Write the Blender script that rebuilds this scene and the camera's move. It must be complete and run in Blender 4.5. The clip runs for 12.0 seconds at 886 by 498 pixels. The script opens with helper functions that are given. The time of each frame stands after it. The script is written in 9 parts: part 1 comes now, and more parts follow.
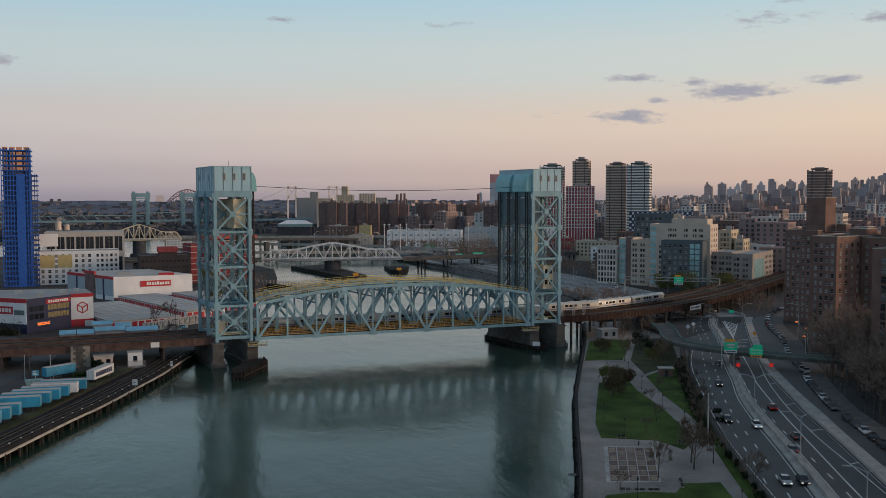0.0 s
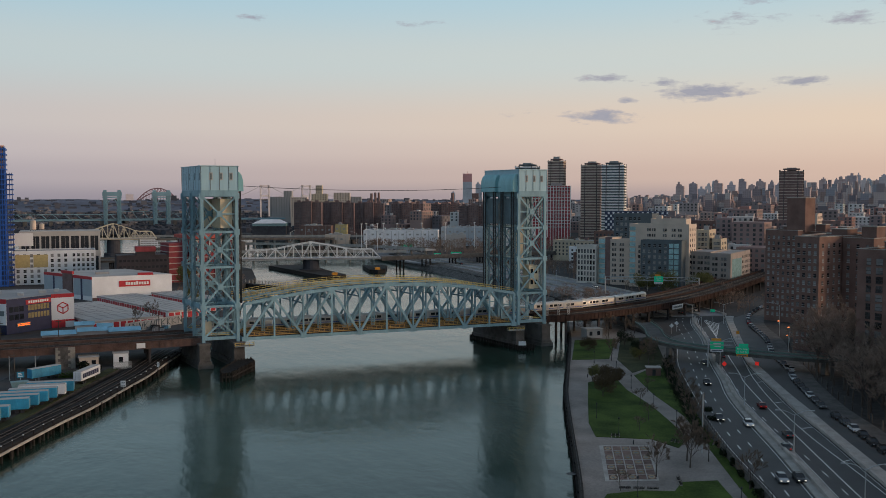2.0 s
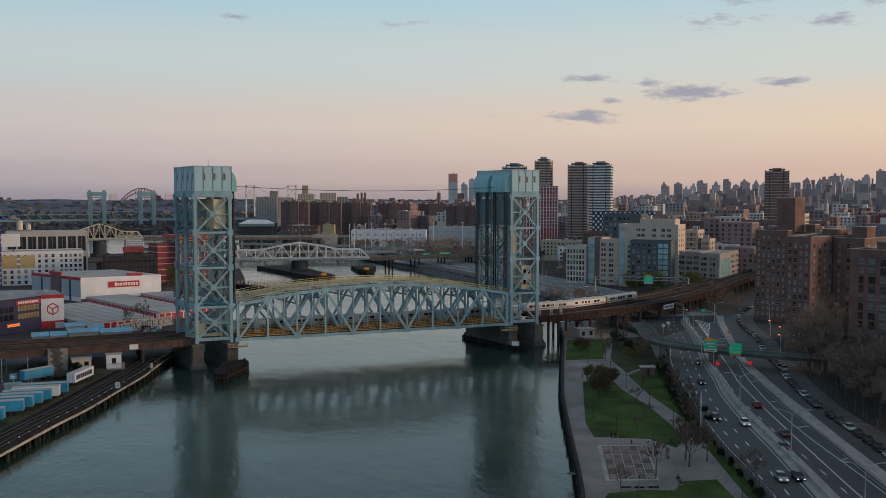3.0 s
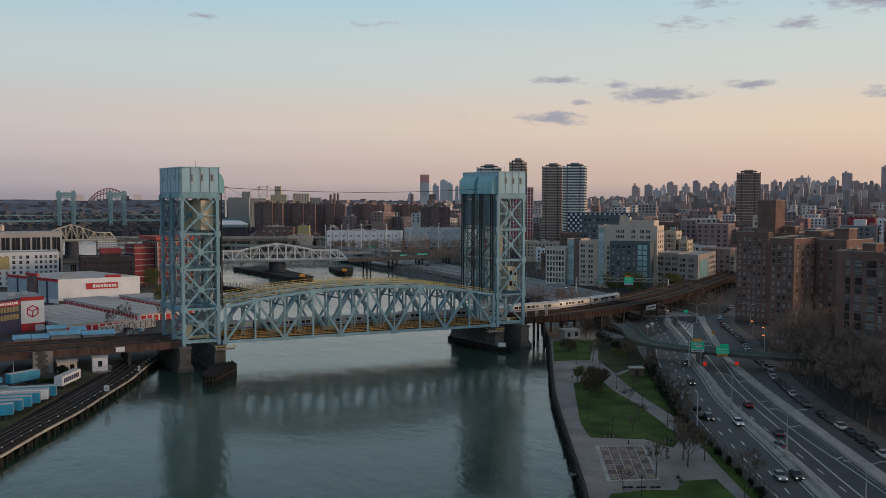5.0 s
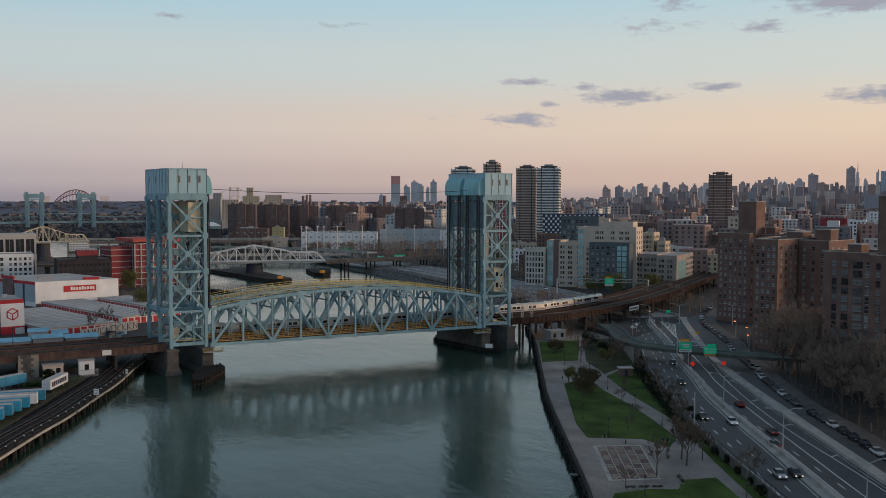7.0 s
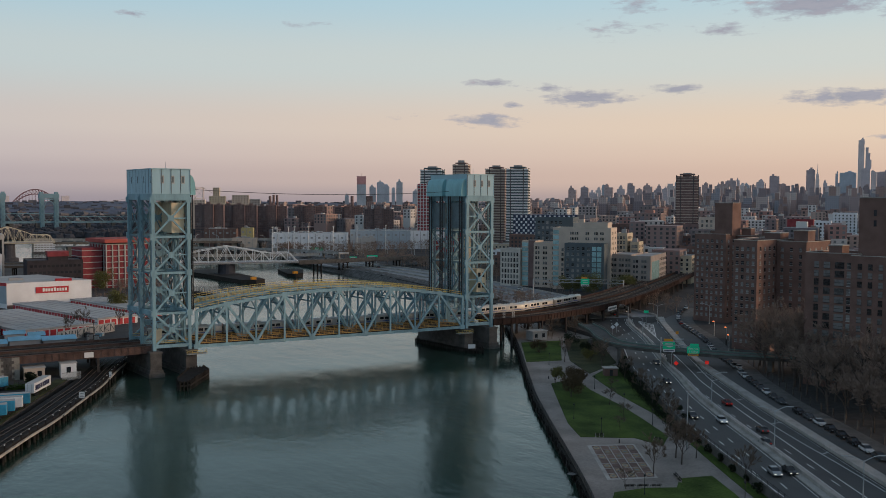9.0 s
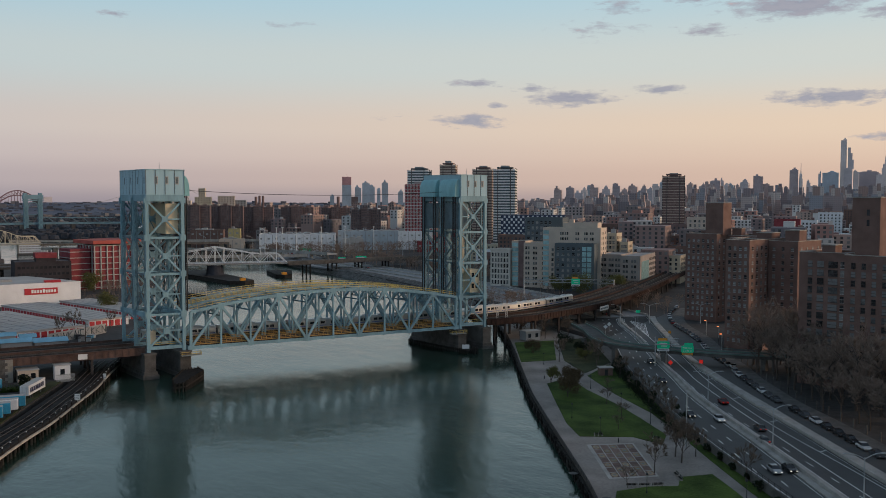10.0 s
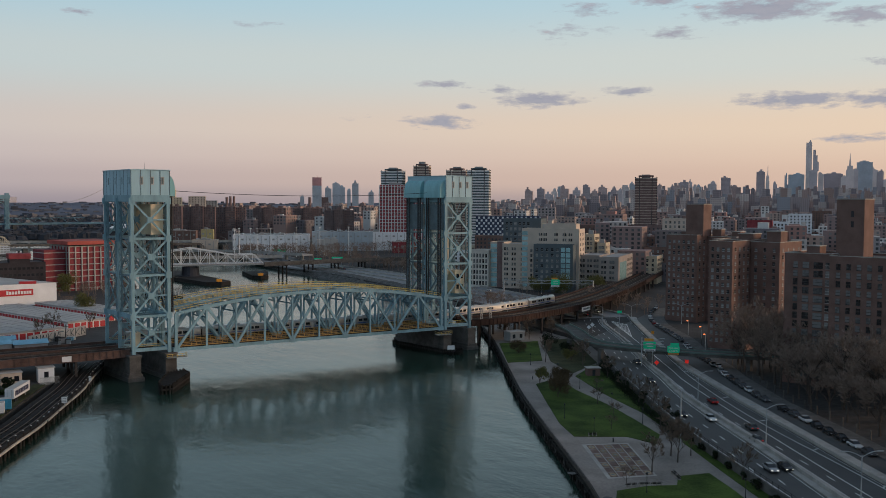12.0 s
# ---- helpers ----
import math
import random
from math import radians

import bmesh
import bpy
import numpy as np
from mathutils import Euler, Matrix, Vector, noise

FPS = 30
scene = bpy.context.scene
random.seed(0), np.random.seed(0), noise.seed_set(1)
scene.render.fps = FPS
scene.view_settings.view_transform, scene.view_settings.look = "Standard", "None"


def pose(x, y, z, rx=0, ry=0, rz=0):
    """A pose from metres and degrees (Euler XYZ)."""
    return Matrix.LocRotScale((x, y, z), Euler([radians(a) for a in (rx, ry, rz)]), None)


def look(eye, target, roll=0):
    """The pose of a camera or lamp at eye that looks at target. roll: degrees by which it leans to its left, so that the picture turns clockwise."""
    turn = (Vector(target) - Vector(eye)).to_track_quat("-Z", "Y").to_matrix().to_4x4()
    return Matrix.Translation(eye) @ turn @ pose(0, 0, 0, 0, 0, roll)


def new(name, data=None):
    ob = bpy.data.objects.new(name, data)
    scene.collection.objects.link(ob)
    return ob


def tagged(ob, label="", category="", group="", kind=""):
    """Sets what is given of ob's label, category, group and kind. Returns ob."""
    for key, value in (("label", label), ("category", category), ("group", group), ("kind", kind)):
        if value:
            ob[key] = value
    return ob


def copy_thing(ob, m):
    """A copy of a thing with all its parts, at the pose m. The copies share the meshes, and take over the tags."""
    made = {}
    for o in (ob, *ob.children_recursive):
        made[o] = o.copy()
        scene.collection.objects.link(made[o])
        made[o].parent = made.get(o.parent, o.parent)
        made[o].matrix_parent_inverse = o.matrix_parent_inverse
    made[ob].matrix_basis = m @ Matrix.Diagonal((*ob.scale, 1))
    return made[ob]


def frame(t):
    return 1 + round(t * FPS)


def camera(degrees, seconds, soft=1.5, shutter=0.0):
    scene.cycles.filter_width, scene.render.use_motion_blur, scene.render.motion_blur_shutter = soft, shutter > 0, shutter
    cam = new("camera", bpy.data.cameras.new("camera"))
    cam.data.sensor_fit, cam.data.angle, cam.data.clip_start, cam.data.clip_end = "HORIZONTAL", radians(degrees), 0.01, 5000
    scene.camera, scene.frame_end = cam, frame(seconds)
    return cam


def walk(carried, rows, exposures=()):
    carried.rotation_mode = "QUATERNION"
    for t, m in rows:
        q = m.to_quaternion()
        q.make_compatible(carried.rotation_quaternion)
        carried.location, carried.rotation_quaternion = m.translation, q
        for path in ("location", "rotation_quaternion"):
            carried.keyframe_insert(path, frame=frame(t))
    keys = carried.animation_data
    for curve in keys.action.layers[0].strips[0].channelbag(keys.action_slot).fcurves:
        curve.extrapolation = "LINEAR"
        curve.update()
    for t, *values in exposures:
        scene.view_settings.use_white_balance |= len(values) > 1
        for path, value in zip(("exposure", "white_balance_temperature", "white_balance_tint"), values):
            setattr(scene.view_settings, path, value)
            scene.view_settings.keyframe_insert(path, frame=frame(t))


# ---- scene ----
cam = camera(50.6, 12.0, soft=0.3)
PATH = [
    (0, (-49.234, -325.804, 58.067), (-48.545, -323.93, 57.957), -0.1),
    (0.5, (-50.506, -325.347, 58.177), (-49.802, -323.478, 58.066), -0.0),
    (1, (-51.834, -324.933, 58.259), (-51.117, -323.069, 58.148), -0.0),
    (1.5, (-53.234, -324.555, 58.326), (-52.502, -322.697, 58.214), 0.0),
    (2, (-54.667, -324.129, 58.421), (-53.921, -322.277, 58.309), 0.0),
    (2.5, (-56.154, -323.615, 58.499), (-55.393, -321.769, 58.387), 0.0),
    (3, (-57.635, -323.075, 58.559), (-56.859, -321.235, 58.447), 0.0),
    (5, (-63.692, -320.675, 58.781), (-62.857, -318.861, 58.671), 0.1),
    (5.5, (-65.168, -320.04, 58.802), (-64.318, -318.233, 58.693), 0.1),
    (6, (-66.633, -319.459, 58.827), (-65.769, -317.659, 58.719), 0.1),
    (6.5, (-68.242, -318.801, 58.838), (-67.363, -317.008, 58.73), 0.1),
    (7, (-69.881, -318.106, 58.85), (-68.987, -316.32, 58.743), 0.1),
    (9, (-76.521, -315.137, 59.033), (-75.559, -313.387, 58.927), 0.2),
    (9.5, (-78.117, -314.392, 59.026), (-77.14, -312.65, 58.922), 0.2),
    (10, (-79.65, -313.658, 59.02), (-78.659, -311.923, 58.915), 0.1),
    (10.5, (-81.155, -312.921, 59.012), (-80.149, -311.195, 58.908), 0.2),
    (11, (-82.568, -312.156, 59.014), (-81.549, -310.439, 58.909), 0.2),
    (11.5, (-83.868, -311.332, 59.026), (-82.835, -309.623, 58.922), 0.2),
    (12, (-85.084, -310.444, 59.038), (-84.036, -308.743, 58.935), 0.2),
]
walk(cam, [(t, look(eye, target, roll)) for t, eye, target, roll in PATH])

# ---- light, sky ----
GLOW = Vector((math.sin(radians(118)), math.cos(radians(118)), 0))
sun = new("sun", bpy.data.lights.new("sun", "SUN"))
sun.data.energy, sun.data.angle, sun.data.color = 2.2, radians(18), (1.0, 0.68, 0.45)
sun.matrix_world = look((0, 0, 0), (-GLOW.x, -GLOW.y, -math.tan(radians(9))))


def make_sky():
    w = bpy.data.worlds.new("dusk_sky")
    scene.world = w
    w.use_nodes = True
    nt = w.node_tree
    N, L = nt.nodes, nt.links
    N.clear()

    def m(op, a, b=None, c=None, clamp=False):
        n = N.new("ShaderNodeMath")
        n.operation, n.use_clamp = op, clamp
        for i, v in enumerate((a, b, c)):
            if v is None:
                continue
            if isinstance(v, (int, float)):
                n.inputs[i].default_value = v
            else:
                L.new(v, n.inputs[i])
        return n.outputs[0]

    def ramp(fac, stops):
        n = N.new("ShaderNodeValToRGB")
        n.color_ramp.interpolation = "EASE"
        e = n.color_ramp.elements
        e[0].position, e[0].color = stops[0][0], (*stops[0][1], 1)
        e[1].position, e[1].color = stops[-1][0], (*stops[-1][1], 1)
        for p, c in stops[1:-1]:
            x = e.new(p)
            x.color = (*c, 1)
        L.new(fac, n.inputs[0])
        return n.outputs[0]

    def mix(f, a, b):
        n = N.new("ShaderNodeMix")
        n.data_type = "RGBA"
        L.new(f, n.inputs["Factor"])
        for s, v in ((6, a), (7, b)):
            if isinstance(v, tuple):
                n.inputs[s].default_value = (*v, 1)
            else:
                L.new(v, n.inputs[s])
        return n.outputs[2]

    tc = N.new("ShaderNodeTexCoord")
    sep = N.new("ShaderNodeSeparateXYZ")
    L.new(tc.outputs["Generated"], sep.inputs[0])
    X, Y, Z = sep.outputs
    el = m("ARCSINE", m("MINIMUM", m("MAXIMUM", Z, -1.0), 1.0))          # elevation, radians
    az = m("ARCTAN2", X, Y)                                            # heading, radians, 0 along +y
    fac = m("ADD", m("MULTIPLY", el, 1.2), 0.1, clamp=True)            # 0.1 at the horizon, 0.35 at 12 degrees
    cool = ramp(fac, SKY_COOL)
    warm = ramp(fac, SKY_WARM)
    d = m("COSINE", m("SUBTRACT", az, radians(100)))
    side = m("MULTIPLY_ADD", d, 0.62, 0.28, clamp=True)
    col = mix(side, cool, warm)
    # afterglow round the heading of the sun, low in the sky
    g = m("MAXIMUM", m("COSINE", m("SUBTRACT", az, radians(125))), 0.0)
    low = m("POWER", 2.718, m("MULTIPLY", m("ABSOLUTE", el), -3.5))
    glow = m("MULTIPLY", m("MULTIPLY", m("POWER", g, 6.0), low), 0.9)
    gc = N.new("ShaderNodeMix")
    gc.data_type, gc.blend_type = "RGBA", "ADD"
    L.new(glow, gc.inputs["Factor"])
    L.new(col, gc.inputs[6])
    gc.inputs[7].default_value = (1.0, 0.68, 0.42, 1)
    gc.clamp_factor = False
    col = gc.outputs[2]
    # thin streaks of evening cloud
    noi = N.new("ShaderNodeTexNoise")
    noi.inputs["Scale"].default_value, noi.inputs["Detail"].default_value, noi.inputs["Roughness"].default_value = 1.0, 6.0, 0.62
    vec = N.new("ShaderNodeCombineXYZ")
    L.new(m("MULTIPLY", az, 46.0), vec.inputs[0])
    L.new(m("MULTIPLY", el, 150.0), vec.inputs[1])
    L.new(vec.outputs[0], noi.inputs["Vector"])
    body = None
    for h, e, wid, hei, dens in CLOUDS:
        a = m("DIVIDE", m("SUBTRACT", az, radians(h)), radians(wid))
        b = m("DIVIDE", m("SUBTRACT", el, radians(e)), radians(hei))
        r = m("SQRT", m("ADD", m("MULTIPLY", a, a), m("MULTIPLY", b, b)))
        k = m("MULTIPLY", m("SUBTRACT", 1.0, r), dens)
        body = k if body is None else m("MAXIMUM", body, k)
    dens = m("MULTIPLY", m("ADD", body, m("MULTIPLY", m("SUBTRACT", noi.outputs[0], 0.52), 2.6)), 1.5, clamp=True)
    gate = m("MULTIPLY", m("ADD", body, 0.35), 3.0, clamp=True)
    dens = m("MULTIPLY", m("MULTIPLY", dens, gate), 0.95)
    tone = ramp(m("MULTIPLY_ADD", noi.outputs[0], 1.4, -0.25, clamp=True), [(0.0, (0.25, 0.28, 0.36)), (0.6, (0.36, 0.36, 0.42)), (1.0, (0.62, 0.48, 0.46))])
    col = mix(dens, col, tone)
    bg = N.new("ShaderNodeBackground")
    L.new(col, bg.inputs[0])
    bg.inputs[1].default_value = 1.0
    out = N.new("ShaderNodeOutputWorld")
    L.new(bg.outputs[0], out.inputs[0])


# colours of the sky by height: 0 is 5 degrees below the horizon, 0.1 the horizon, 0.35 twelve degrees up, 1 from 43 degrees up
SKY_COOL = [(0.0, (0.10, 0.10, 0.12)), (0.095, (0.27, 0.26, 0.32)), (0.125, (0.375, 0.36, 0.415)), (0.16, (0.485, 0.457, 0.49)), (0.19, (0.525, 0.505, 0.52)), (0.27, (0.495, 0.585, 0.61)), (0.36, (0.37, 0.565, 0.675)), (0.6, (0.255, 0.365, 0.49)), (1.0, (0.18, 0.258, 0.36))]
SKY_WARM = [(0.0, (0.14, 0.12, 0.12)), (0.095, (0.50, 0.36, 0.31)), (0.125, (0.79, 0.53, 0.365)), (0.19, (0.89, 0.665, 0.455)), (0.27, (0.68, 0.69, 0.63)), (0.36, (0.51, 0.66, 0.71)), (0.6, (0.305, 0.39, 0.475)), (1.0, (0.205, 0.265, 0.34))]
# heading, elevation, half width, half height (degrees), density
CLOUDS = [(37.4, 6.08, 3, 0.55, 1.1), (35, 6.68, 1.2, 0.3, 0.7), (42.7, 6.48, 1.7, 0.35, 1), (31.5, 4.78, 2.3, 0.5, 1), (31.8, 6.98, 1.7, 0.3, 0.6), (33, 5.68, 0.7, 0.2, 0.7), (39.2, 10.08, 2, 0.5, 0.3), (45.4, 9.78, 2, 0.45, 0.6), (40.3, 11.28, 1.8, 0.4, 0.7), (50.1, 10.88, 4.2, 0.8, 1.25), (44.6, 11.58, 1.5, 0.5, 0.7), (55.5, 10.28, 2.5, 0.6, 0.9), (52.3, 5.78, 4.2, 0.55, 1.1), (56.5, 5.68, 2.5, 0.5, 1), (55.3, 3.58, 2.4, 0.3, 0.8), (10.7, 10.48, 0.9, 0.22, 0.8), (20.5, 10.28, 1.4, 0.2, 0.35), (-5.2, 7.58, 1.2, 0.35, 0.8), (26.5, 5.08, 0.8, 0.2, 0.3), (57, 7.68, 1.8, 0.3, 0.5)]
make_sky()


# ---- materials ----
def mat(name, col, rough=0.8, metal=0.0, var=0.25, scale=0.6, fine=6.0, bump=0.02, rand=0.0, spec=0.5, tint=None, streak=False):
    """Paint or stone with broad blotches and fine grain, in metres."""
    ma = bpy.data.materials.new(name)
    ma.use_nodes = True
    nt = ma.node_tree
    N, L = nt.nodes, nt.links
    bs = N["Principled BSDF"]
    bs.inputs["Roughness"].default_value, bs.inputs["Metallic"].default_value = rough, metal
    bs.inputs["Specular IOR Level"].default_value = spec if rough < 0.78 else spec * 0.3
    geo = N.new("ShaderNodeNewGeometry")
    mp = N.new("ShaderNodeMapping")
    L.new(geo.outputs["Position"], mp.inputs[0])
    if streak:
        mp.inputs["Scale"].default_value = (1, 1, 0.15)
    a, b = N.new("ShaderNodeTexNoise"), N.new("ShaderNodeTexNoise")
    for n, s, dt in ((a, scale, 4), (b, fine, 3)):
        n.inputs["Scale"].default_value, n.inputs["Detail"].default_value = s, dt
        L.new(mp.outputs[0], n.inputs["Vector"])
    add = N.new("ShaderNodeMath")
    add.operation = "MULTIPLY_ADD"
    L.new(b.outputs[0], add.inputs[0])
    add.inputs[1].default_value = 0.5
    L.new(a.outputs[0], add.inputs[2])
    src = add.outputs[0]
    if rand:
        oi = N.new("ShaderNodeObjectInfo")
        r = N.new("ShaderNodeMath")
        r.operation = "MULTIPLY_ADD"
        L.new(oi.outputs["Random"], r.inputs[0])
        r.inputs[1].default_value = rand
        L.new(src, r.inputs[2])
        sub = N.new("ShaderNodeMath")
        sub.operation = "SUBTRACT"
        L.new(r.outputs[0], sub.inputs[0])
        sub.inputs[1].default_value = rand * 0.5
        src = sub.outputs[0]
    rp = N.new("ShaderNodeValToRGB")
    e = rp.color_ramp.elements
    lo = tuple(max(0.0, c * (1 - var)) for c in col)
    hi = tuple(min(1.0, c * (1 + var)) for c in col) if tint is None else tint
    e[0].position, e[0].color = 0.45, (*lo, 1)
    e[1].position, e[1].color = 1.05 if tint is None else 1.0, (*hi, 1)
    L.new(src, rp.inputs[0])
    L.new(rp.outputs[0], bs.inputs["Base Color"])
    if bump:
        bp = N.new("ShaderNodeBump")
        bp.inputs["Strength"].default_value, bp.inputs["Distance"].default_value = 0.6, bump
        L.new(b.outputs[0], bp.inputs["Height"])
        L.new(bp.outputs[0], bs.inputs["Normal"])
    return ma


def glow_mat(name, col, power):
    ma = mat(name, col, 0.5, var=0.05)
    bs = ma.node_tree.nodes["Principled BSDF"]
    bs.inputs["Emission Color"].default_value = (*col, 1)
    bs.inputs["Emission Strength"].default_value = power
    return ma


def water_mat():
    ma = bpy.data.materials.new("river_water")
    ma.use_nodes = True
    nt = ma.node_tree
    N, L = nt.nodes, nt.links
    bs = N["Principled BSDF"]
    bs.inputs["Base Color"].default_value = (0.022, 0.046, 0.034, 1)
    bs.inputs["IOR"].default_value = 1.33
    geo = N.new("ShaderNodeNewGeometry")
    mp = N.new("ShaderNodeMapping")
    mp.inputs["Rotation"].default_value = (0, 0, radians(-25))
    mp.inputs["Scale"].default_value = (1, 0.45, 1)
    L.new(geo.outputs["Position"], mp.inputs[0])
    # calm slicks lie across the stream between fields of ripples
    lie = N.new("ShaderNodeMapping")
    lie.inputs["Rotation"].default_value = (0, 0, radians(20))
    lie.inputs["Scale"].default_value = (0.4, 1.5, 1)
    L.new(geo.outputs["Position"], lie.inputs[0])
    big = N.new("ShaderNodeTexNoise")
    big.inputs["Scale"].default_value, big.inputs["Detail"].default_value = 0.022, 4
    big.inputs["Distortion"].default_value = 0.6
    L.new(lie.outputs[0], big.inputs["Vector"])
    field = N.new("ShaderNodeMapRange")
    field.inputs[1].default_value, field.inputs[2].default_value, field.inputs[3].default_value, field.inputs[4].default_value = 0.40, 0.58, 0.62, 1.0
    L.new(big.outputs[0], field.inputs[0])
    prev = None
    for s, d, dist in ((0.03, 5, 0.30), (0.15, 4, 0.20), (0.8, 4, 0.07)):
        n = N.new("ShaderNodeTexNoise")
        n.inputs["Scale"].default_value, n.inputs["Detail"].default_value = s, d
        L.new(mp.outputs[0], n.inputs["Vector"])
        b = N.new("ShaderNodeBump")
        b.inputs["Distance"].default_value = dist
        L.new(field.outputs[0], b.inputs["Strength"])
        L.new(n.outputs[0], b.inputs["Height"])
        if prev:
            L.new(prev.outputs[0], b.inputs["Normal"])
        prev = b
    L.new(prev.outputs[0], bs.inputs["Normal"])
    mr = N.new("ShaderNodeMapRange")
    mr.inputs[1].default_value, mr.inputs[2].default_value, mr.inputs[3].default_value, mr.inputs[4].default_value = 0.62, 1.0, 0.12, 0.17
    L.new(field.outputs[0], mr.inputs[0])
    L.new(mr.outputs[0], bs.inputs["Roughness"])
    return ma


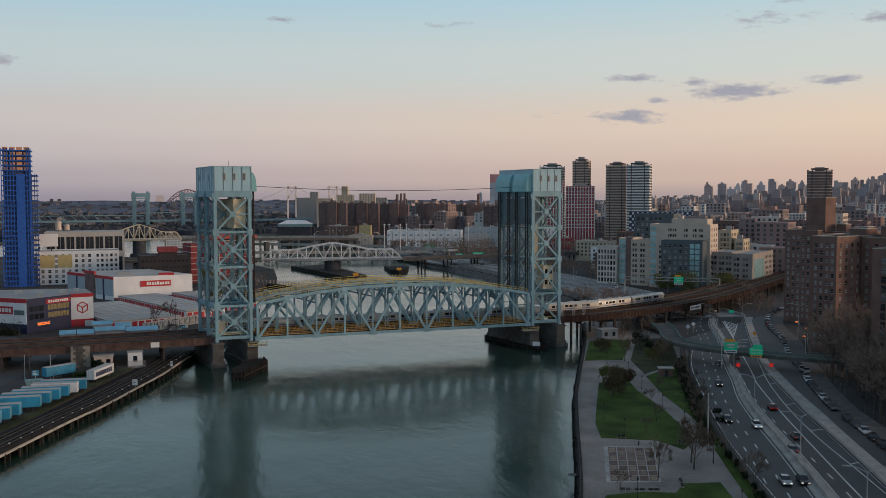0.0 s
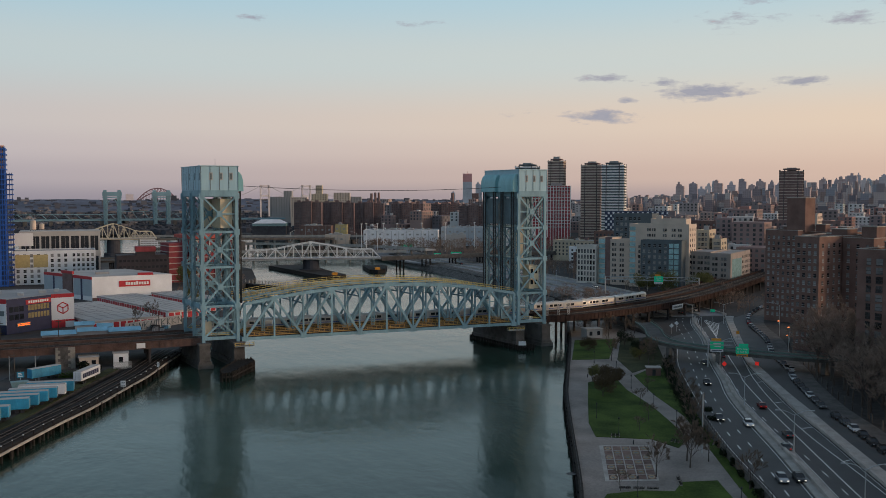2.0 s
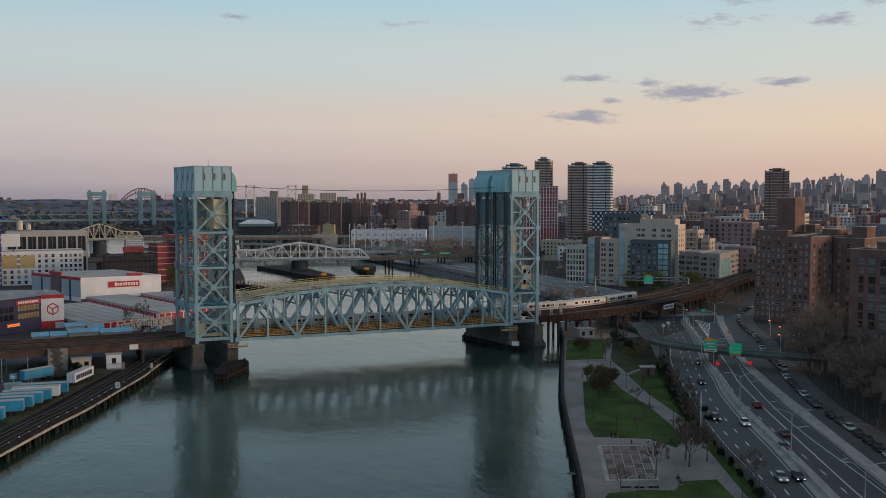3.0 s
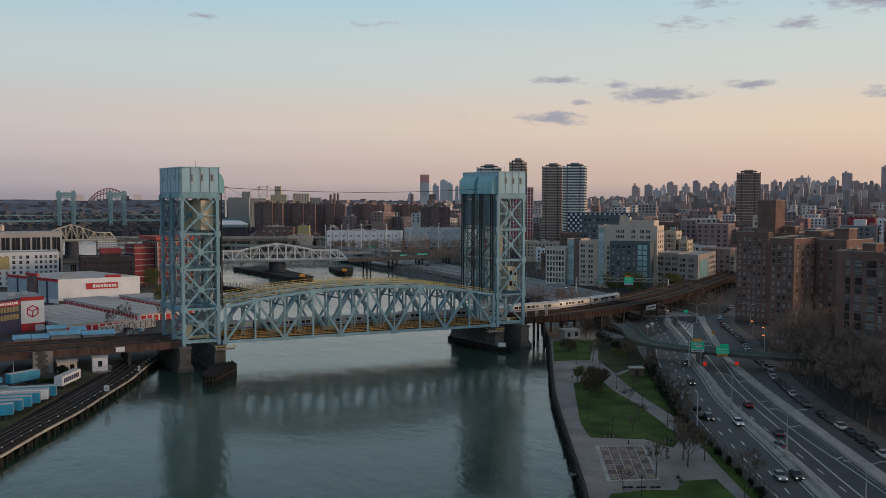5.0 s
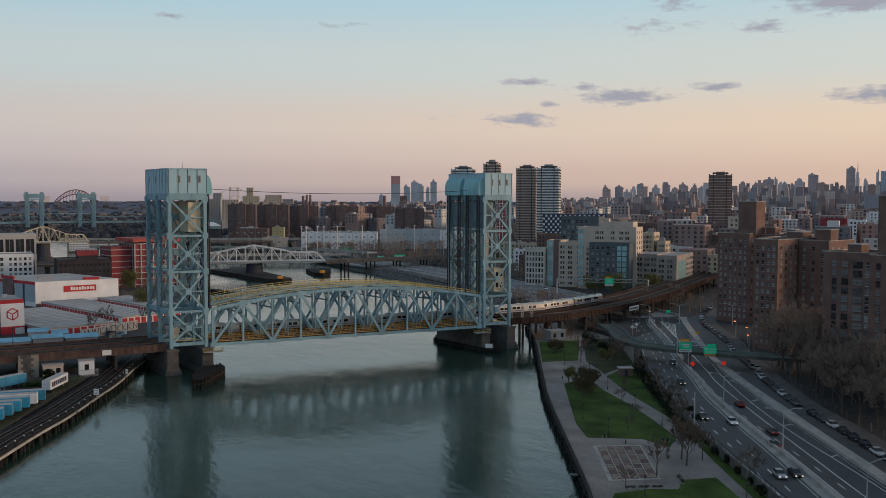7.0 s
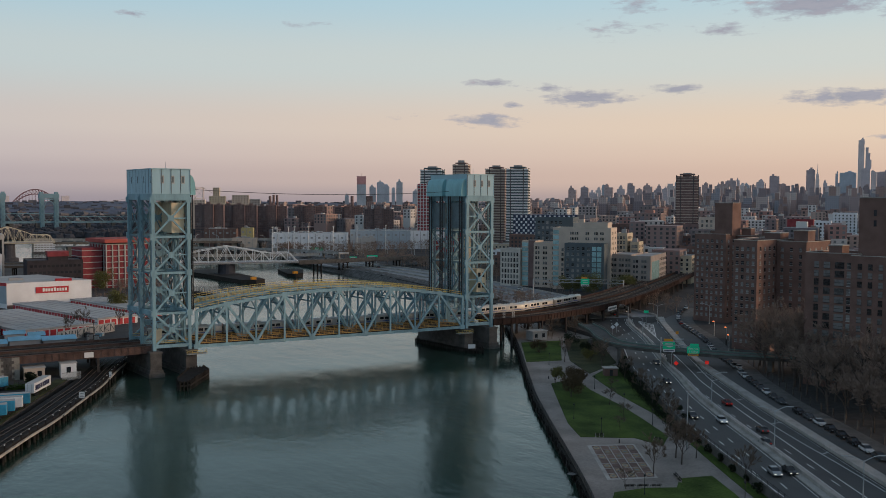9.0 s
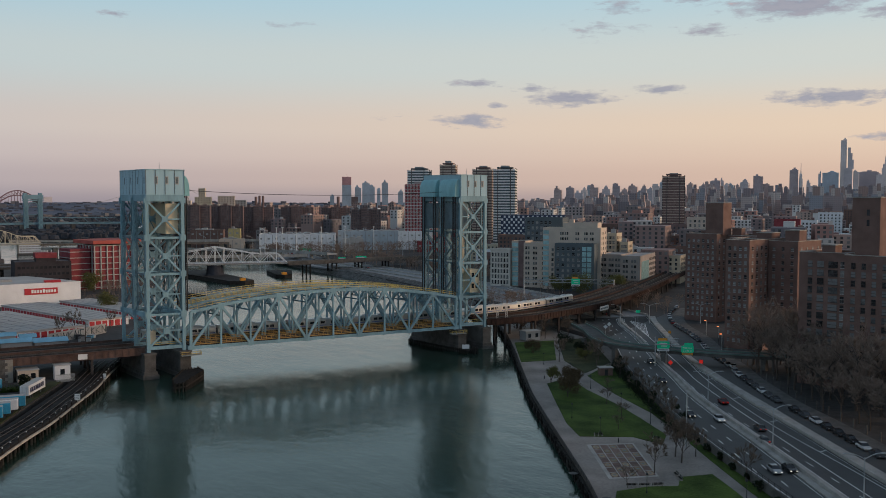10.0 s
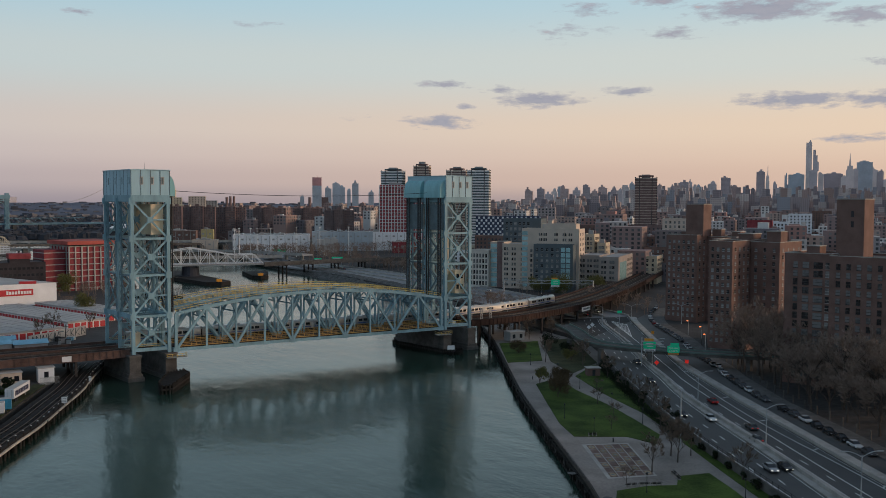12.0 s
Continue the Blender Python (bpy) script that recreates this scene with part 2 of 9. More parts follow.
M = dict(
    steel=mat("bridge_steel", (0.195, 0.335, 0.395), 0.55, 0.0, 0.3, 0.25, 3.0, 0.01, streak=True),
    cladding=mat("cladding", (0.33, 0.51, 0.58), 0.5, 0.0, 0.1, 0.2, 2.0, 0.005, streak=True),
    hood=mat("hood_cladding", (0.22, 0.45, 0.48), 0.45, 0.0, 0.2, 0.2, 2.0, 0.005, streak=True),
    seam=mat("seam", (0.10, 0.13, 0.14), 0.7),
    cream=mat("cream_panel", (0.62, 0.52, 0.36), 0.7, 0.0, 0.2, 0.2, 2.0, streak=True),
    yellow=mat("yellow_rail", (0.53, 0.40, 0.12), 0.6, 0.0, 0.25),
    ochre=mat("ochre_rail", (0.40, 0.24, 0.07), 0.65, 0.0, 0.3),
    cable=mat("rope", (0.02, 0.022, 0.025), 0.6),
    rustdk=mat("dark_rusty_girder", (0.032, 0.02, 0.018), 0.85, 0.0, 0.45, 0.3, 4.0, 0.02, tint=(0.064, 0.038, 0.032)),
    quoin=mat("pale_quoin", (0.24, 0.225, 0.20), 0.9, 0.0, 0.3, 0.4, 3.0, 0.04, rand=0.3),
    duskpane=mat("dusk_window_pane", (0.03, 0.034, 0.042), 0.2, 0.0, 0.7, rand=1.1, tint=(0.17, 0.17, 0.17)),
    netred=mat("red_site_netting", (0.32, 0.08, 0.09), 0.8, 0.0, 0.3, 0.1, 1.0),
    # inner bracing: the shade inside the lattice is put into this darker steel
    steelshade=mat("shaded_inner_steel", (0.115, 0.205, 0.245), 0.6, 0.0, 0.4, 0.3, 3.0, 0.01, streak=True),
    stonewall=mat("cream_stone", (0.58, 0.54, 0.49), 0.85, 0.0, 0.15, 0.2, 4.0),
    greybrick=mat("grey_brown_brick", (0.30, 0.262, 0.24), 0.9, 0.0, 0.15, 0.25, 4.0),
    dryscrub=mat("dry_twig", (0.145, 0.115, 0.092), 0.95, 0.0, 0.3),
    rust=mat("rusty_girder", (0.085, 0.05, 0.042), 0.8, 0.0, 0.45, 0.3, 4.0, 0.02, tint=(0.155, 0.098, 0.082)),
    darksteel=mat("dark_girder", (0.05, 0.045, 0.045), 0.8, 0.0, 0.3),
    track=mat("ballast", (0.026, 0.023, 0.022), 0.9, 0.0, 0.4, 0.5, 8.0, 0.05),
    rail=mat("rail", (0.085, 0.072, 0.064), 0.6, 0.2, 0.3),
    stone=mat("pier_stone", (0.098, 0.093, 0.088), 0.9, 0.0, 0.4, 0.4, 3.0, 0.06, rand=0.2),
    concrete=mat("concrete", (0.335, 0.315, 0.29), 0.85, 0.0, 0.3, 0.25, 3.0, 0.02),
    timber=mat("wet_timber", (0.026, 0.023, 0.021), 0.8, 0.0, 0.5, 0.6, 6.0, 0.04, rand=0.4),
    asphalt=mat("asphalt", (0.052, 0.051, 0.051), 0.70, 0.0, 0.25, 0.12, 6.0, 0.01),
    paving=mat("paving", (0.24, 0.212, 0.192), 0.85, 0.0, 0.38, 0.09, 2.5, 0.01),
    line=mat("road_paint", (0.62, 0.62, 0.60), 0.7, 0.0, 0.2),
    grass=mat("grass", (0.019, 0.052, 0.008), 0.95, 0.0, 0.6, 0.13, 2.2, 0.1, tint=(0.085, 0.13, 0.026)),
    land=mat("city_ground", (0.066, 0.062, 0.06), 0.95, 0.0, 0.45, 0.03, 0.6, 0.05),
    scrub=mat("scrub", (0.045, 0.05, 0.025), 0.95, 0.0, 0.5, 0.2, 2.0, 0.1),
    brick=mat("brown_brick", (0.172, 0.108, 0.092), 0.9, 0.0, 0.25, 0.25, 5.0, 0.02),
    brick_dk=mat("dark_brick", (0.185, 0.128, 0.122), 0.9, 0.0, 0.3, 0.25, 5.0, 0.02),
    redwall=mat("red_wall", (0.225, 0.05, 0.058), 0.8, 0.0, 0.3, 0.3, 4.0),
    tan=mat("tan_brick", (0.52, 0.435, 0.365), 0.9, 0.0, 0.12, 0.2, 4.0),
    slate=mat("slate_panel", (0.10, 0.122, 0.135), 0.8, 0.0, 0.15, 0.2, 4.0),
    grey=mat("grey_wall", (0.33, 0.32, 0.315), 0.85, 0.0, 0.15, 0.2, 4.0),
    white=mat("white_wall", (0.68, 0.69, 0.71), 0.75, 0.0, 0.12, 0.15, 3.0),
    whiteroof=mat("white_roof", (0.39, 0.38, 0.365), 0.8, 0.0, 0.15, 0.08, 2.0),
    greyroof=mat("grey_roof", (0.30, 0.30, 0.30), 0.8, 0.0, 0.2, 0.08, 2.0),
    red=mat("red_paint", (0.42, 0.02, 0.03), 0.6, 0.0, 0.15),
    navy=mat("navy_wall", (0.017, 0.023, 0.07), 0.6, 0.0, 0.2),
    blue=mat("blue_sheathing", (0.012, 0.085, 0.36), 0.7, 0.0, 0.25),
    # teal of the far lift bridge, blued by haze mixed into the colour
    farteal=mat("hazed_teal_steel", (0.15, 0.27, 0.33), 0.7, 0.0, 0.2, 0.05, 0.6, 0.0),
    teal=mat("teal_steel", (0.17, 0.28, 0.3), 0.7, 0.0, 0.2),
    container=mat("container_blue", (0.028, 0.26, 0.43), 0.6, 0.0, 0.3, 0.3, 3.0, rand=0.3),
    roofdark=mat("dark_roof", (0.1, 0.09, 0.09), 0.9, 0.0, 0.3),
    glass=mat("window_glass", (0.02, 0.024, 0.03), 0.12, 0.0, 0.4, rand=0.6),
    pane=mat("window_pane", (0.055, 0.06, 0.07), 0.2, 0.0, 0.75, rand=1.3, tint=(0.24, 0.24, 0.235)),
    frame_white=mat("window_frame_white", (0.36, 0.355, 0.345), 0.6),
    green=mat("sign_green", (0.008, 0.74, 0.36), 0.5, 0.0, 0.08),
    signwhite=mat("sign_white", (0.7, 0.7, 0.7), 0.5, 0.0, 0.05),
    orange=mat("sign_orange", (0.75, 0.30, 0.02), 0.5, 0.0, 0.08),
    galv=mat("galvanised", (0.36, 0.38, 0.39), 0.45, 0.3, 0.15),
    bark=mat("bark", (0.085, 0.072, 0.064), 0.95, 0.0, 0.3),
    twig=mat("twig", (0.235, 0.178, 0.146), 0.95, 0.0, 0.3),
    paleblue=mat("pale_blue_wall", (0.34, 0.40, 0.45), 0.75, 0.0, 0.12, 0.15, 3.0),
    amberglass=mat("amber_glass", (0.30, 0.24, 0.12), 0.25, 0.0, 0.3),
    bluedk=mat("dark_blue_steel", (0.03, 0.05, 0.13), 0.7, 0.0, 0.2),
    netting=mat("safety_netting", (0.55, 0.28, 0.16), 0.8, 0.0, 0.3),
    redroof=mat("faded_red_roof", (0.36, 0.09, 0.075), 0.8, 0.0, 0.3, 0.1, 2.0),
    navy2=mat("navy_panel", (0.03, 0.042, 0.085), 0.6, 0.0, 0.2),
    creamwall=mat("cream_wall", (0.48, 0.41, 0.31), 0.85, 0.0, 0.15, 0.2, 3.0),
    yellowwall=mat("yellow_wall", (0.46, 0.37, 0.18), 0.85, 0.0, 0.15),
    tealglass=mat("teal_glass", (0.28, 0.46, 0.48), 0.2, 0.0, 0.3, rand=0.4),
    roadgrey=mat("worn_concrete_road", (0.23, 0.23, 0.235), 0.85, 0.0, 0.25, 0.06, 2.0),
    whitesteel=mat("white_steel", (0.62, 0.63, 0.63), 0.6, 0.0, 0.15),
    tansteel=mat("tan_steel", (0.5, 0.45, 0.34), 0.65, 0.0, 0.2),
    archred=mat("dusky_red_steel", (0.17, 0.1, 0.115), 0.8, 0.0, 0.15),
    bandwhite=mat("balcony_white", (0.72, 0.71, 0.69), 0.8, 0.0, 0.12),
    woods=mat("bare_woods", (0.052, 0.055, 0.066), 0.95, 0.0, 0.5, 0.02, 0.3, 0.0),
    # skya to skye: distance haze is put into the tower colours
    skya=mat("hazed_stone_tower", (0.68, 0.61, 0.60), 0.8, 0.0, 0.15, 0.02, 0.2, 0.0),
    skyb=mat("hazed_grey_tower", (0.56, 0.51, 0.53), 0.8, 0.0, 0.15, 0.02, 0.2, 0.0),
    skyc=mat("hazed_brown_tower", (0.47, 0.375, 0.365), 0.8, 0.0, 0.2, 0.02, 0.2, 0.0),
    skyd=mat("hazed_glass_tower", (0.38, 0.43, 0.49), 0.4, 0.0, 0.2, 0.02, 0.2, 0.0),
    skye=mat("hazed_bronze_tower", (0.40, 0.345, 0.365), 0.6, 0.0, 0.2, 0.02, 0.2, 0.0),
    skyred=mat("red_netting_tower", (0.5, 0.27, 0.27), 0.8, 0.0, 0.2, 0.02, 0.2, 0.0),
    blueroof=mat("blue_sheet_roof", (0.19, 0.41, 0.54), 0.6, 0.0, 0.25, 0.2, 2.0),
    stainless=mat("stainless_steel", (0.50, 0.49, 0.46), 0.32, 0.75, 0.12, 0.3, 3.0, 0.003),
)


def islands_mat(name, cols, rough=0.9):
    """One colour for each separate piece of a mesh."""
    ma = mat(name, (0.2, 0.2, 0.2), rough, 0.0, 0.3, 0.02, 0.4, 0.0)
    N, L = ma.node_tree.nodes, ma.node_tree.links
    geo = N.new("ShaderNodeNewGeometry")
    rp = N.new("ShaderNodeValToRGB")
    rp.color_ramp.interpolation = "CONSTANT"
    e = rp.color_ramp.elements
    e[0].position, e[0].color = 0.0, (*cols[0], 1)
    e[1].position, e[1].color = 1.0 / len(cols), (*cols[1], 1)
    for i, c in enumerate(cols[2:], 2):
        x = e.new(i / len(cols))
        x.color = (*c, 1)
    L.new(geo.outputs["Random Per Island"], rp.inputs[0])
    mx = N.new("ShaderNodeMix")
    mx.data_type, mx.blend_type = "RGBA", "MULTIPLY"
    mx.inputs["Factor"].default_value = 0.5
    old = [l for l in L if l.to_socket == N["Principled BSDF"].inputs["Base Color"]][0].from_socket
    L.new(rp.outputs[0], mx.inputs[6])
    L.new(old, mx.inputs[7])
    L.new(mx.outputs[2], N["Principled BSDF"].inputs["Base Color"])
    return ma


# roof colours raised well above real ones, standing in for haze
M["roofs"] = islands_mat("hazed_city_roofs", [(0.58, 0.40, 0.355), (0.46, 0.33, 0.31), (0.68, 0.53, 0.47), (0.57, 0.52, 0.52), (0.90, 0.82, 0.78), (0.38, 0.32, 0.32), (1.0, 0.98, 0.96), (0.58, 0.34, 0.30), (0.48, 0.355, 0.345), (0.30, 0.275, 0.30)])
# block colours lightened to carry the haze of the distance
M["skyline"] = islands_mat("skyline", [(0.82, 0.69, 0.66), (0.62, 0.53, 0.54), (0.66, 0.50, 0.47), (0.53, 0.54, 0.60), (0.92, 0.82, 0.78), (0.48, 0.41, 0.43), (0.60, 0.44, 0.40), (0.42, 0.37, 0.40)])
# bluish greys of horizon land and low city: distance haze as colour
M["hills"] = mat("hazed_land", (0.105, 0.115, 0.15), 0.95, 0.0, 0.4, 0.004, 0.05, 0.0)
M["lowcity"] = islands_mat("hazed_low_city", [(0.13, 0.145, 0.19), (0.10, 0.11, 0.145), (0.16, 0.165, 0.20), (0.12, 0.13, 0.165), (0.20, 0.205, 0.235), (0.09, 0.10, 0.125), (0.30, 0.30, 0.33)])
M["blackbrick"] = mat("soot_black_brick", (0.045, 0.040, 0.045), 0.9, 0.0, 0.4, 0.25, 4.0, 0.02)
M["darkweight"] = mat("dark_counterweight", (0.12, 0.165, 0.185), 0.7, 0.0, 0.3, 0.3, 2.0)
M["farwin"] = islands_mat("far_windows", [(0.05, 0.055, 0.065), (0.08, 0.08, 0.09), (0.05, 0.05, 0.055), (0.14, 0.14, 0.15), (0.07, 0.065, 0.07), (0.30, 0.30, 0.30)], 0.5)


def storeys(ma, ang, across, up, deep):
    """Rows of far windows in the colour: darker fields of a grid in metres, square to the heading ang."""
    N, L = ma.node_tree.nodes, ma.node_tree.links
    sock = N["Principled BSDF"].inputs["Base Color"]
    old = sock.links[0].from_socket
    geo = N.new("ShaderNodeNewGeometry")
    mp = N.new("ShaderNodeMapping")
    mp.inputs["Rotation"].default_value = (0, 0, radians(-ang))
    L.new(geo.outputs["Position"], mp.inputs[0])
    sep = N.new("ShaderNodeSeparateXYZ")
    L.new(mp.outputs[0], sep.inputs[0])

    def m(op, a, b):
        n = N.new("ShaderNodeMath")
        n.operation = op
        for i, v in enumerate((a, b)):
            if isinstance(v, (int, float)):
                n.inputs[i].default_value = v
            else:
                L.new(v, n.inputs[i])
        return n.outputs[0]

    u = m("ADD", sep.outputs[0], sep.outputs[1])
    a = m("GREATER_THAN", m("FRACT", m("DIVIDE", u, across), 0), 0.48)
    b = m("GREATER_THAN", m("FRACT", m("DIVIDE", sep.outputs[2], up), 0), 0.45)
    f = m("SUBTRACT", 1.0, m("MULTIPLY", m("MULTIPLY", a, b), deep))
    mx = N.new("ShaderNodeMix")
    mx.data_type, mx.blend_type = "RGBA", "MULTIPLY"
    mx.inputs["Factor"].default_value = 1.0
    L.new(old, mx.inputs[6])
    L.new(f, mx.inputs[7])
    L.new(mx.outputs[2], sock)


for key, ang, across, up, deep in (("skya", -50, 3.1, 3.8, 0.16), ("skyb", -50, 2.9, 4.4, 0.18), ("skyc", -48, 3.4, 3.6, 0.24), ("skyd", -50, 3.0, 3.6, 0.16), ("skye", -52, 3.4, 4.0, 0.22), ("skyline", -50, 3.6, 4.0, 0.26)):
    storeys(M[key], ang, across, up, deep)
M["lens"] = mat("lamp_lens", (0.30, 0.30, 0.30), 0.2)
M["led"] = glow_mat("orange_display", (1.0, 0.16, 0.02), 1.6)
LIT = glow_mat("warm_window", (1.0, 0.78, 0.5), 0.7)


# ---- makers ----
def box(bm, x0, y0, z0, x1, y1, z1, mi=0):
    v = [bm.verts.new(p) for p in ((x0, y0, z0), (x1, y0, z0), (x1, y1, z0), (x0, y1, z0), (x0, y0, z1), (x1, y0, z1), (x1, y1, z1), (x0, y1, z1))]
    for f in ((3, 2, 1, 0), (4, 5, 6, 7), (0, 1, 5, 4), (1, 2, 6, 5), (2, 3, 7, 6), (3, 0, 4, 7)):
        bm.faces.new([v[i] for i in f]).material_index = mi


def bar(bm, p, q, w, h=None, up=(0, 0, 1)):
    """A beam of square or flat section from p to q."""
    p, q = Vector(p), Vector(q)
    h = w if h is None else h
    d = (q - p).normalized()
    u = Vector(up)
    if abs(d.dot(u)) > 0.98:
        u = Vector((0, 1, 0))
    s = d.cross(u).normalized()
    t = s.cross(d)
    s, t = s * w / 2, t * h / 2
    v = [bm.verts.new(a + b) for a in (p, q) for b in (-s - t, s - t, s + t, -s + t)]
    for f in ((3, 2, 1, 0), (4, 5, 6, 7), (0, 1, 5, 4), (1, 2, 6, 5), (2, 3, 7, 6), (3, 0, 4, 7)):
        bm.faces.new([v[i] for i in f])


def tube(bm, p, q, r0, r1=None, n=8):
    p, q = Vector(p), Vector(q)
    r1 = r0 if r1 is None else r1
    d = (q - p).normalized()
    u = Vector((1, 0, 0)) if abs(d.z) > 0.9 else Vector((0, 0, 1))
    s = d.cross(u).normalized()
    t = s.cross(d)
    a, b = [], []
    for i in range(n):
        c = math.cos(2 * math.pi * i / n) * s + math.sin(2 * math.pi * i / n) * t
        a.append(bm.verts.new(p + c * r0))
        b.append(bm.verts.new(q + c * r1))
    for i in range(n):
        j = (i + 1) % n
        bm.faces.new((a[i], b[i], b[j], a[j]))
    bm.faces.new(a)
    bm.faces.new(b[::-1])


def prism(bm, pts, z0, z1):
    lo = [bm.verts.new((x, y, z0)) for x, y in pts]
    hi = [bm.verts.new((x, y, z1)) for x, y in pts]
    n = len(pts)
    for i in range(n):
        j = (i + 1) % n
        bm.faces.new((lo[i], lo[j], hi[j], hi[i]))
    bm.faces.new(hi)
    bm.faces.new(lo[::-1])


def mesh_of(name, bm, *mats):
    bmesh.ops.recalc_face_normals(bm, faces=bm.faces)
    me = bpy.data.meshes.new(name)
    bm.to_mesh(me)
    bm.free()
    for ma in mats:
        me.materials.append(ma)
    return me


def part(name, bm, ma, parent=None, label=""):
    ob = new(name, mesh_of(name, bm, *(ma if isinstance(ma, (list, tuple)) else (ma,))))
    ob.parent = parent
    if label:
        tagged(ob, label)
    return ob


def share(name, me, parent, m):
    ob = new(name, me)
    ob.parent = parent
    ob.matrix_local = m
    return ob


def thing(name, m, label, category, group="", kind=""):
    ob = new(name)
    ob.empty_display_size = 0.5
    ob.matrix_world = m
    return tagged(ob, label, category, group, kind)


def solid(name, bm, ma, label, category, group="", kind=""):
    return tagged(part(name, bm, ma), label, category, group, kind)


def smooth(pts, n=8):
    """A smooth line through the points (Catmull-Rom)."""
    out = []
    P = [Vector((*p, 0)) if len(p) == 2 else Vector(p) for p in pts]
    P = [2 * P[0] - P[1]] + P + [2 * P[-1] - P[-2]]
    for i in range(1, len(P) - 2):
        a, b, c, d = P[i - 1:i + 3]
        for k in range(n):
            t = k / n
            out.append(0.5 * ((2 * b) + (c - a) * t + (2 * a - 5 * b + 4 * c - d) * t * t + (3 * b - a - 3 * c + d) * t ** 3))
    return out + [P[-2]]


def offset(line, d, z=None):
    """The line moved d metres to its right."""
    out = []
    for i, p in enumerate(line):
        t = (line[min(i + 1, len(line) - 1)] - line[max(i - 1, 0)])
        s = Vector((t.y, -t.x, 0)).normalized()
        q = p + s * d
        out.append(Vector((q.x, q.y, p.z if z is None else z)))
    return out


def ribbon(bm, left, right, z0, z1):
    """A solid strip between two lines."""
    rows = []
    for a, b in zip(left, right):
        rows.append([bm.verts.new((a.x, a.y, z0)), bm.verts.new((a.x, a.y, z1)), bm.verts.new((b.x, b.y, z1)), bm.verts.new((b.x, b.y, z0))])
    for r, s in zip(rows, rows[1:]):
        for i in range(4):
            j = (i + 1) % 4
            bm.faces.new((r[i], s[i], s[j], r[j]))
    bm.faces.new(rows[0])
    bm.faces.new(rows[-1][::-1])


def sweep(bm, pts, w, h):
    """One continuous beam along a line of points."""
    rows = []
    P = [Vector(p) for p in pts]
    for i, p in enumerate(P):
        t = (P[min(i + 1, len(P) - 1)] - P[max(i - 1, 0)]).normalized()
        s = t.cross(Vector((0, 0, 1))).normalized() * w / 2
        u = Vector((0, 0, h / 2))
        rows.append([bm.verts.new(p + q) for q in (-s - u, s - u, s + u, -s + u)])
    for r, q in zip(rows, rows[1:]):
        for i in range(4):
            j = (i + 1) % 4
            bm.faces.new((r[i], q[i], q[j], r[j]))
    bm.faces.new(rows[0])
    bm.faces.new(rows[-1][::-1])


def at_len(line, step, start=0.0):
    """Places and directions every step metres along a line."""
    out, need = [], start
    for a, b in zip(line, line[1:]):
        d = (b - a).length
        while need <= d and d > 0:
            out.append((a.lerp(b, need / d), (b - a).normalized()))
            need += step
        need -= d
    return out

# ---- ground and water ----
bm = bmesh.new()
bmesh.ops.create_grid(bm, x_segments=1, y_segments=1, size=4700)
solid("water", bm, water_mat(), "grey-green river water with faint ripples", "river", kind="structure")

MED_L = [(204, 22), (191.3, 5), (169.9, -30), (152, -56), (138.5, -76), (124, -98.7), (111, -118), (97.9, -140.5), (83.2, -168), (65.5, -199.5), (50, -227), (34, -257)]
MED_R = [(207, 20), (194.4, 3.6), (172.8, -31), (155, -57.5), (141, -78), (127, -100.5), (114.4, -120), (102, -142.5), (87.6, -170), (70.5, -201.5), (55, -229), (39, -259)]
HWY_L = [(22, -270), (30, -256), (45, -228), (60, -198), (75.5, -165), (88, -141), (105, -111.5), (115, -94.6), (123, -81), (134.8, -63.3), (148, -45), (160, -24)]
BANK_FAR = [(166, 10), (172, 40), (190, 120), (203, 210), (211, 300), (213, 365), (217, 440), (226, 520), (250, 620), (258, 760), (250, 900), (200, 1010), (100, 1130), (-100, 1230), (-500, 1320), (-1500, 1500), (-4600, 1800)]
SEAWALL = [(18, -210), (26, -188), (37, -168), (48, -147), (62, -120), (76.6, -92.5), (87.3, -74), (99.6, -53), (114.3, -28), (131.5, 2), (143, 23.5), (153, 42), (172, 41), (166, 10)]
BANK_LEFT = [(-180, -330), (-105, -160), (-72.3, -86), (-65.7, -71.7), (-58.3, -51), (-49.4, -30), (-38.9, -5.9), (-28, 14), (-8, 40), (14, 90), (30, 170), (46, 265), (66, 320), (78, 400), (66, 480), (28, 560), (-40, 612), (-200, 680), (-500, 760), (-1500, 900), (-4600, 1000)]

bm = bmesh.new()
right_land = HWY_L + BANK_FAR + [(-4600, 4600), (4600, 4600), (4600, -900), (22, -900)]
prism(bm, right_land, -1.0, 3.9)
prism(bm, [(x, y) for x, y in BANK_LEFT] + [(-4600, -330)], -1.0, 2.6)
ground = solid("ground", bm, M["land"], "dark city ground of lots and streets", "ground", kind="structure")
for f in ground.data.polygons:
    f.use_smooth = False

bm = bmesh.new()
prism(bm, SEAWALL[:-1] + HWY_L[::-1][:-2], -1.0, 2.2)
park = solid("pavement", bm, M["paving"], "grey paved riverside promenade behind a seawall", "promenade", kind="structure")


# ---- the lift bridge ----
SKEW = -0.15      # the towers and spans stand askew: x moves by this for each metre of y
Y_SPAN = ((0.0, 10.2), (12.4, 22.6))      # the two double-track spans
X0, X1, NP = 2.0, 105.4, 10
ZB = 9.2


def sk(x, y, z):
    return (x + SKEW * y, y, z)


def z_top(x):
    return 21.2 + 5.0 * (1 - ((x - 53.7) / 51.7) ** 2)


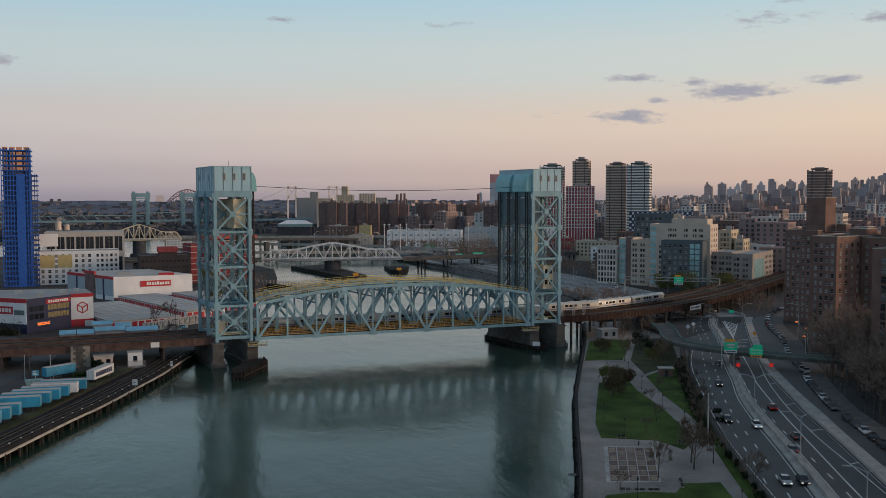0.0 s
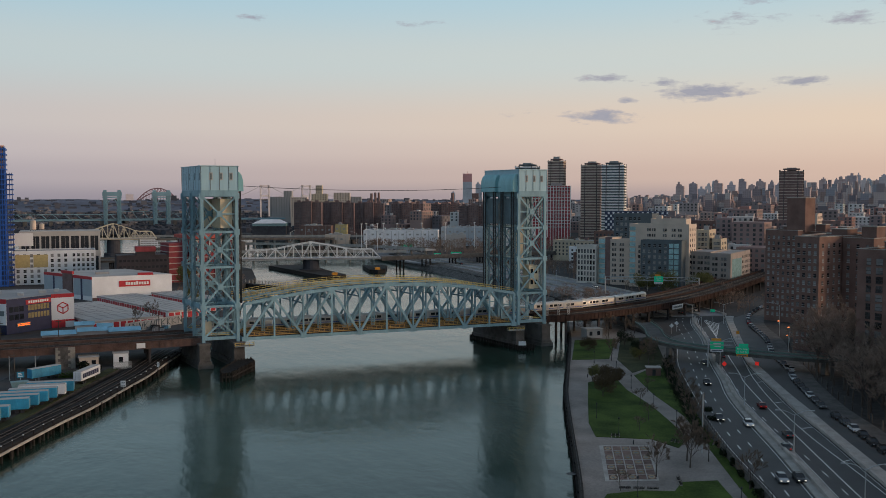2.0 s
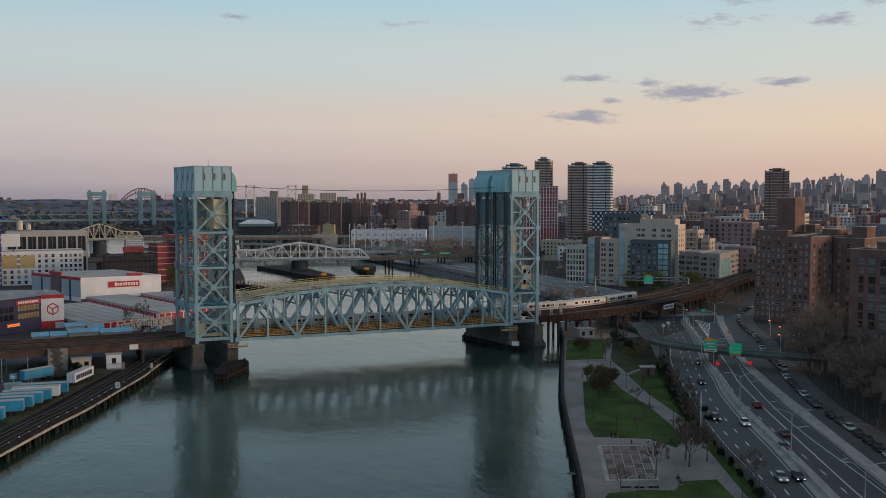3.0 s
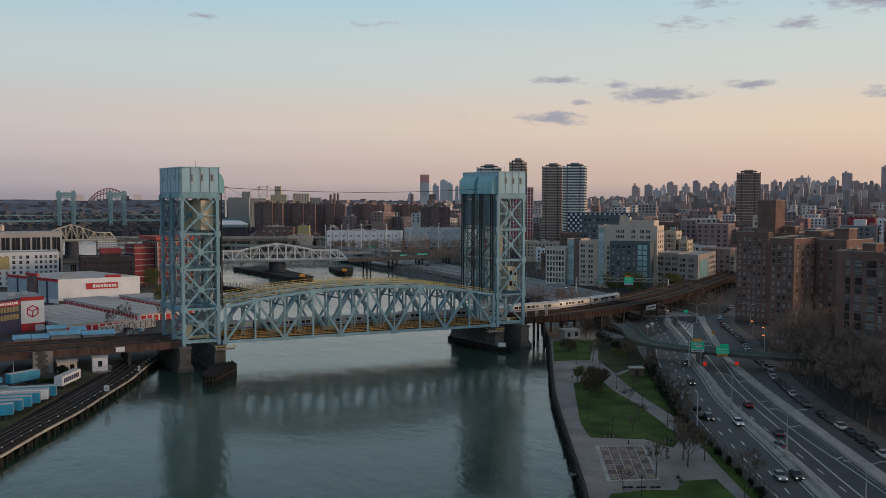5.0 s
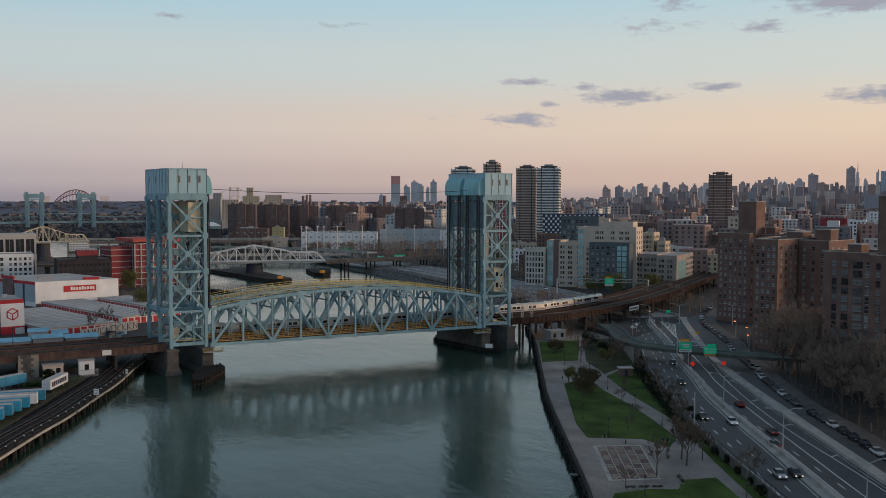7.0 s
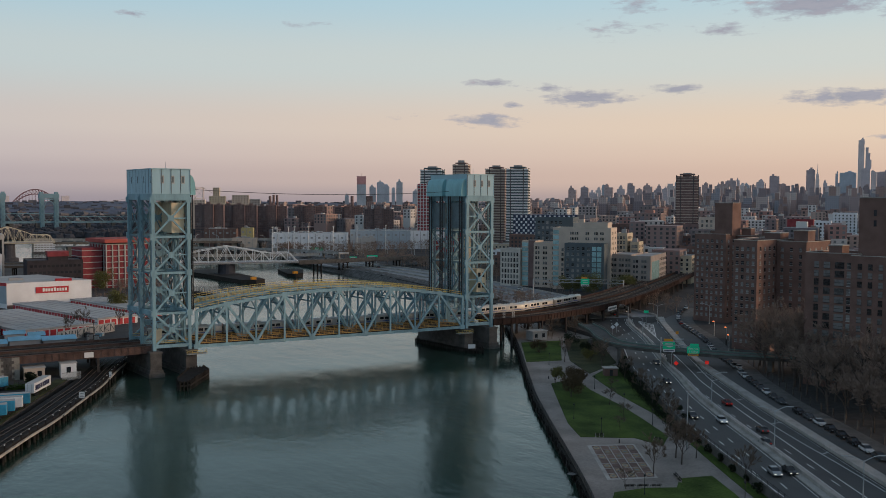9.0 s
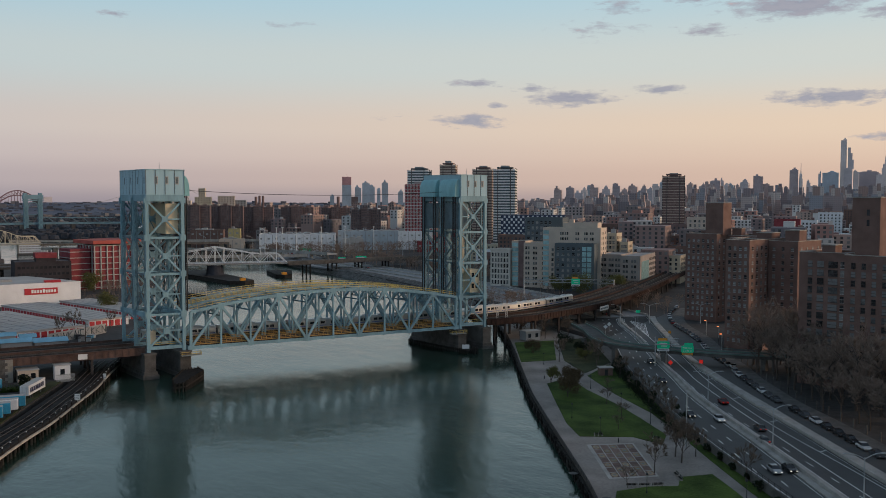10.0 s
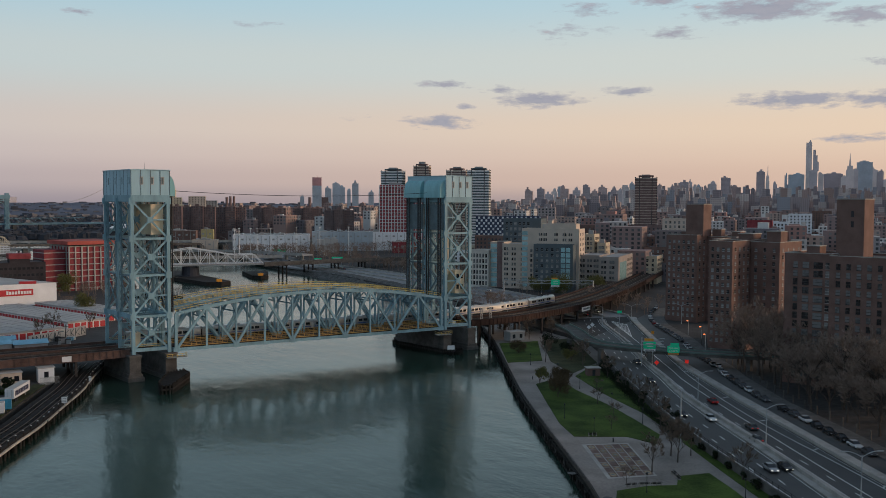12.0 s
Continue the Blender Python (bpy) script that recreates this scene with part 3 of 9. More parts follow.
def lift_span(ya, yb):
    sp = thing("lift_span", Matrix.Identity(4), "pale blue-green steel truss lift span with a curved top chord", "bridge span", "twin lift spans")
    xs = [X0 + (X1 - X0) * i / NP for i in range(NP + 1)]
    for y in (ya, yb):
        bm = bmesh.new()
        sweep(bm, [sk(x, y, z_top(x)) for x in xs], 0.75, 0.95)
        part("top_chord", bm, M["steel"], sp)
        bm = bmesh.new()
        bar(bm, sk(X0 - 0.4, y, ZB), sk(X1 + 0.4, y, ZB), 0.7, 1.0)
        part("bottom_chord", bm, M["steel"], sp)
        for i, x in enumerate(xs):
            bm = bmesh.new()
            bar(bm, sk(x, y, ZB), sk(x, y, z_top(x)), 0.55 if 0 < i < NP else 0.9)
            part("vertical", bm, M["steel"], sp)
            bm = bmesh.new()
            zc = ZB if i % 2 == 0 else z_top(x)
            cx, cy, cz = sk(x, y, zc)
            box(bm, cx - 1.0, cy - 0.42, cz - 0.75, cx + 1.0, cy + 0.42, cz + 0.75)
            part("gusset", bm, M["steel"], sp)
        for i in range(NP):
            a, b = xs[i], xs[i + 1]
            za, zb = (ZB, z_top(b)) if i % 2 == 0 else (z_top(a), ZB)
            bm = bmesh.new()
            bar(bm, sk(a, y, za), sk(b, y, zb), 0.6, 0.8)
            part("diagonal", bm, M["steel"], sp)
        # walkway on the top chord with yellow rails
        for h in (1.0, 1.75):
            bm = bmesh.new()
            sweep(bm, [sk(X0 + (X1 - X0) * s / 40, y + 0.5, z_top(X0 + (X1 - X0) * s / 40) + h) for s in range(41)], 0.10, 0.15)
            part("handrail", bm, M["yellow"], sp, "yellow handrail")
        bm = bmesh.new()
        bar(bm, (0, 0, 0.3), (0, 0, 1.75), 0.1)
        post_me = mesh_of("rail_post", bm, M["yellow"])
        for s in range(41):
            x = X0 + (X1 - X0) * s / 40
            share("rail_post", post_me, sp, Matrix.Translation(sk(x, y + 0.5, z_top(x))))
    for i, x in enumerate(xs):
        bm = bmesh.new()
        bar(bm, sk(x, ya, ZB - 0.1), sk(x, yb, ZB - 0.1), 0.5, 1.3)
        part("floor_beam", bm, M["steelshade"], sp)
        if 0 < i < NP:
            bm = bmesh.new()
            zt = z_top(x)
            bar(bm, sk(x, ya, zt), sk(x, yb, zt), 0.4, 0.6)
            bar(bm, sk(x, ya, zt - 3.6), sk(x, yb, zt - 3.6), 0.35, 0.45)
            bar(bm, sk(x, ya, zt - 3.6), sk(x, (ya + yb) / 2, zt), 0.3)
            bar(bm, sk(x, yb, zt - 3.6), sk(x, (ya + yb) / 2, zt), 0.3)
            part("sway_brace", bm, M["steelshade"], sp)
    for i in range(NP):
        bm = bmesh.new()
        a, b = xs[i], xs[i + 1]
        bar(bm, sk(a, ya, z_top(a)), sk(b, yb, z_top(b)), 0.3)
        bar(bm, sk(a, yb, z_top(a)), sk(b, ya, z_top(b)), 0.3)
        part("top_lateral", bm, M["steelshade"], sp)
    # deck, tracks and the ochre fence of the service walks
    bm = bmesh.new()
    for y in (ya + 1.6, ya + 3.5, ya + 6.6, ya + 8.5):
        bar(bm, sk(X0, y, ZB + 0.2), sk(X1, y, ZB + 0.2), 0.4, 1.0)
    part("stringer", bm, M["darksteel"], sp)
    bm = bmesh.new()
    bar(bm, sk(X0, (ya + yb) / 2, ZB + 0.85), sk(X1, (ya + yb) / 2, ZB + 0.85), 8.6, 0.22)
    part("track_deck", bm, M["track"], sp)
    for y in (ya + 1.8, ya + 3.3, ya + 6.8, ya + 8.3):
        bm = bmesh.new()
        bar(bm, sk(X0, y, ZB + 1.05), sk(X1, y, ZB + 1.05), 0.09, 0.16)
        part("rail", bm, M["rail"], sp)
    for y in (ya + 0.7, yb - 0.7):
        bm = bmesh.new()
        for h in (0.95, 1.5, 2.05):
            bar(bm, sk(X0, y, ZB + h), sk(X1, y, ZB + h), 0.12, 0.28 if h < 1 else 0.14)
        n = 58
        for s in range(n + 1):
            x = X0 + (X1 - X0) * s / n
            bar(bm, sk(x, y, ZB + 0.9), sk(x, y, ZB + 2.1), 0.16)
        part("deck_fence", bm, M["ochre"], sp, "ochre-painted deck fence")
    return sp


for ya, yb in Y_SPAN:
    lift_span(ya, yb)


def lift_tower(xa, xb, inner):
    """Legs at xa and xb; inner is +1 or -1, the side of the lift span."""
    tw = thing("lift_tower", Matrix.Identity(4), "tall pale blue-green steel lattice lift tower with a clad machinery house", "bridge tower", "lift towers")
    rows = (0.0, 11.3, 22.6)
    lv = (10.0, 20.9, 34.3, 46.3, 58.6)
    for y in rows:
        for x in (xa, xb):
            bm = bmesh.new()
            bar(bm, sk(x, y, 8.6), sk(x, y, 60.4), 1.05, 1.05)
            part("leg", bm, M["steel"], tw)
        for k in range(4):
            z0, z1 = lv[k], lv[k + 1]
            zm, xm = (z0 + z1) / 2, (xa + xb) / 2
            for p, q in (((xa, z0), (xb, z1)), ((xb, z0), (xa, z1))):
                bm = bmesh.new()
                bar(bm, sk(p[0], y, p[1]), sk(q[0], y, q[1]), 0.42, 0.62)
                part("diagonal_brace", bm, M["steel"], tw)
            bm = bmesh.new()
            bar(bm, sk(xa, y, z1), sk(xb, y, z1), 0.5, 0.75)
            part("strut", bm, M["steel"], tw)
            bm = bmesh.new()
            bar(bm, sk(xm, y, zm), sk(xb if inner > 0 else xa, y, zm), 0.35, 0.45)
            part("half_strut", bm, M["steel"], tw)
            for gx, gz in ((xm, zm), (xa, z1), (xb, z1)):
                bm = bmesh.new()
                cx, cy, cz = sk(gx, y, gz)
                box(bm, cx - 0.95, cy - 0.55, cz - 0.95, cx + 0.95, cy + 0.55, cz + 0.95)
                part("gusset", bm, M["steel"], tw)
        bm = bmesh.new()
        bar(bm, sk(xa, y, 10.0), sk(xb, y, 10.0), 0.6, 1.1)
        part("strut", bm, M["steel"], tw)
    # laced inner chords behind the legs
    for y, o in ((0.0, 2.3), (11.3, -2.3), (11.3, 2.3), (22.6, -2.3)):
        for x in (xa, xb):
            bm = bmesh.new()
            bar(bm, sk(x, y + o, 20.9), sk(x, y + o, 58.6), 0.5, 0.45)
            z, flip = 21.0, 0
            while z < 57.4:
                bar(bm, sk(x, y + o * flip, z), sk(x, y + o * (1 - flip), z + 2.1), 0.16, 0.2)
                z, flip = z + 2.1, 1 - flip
            part("laced_column", bm, M["steelshade"], tw)
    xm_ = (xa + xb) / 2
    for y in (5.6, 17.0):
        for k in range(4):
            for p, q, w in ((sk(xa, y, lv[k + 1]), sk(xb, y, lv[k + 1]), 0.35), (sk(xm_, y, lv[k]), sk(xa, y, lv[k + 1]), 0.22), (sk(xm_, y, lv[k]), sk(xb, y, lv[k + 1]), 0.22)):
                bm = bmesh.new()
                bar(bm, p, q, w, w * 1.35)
                part("inner_brace", bm, M["steelshade"], tw)
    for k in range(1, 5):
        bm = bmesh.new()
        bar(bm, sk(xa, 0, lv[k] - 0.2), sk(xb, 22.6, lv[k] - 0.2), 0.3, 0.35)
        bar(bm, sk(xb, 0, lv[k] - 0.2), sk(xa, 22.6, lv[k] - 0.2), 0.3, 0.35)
        part("plan_brace", bm, M["steelshade"], tw)
    # bracing of the two cross faces, clear of the tracks below
    for x in (xa, xb):
        for y0, y1 in zip(rows, rows[1:]):
            for k in range(1, 4):
                z0, z1 = lv[k], lv[k + 1]
                bm = bmesh.new()
                bar(bm, sk(x, y0, z0), sk(x, y1, z1), 0.34)
                bar(bm, sk(x, y1, z0), sk(x, y0, z1), 0.34)
                bar(bm, sk(x, y0, z1), sk(x, y1, z1), 0.4, 0.5)
                part("cross_brace", bm, M["steelshade"], tw)
            bm = bmesh.new()
            bar(bm, sk(x, y0, 20.9), sk(x, y1, 20.9), 0.5, 1.6)
            bar(bm, sk(x, y0, 18.2), sk(x, (y0 + y1) / 2, 20.9), 0.35)
            bar(bm, sk(x, y1, 18.2), sk(x, (y0 + y1) / 2, 20.9), 0.35)
            part("portal", bm, M["steel"], tw)
    # girders under the machinery house
    A, Bx, y0, y1 = xa - 0.4, xb + 0.4, -0.74, 22.9
    def quad(a, b, c, d):
        return [sk(p, q, 0)[:2] for p, q in ((a, c), (b, c), (b, d), (a, d))]
    bm = bmesh.new()
    prism(bm, quad(A + 0.05, Bx - 0.05, y0 + 0.05, y1 - 0.05), 58.4, 60.5)
    part("ring_girder", bm, M["steel"], tw)
    bm = bmesh.new()
    prism(bm, quad(A, Bx, y0, y1), 60.5, 68.6)
    house = part("machinery_house", bm, M["cladding"], tw, "pale blue metal-clad machinery house")
    bm = bmesh.new()
    prism(bm, quad(A - 0.25, Bx + 0.25, y0 - 0.25, y1 + 0.25), 68.6, 68.85)
    part("roof", bm, M["cladding"], tw)
    # upright seams of the cladding and the slit windows
    w = Bx - A
    for side, cnt in ((y0 - 0.04, 4), (y1 + 0.04, 4)):
        for s in range(cnt + 1):
            bm = bmesh.new()
            u = A + w * s / cnt
            cx, cy, _ = sk(u, side, 0)
            box(bm, cx - 0.09, cy - 0.06, 60.6, cx + 0.09, cy + 0.06, 68.55)
            part("seam", bm, M["seam"], house)
        for s in range(3):
            bm = bmesh.new()
            u = A + w * (s * 2 + 2.0) / 7.4
            cx, cy, _ = sk(u, side, 0)
            box(bm, cx - 0.55, cy - 0.05, 63.9, cx + 0.55, cy + 0.05, 66.5, 0)
            box(bm, cx - 0.3, cy - 0.09, 64.2, cx + 0.3, cy + 0.09, 66.2, 1)
            part("window", bm, (M["frame_white"], M["seam"]), house)
    outer = A if inner > 0 else Bx
    for s in range(9):
        bm = bmesh.new()
        y = y0 + (y1 - y0) * s / 8
        cx, cy, _ = sk(outer, y, 0)
        box(bm, cx - 0.06, cy - 0.09, 60.6, cx + 0.06, cy + 0.09, 68.55)
        part("seam", bm, M["seam"], house)
        if s < 8 and s % 2 == 0:
            bm = bmesh.new()
            cx, cy, _ = sk(outer, y + 1.5, 0)
            box(bm, cx - 0.05, cy - 0.3, 64.0, cx + 0.05, cy + 0.3, 66.3)
            part("window", bm, M["seam"], house)
    # sheave hoods, ropes and counterweights, a pair for each span
    xin = Bx if inner > 0 else A
    for ya, yb in Y_SPAN:
        bm = bmesh.new()
        ring = []
        for s in range(9):
            a = math.pi / 2 * s / 8
            ring.append((2.1 * math.sin(a), 61.4 + 5.6 * math.cos(a) ** 0.8))
        ring = [(0.0, 67.0)] + ring[1:] + [(2.1, 60.2), (0.0, 60.2)]
        v = [[bm.verts.new(sk(xin + inner * d, y, z)) for d, z in ring] for y in (ya + 0.1, yb - 0.1)]
        n = len(ring)
        for i in range(n):
            j = (i + 1) % n
            bm.faces.new((v[0][i], v[0][j], v[1][j], v[1][i]))
        bm.faces.new(v[0])
        bm.faces.new(v[1][::-1])
        part("sheave_hood", bm, M["hood"], tw, "rounded teal sheave hood")
        for yc in (ya + 0.9, ya + 2.2, yb - 2.2, yb - 0.9):
            bm = bmesh.new()
            for k in (-0.3, 0.0, 0.3):
                tube(bm, sk(xin + inner * 1.3, yc + k, 60.2), sk(xin + inner * 1.3, yc + k, z_top(X0) + 0.4), 0.11, n=5)
            part("rope", bm, M["cable"], tw, "black lifting ropes")
        bm = bmesh.new()
        xo = xb - 3.6 if inner > 0 else xa + 1.3
        pts = [sk(p, q, 0)[:2] for p, q in ((xo - 1.6, ya + 0.9), (xo + 2.4, ya + 0.9), (xo + 2.4, yb - 0.9), (xo - 1.6, yb - 0.9))]
        prism(bm, pts, 47.6, 57.6)
        part("counterweight", bm, M["cream"] if inner > 0 else M["darkweight"], tw, "cream-painted counterweight" if inner > 0 else "dark painted counterweight")
    bm = bmesh.new()
    tube(bm, sk((xa + xb) / 2, 4, 68.8), sk((xa + xb) / 2, 4, 71.2), 0.12, 0.05, 5)
    part("mast", bm, M["galv"], tw)
    for y in (0.4, 22.2):
        for h in (11.1, 11.7):
            bm = bmesh.new()
            bar(bm, sk(xa, y, h), sk(xb, y, h), 0.1, 0.14)
            part("walk_rail", bm, M["yellow"], tw)
    return tw


left_tower = lift_tower(-11.9, -0.3, 1)
right_tower = lift_tower(107.3, 118.6, -1)

# stair shaft and operator's house inside the right tower
bm = bmesh.new()
box(bm, 108.4, 3.2, 30.0, 111.0, 6.4, 58.2)
part("stair_shaft", bm, M["cream"], right_tower, "cream-painted stair shaft")
oph = bmesh.new()
box(oph, 112.4, 1.0, 22.5, 116.6, 6.5, 31.5)
op_house = part("operator_house", oph, M["cream"], right_tower, "cream operator's house")
for k in range(2):
    for s in range(2):
        bm = bmesh.new()
        box(bm, 113.1 + s * 1.8, 0.93, 24.2 + k * 4.2, 114.2 + s * 1.8, 1.05, 26.0 + k * 4.2)
        part("window", bm, M["glass"], op_house)
bm = bmesh.new()
box(bm, -10.9, 5.0, 10.6, -8.4, 8.4, 15.0)
part("cabin", bm, M["cream"], left_tower, "small cream-painted signal cabin")

# inspection platforms with yellow rails at the pier heads
for x in (1.4, 105.2):
    pf = thing("pier_platform", Matrix.Identity(4), "small steel pier platform with bright yellow rails", "platform", "pier platforms")
    bm = bmesh.new()
    box(bm, x - 3.2, -3.4, 7.0, x + 3.2, -0.9, 7.2)
    part("grating", bm, M["galv"], pf)
    for h in (7.7, 8.3):
        for p, q in (((x - 3.2, -3.4), (x + 3.2, -3.4)), ((x - 3.2, -3.4), (x - 3.2, -0.9)), ((x + 3.2, -3.4), (x + 3.2, -0.9))):
            bm = bmesh.new()
            bar(bm, (*p, h), (*q, h), 0.12)
            part("rail", bm, M["yellow"], pf)
    for k in range(5):
        bm = bmesh.new()
        bar(bm, (x - 3.2 + k * 1.6, -3.4, 7.1), (x - 3.2 + k * 1.6, -3.4, 8.35), 0.12)
        part("post", bm, M["yellow"], pf)

# aerial cable between the tower heads
cu = bpy.data.curves.new("cable", "CURVE")
cu.dimensions, cu.bevel_depth = "3D", 0.09
spn = cu.splines.new("POLY")
spn.points.add(24)
for i in range(25):
    t = i / 24
    spn.points[i].co = (1.5 + 104 * t, 8 + 0 * t, 62.2 - 4 * 1.6 * t * (1 - t), 1)
ob = new("signal_cable", cu)
cu.materials.append(M["cable"])
tagged(ob, "thin dark cable strung between the tower heads", "cable")


def pier(name, x, w, y0, y1, z1, label, steps):
    """A masonry pier askew with the river, courses of blocks stepping out below."""
    p = thing(name, Matrix.Identity(4), label, "bridge pier", "bridge piers")
    for i, (grow, za, zb) in enumerate(steps):
        bm = bmesh.new()
        q = [sk(a, b, 0)[:2] for a, b in ((x - w / 2 - grow, y0 - grow), (x + w / 2 + grow, y0 - grow), (x + w / 2 + grow, y1 + grow), (x - w / 2 - grow, y1 + grow))]
        prism(bm, q, za, zb)
        part("course", bm, M["stone"], p)
    return p


for x, y1 in ((-11.9, 24.0), (-0.3, 24.0), (107.3, 29.0), (118.6, 28.0)):
    pier("bridge_pier", x, 3.2, -1.2, y1, 8.5, "dark weathered stone bridge pier standing in the river", [(1.0, -1.0, 1.4), (0.6, 1.404, 2.4), (0.2, 2.404, 7.9), (0.45, 7.904, 8.5)])


def fender(pts, h, label):
    f = thing("pier_fender", Matrix.Identity(4), label, "fender", "timber fenders")
    line = [Vector((*p, 0)) for p in pts]
    bm = bmesh.new()
    for a, b in zip(line, line[1:]):
        for z in (1.5,):
            if z < h:
                bar(bm, (a.x, a.y, z), (b.x, b.y, z), 0.35, 0.5)
    part("waler", bm, M["timber"], f)
    me = None
    for p, d in at_len(line, 1.15):
        if me is None:
            bm = bmesh.new()
            tube(bm, (0, 0, -1), (0, 0, h + 0.3), 0.26, 0.24, 7)
            me = mesh_of("timber_post", bm, M["timber"])
        share("timber_post", me, f, Matrix.Translation((p.x, p.y, random.uniform(-0.35, 0.1))))
    bm = bmesh.new()
    prism(bm, pts, h - 0.5, h - 0.25)
    part("deck", bm, M["timber"], f)
    return f


fender([(3.4, -3.0), (3.6, -9.5), (-7.0, -27.0), (-10.5, -27.0), (-9.5, -21.0), (-2.0, -5.0), (3.4, -3.0)], 3.0, "dark timber fender of piles pointing upstream from the pier")
fender([(98.8, 27.0), (99.3, 24.0), (104.9, -9.0), (106.5, -10.2), (109.6, -9.6), (110.4, -7.0), (109.4, 0.0), (105.0, 27.0), (98.8, 27.0)], 1.5, "low dark timber fender along the channel side of the pier")
nb = thing("navigation_board", pose(105.3, -7.6, 1.2, 0, 0, -22), "white navigation board on the tip of the pier fender", "sign")
bm = bmesh.new()
box(bm, -1.4, -0.05, 0.7, 1.4, 0.05, 2.3)
part("board", bm, M["signwhite"], nb)
for x in (-1.0, 1.0):
    bm = bmesh.new()
    box(bm, x - 0.08, 0.054, 0, x + 0.08, 0.2, 2.2)
    part("post", bm, M["timber"], nb)
for k in range(6):
    bm = bmesh.new()
    tube(bm, (106.6 + 0.55 * k, -9.4 + 0.12 * k, 1.0), (106.6 + 0.55 * k, -9.4 + 0.12 * k, 2.2 + 0.3 * (k % 2)), 0.2, 0.18, 7)
    solid("mooring_post", bm, M["timber"], "short dark mooring post on the fender tip", "post", "fender posts")

# ---- viaducts ----
def viaduct(name, line, width, label, posts, zg, zt, drop, paint):
    """A plate-girder railway viaduct whose near edge follows the line; drop: metres it falls per metre of its run."""
    v = thing(name, Matrix.Identity(4), label, "railway viaduct")
    run = [0.0]
    for a, b in zip(line, line[1:]):
        run.append(run[-1] + (b - a).length)
    fall = [-drop * r for r in run]

    def strip(bm, ln, half, za, zb):
        rows = []
        for a, b, f in zip(offset(ln, half), offset(ln, -half), fall):
            rows.append([bm.verts.new((a.x, a.y, za + f)), bm.verts.new((a.x, a.y, zb + f)), bm.verts.new((b.x, b.y, zb + f)), bm.verts.new((b.x, b.y, za + f))])
        for r, s in zip(rows, rows[1:]):
            for i in range(4):
                j = (i + 1) % 4
                bm.faces.new((r[i], s[i], s[j], r[j]))
        bm.faces.new(rows[0])
        bm.faces.new(rows[-1][::-1])

    def level(p):
        k = min(range(len(line)), key=lambda i: (line[i] - Vector((p.x, p.y, 0))).length)
        return fall[k]

    bm = bmesh.new()
    strip(bm, offset(line, -width / 2), width / 2, zt - 1.5, zt - 0.7)
    part("deck", bm, M["track"], v)
    for ln in (line, offset(line, -width), offset(line, -width / 2)):
        bm = bmesh.new()
        strip(bm, ln, 0.22, zg, zt)
        part("plate_girder", bm, paint, v, "rusty riveted plate girder")
        for za, zb in ((zt, zt + 0.16), (zg - 0.16, zg)):
            bm = bmesh.new()
            strip(bm, ln, 0.45, za, zb)
            part("flange", bm, paint, v)
    bm = bmesh.new()
    box(bm, -0.11, -0.11, zg, 0.11, 0.11, zt)
    me = mesh_of("stiffener", bm, paint)
    for p, d in at_len(offset(line, 0.3), 2.1)[:110]:
        share("stiffener", me, v, Matrix.Translation((p.x, p.y, level(p))))
    for k in range(4):
        c = -(2.9, 7.9, 15.3, 20.3)[k]
        for g in (-0.72, 0.72):
            bm = bmesh.new()
            strip(bm, offset(line, c + g), 0.07, zt - 0.62, zt - 0.45)
            part("track_rail", bm, M["rail"], v)
        bm = bmesh.new()
        ln = offset(line, c + 1.35)
        strip(bm, ln, 0.09, zt - 0.3, zt - 0.12)
        part("third_rail_cover", bm, M["stone"], v)
    for h in (0.75, 1.25):
        bm = bmesh.new()
        ln = offset(line, 0.25)
        for i in range(len(ln) - 1):
            bar(bm, (ln[i].x, ln[i].y, zt + h + fall[i]), (ln[i + 1].x, ln[i + 1].y, zt + h + fall[i + 1]), 0.06, 0.09)
        part("handrail", bm, M["darksteel"], v)
    bm = bmesh.new()
    bar(bm, (0, 0, zt), (0, 0, zt + 1.25), 0.08)
    me = mesh_of("rail_post", bm, M["darksteel"])
    for p, d in at_len(offset(line, 0.25), 2.6)[:80]:
        share("rail_post", me, v, Matrix.Translation((p.x, p.y, level(p))))
    for p, d in at_len(line, posts[0], posts[1])[:16]:
        s = Vector((-d.y, d.x, 0))
        f = level(p)
        bm = bmesh.new()
        for k in (0.6, width * 0.36, width * 0.64, width - 0.6):
            q = p + s * k
            bar(bm, (q.x, q.y, 0), (q.x, q.y, zg - 0.2 + f), 0.75)
        a, b = p + s * 0.2, p + s * (width - 0.2)
        bar(bm, (a.x, a.y, zg - 0.7 + f), (b.x, b.y, zg - 0.7 + f), 0.7, 1.0)
        part("bent", bm, M["darksteel"], v, "dark steel bent of posts and cap")
    return v


VIA_R = smooth([(119.5, -0.4), (132, -0.2), (146, 2.5), (165, 9), (190, 20), (225, 40), (265, 68), (320, 110), (400, 172), (520, 265), (700, 405)], 6)
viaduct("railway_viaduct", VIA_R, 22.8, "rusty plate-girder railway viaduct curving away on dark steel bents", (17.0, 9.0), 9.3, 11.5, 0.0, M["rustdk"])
VIA_L = smooth([(-12.8, 1.4), (-45, 1.4), (-90, 2.4), (-150, 6), (-240, 12)], 6)
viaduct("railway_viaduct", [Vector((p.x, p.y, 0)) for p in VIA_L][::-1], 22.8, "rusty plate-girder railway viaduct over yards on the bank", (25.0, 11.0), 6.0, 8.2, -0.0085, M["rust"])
ab = thing("viaduct_abutment", Matrix.Identity(4), "weathered stone abutment under the railway viaduct", "abutment")
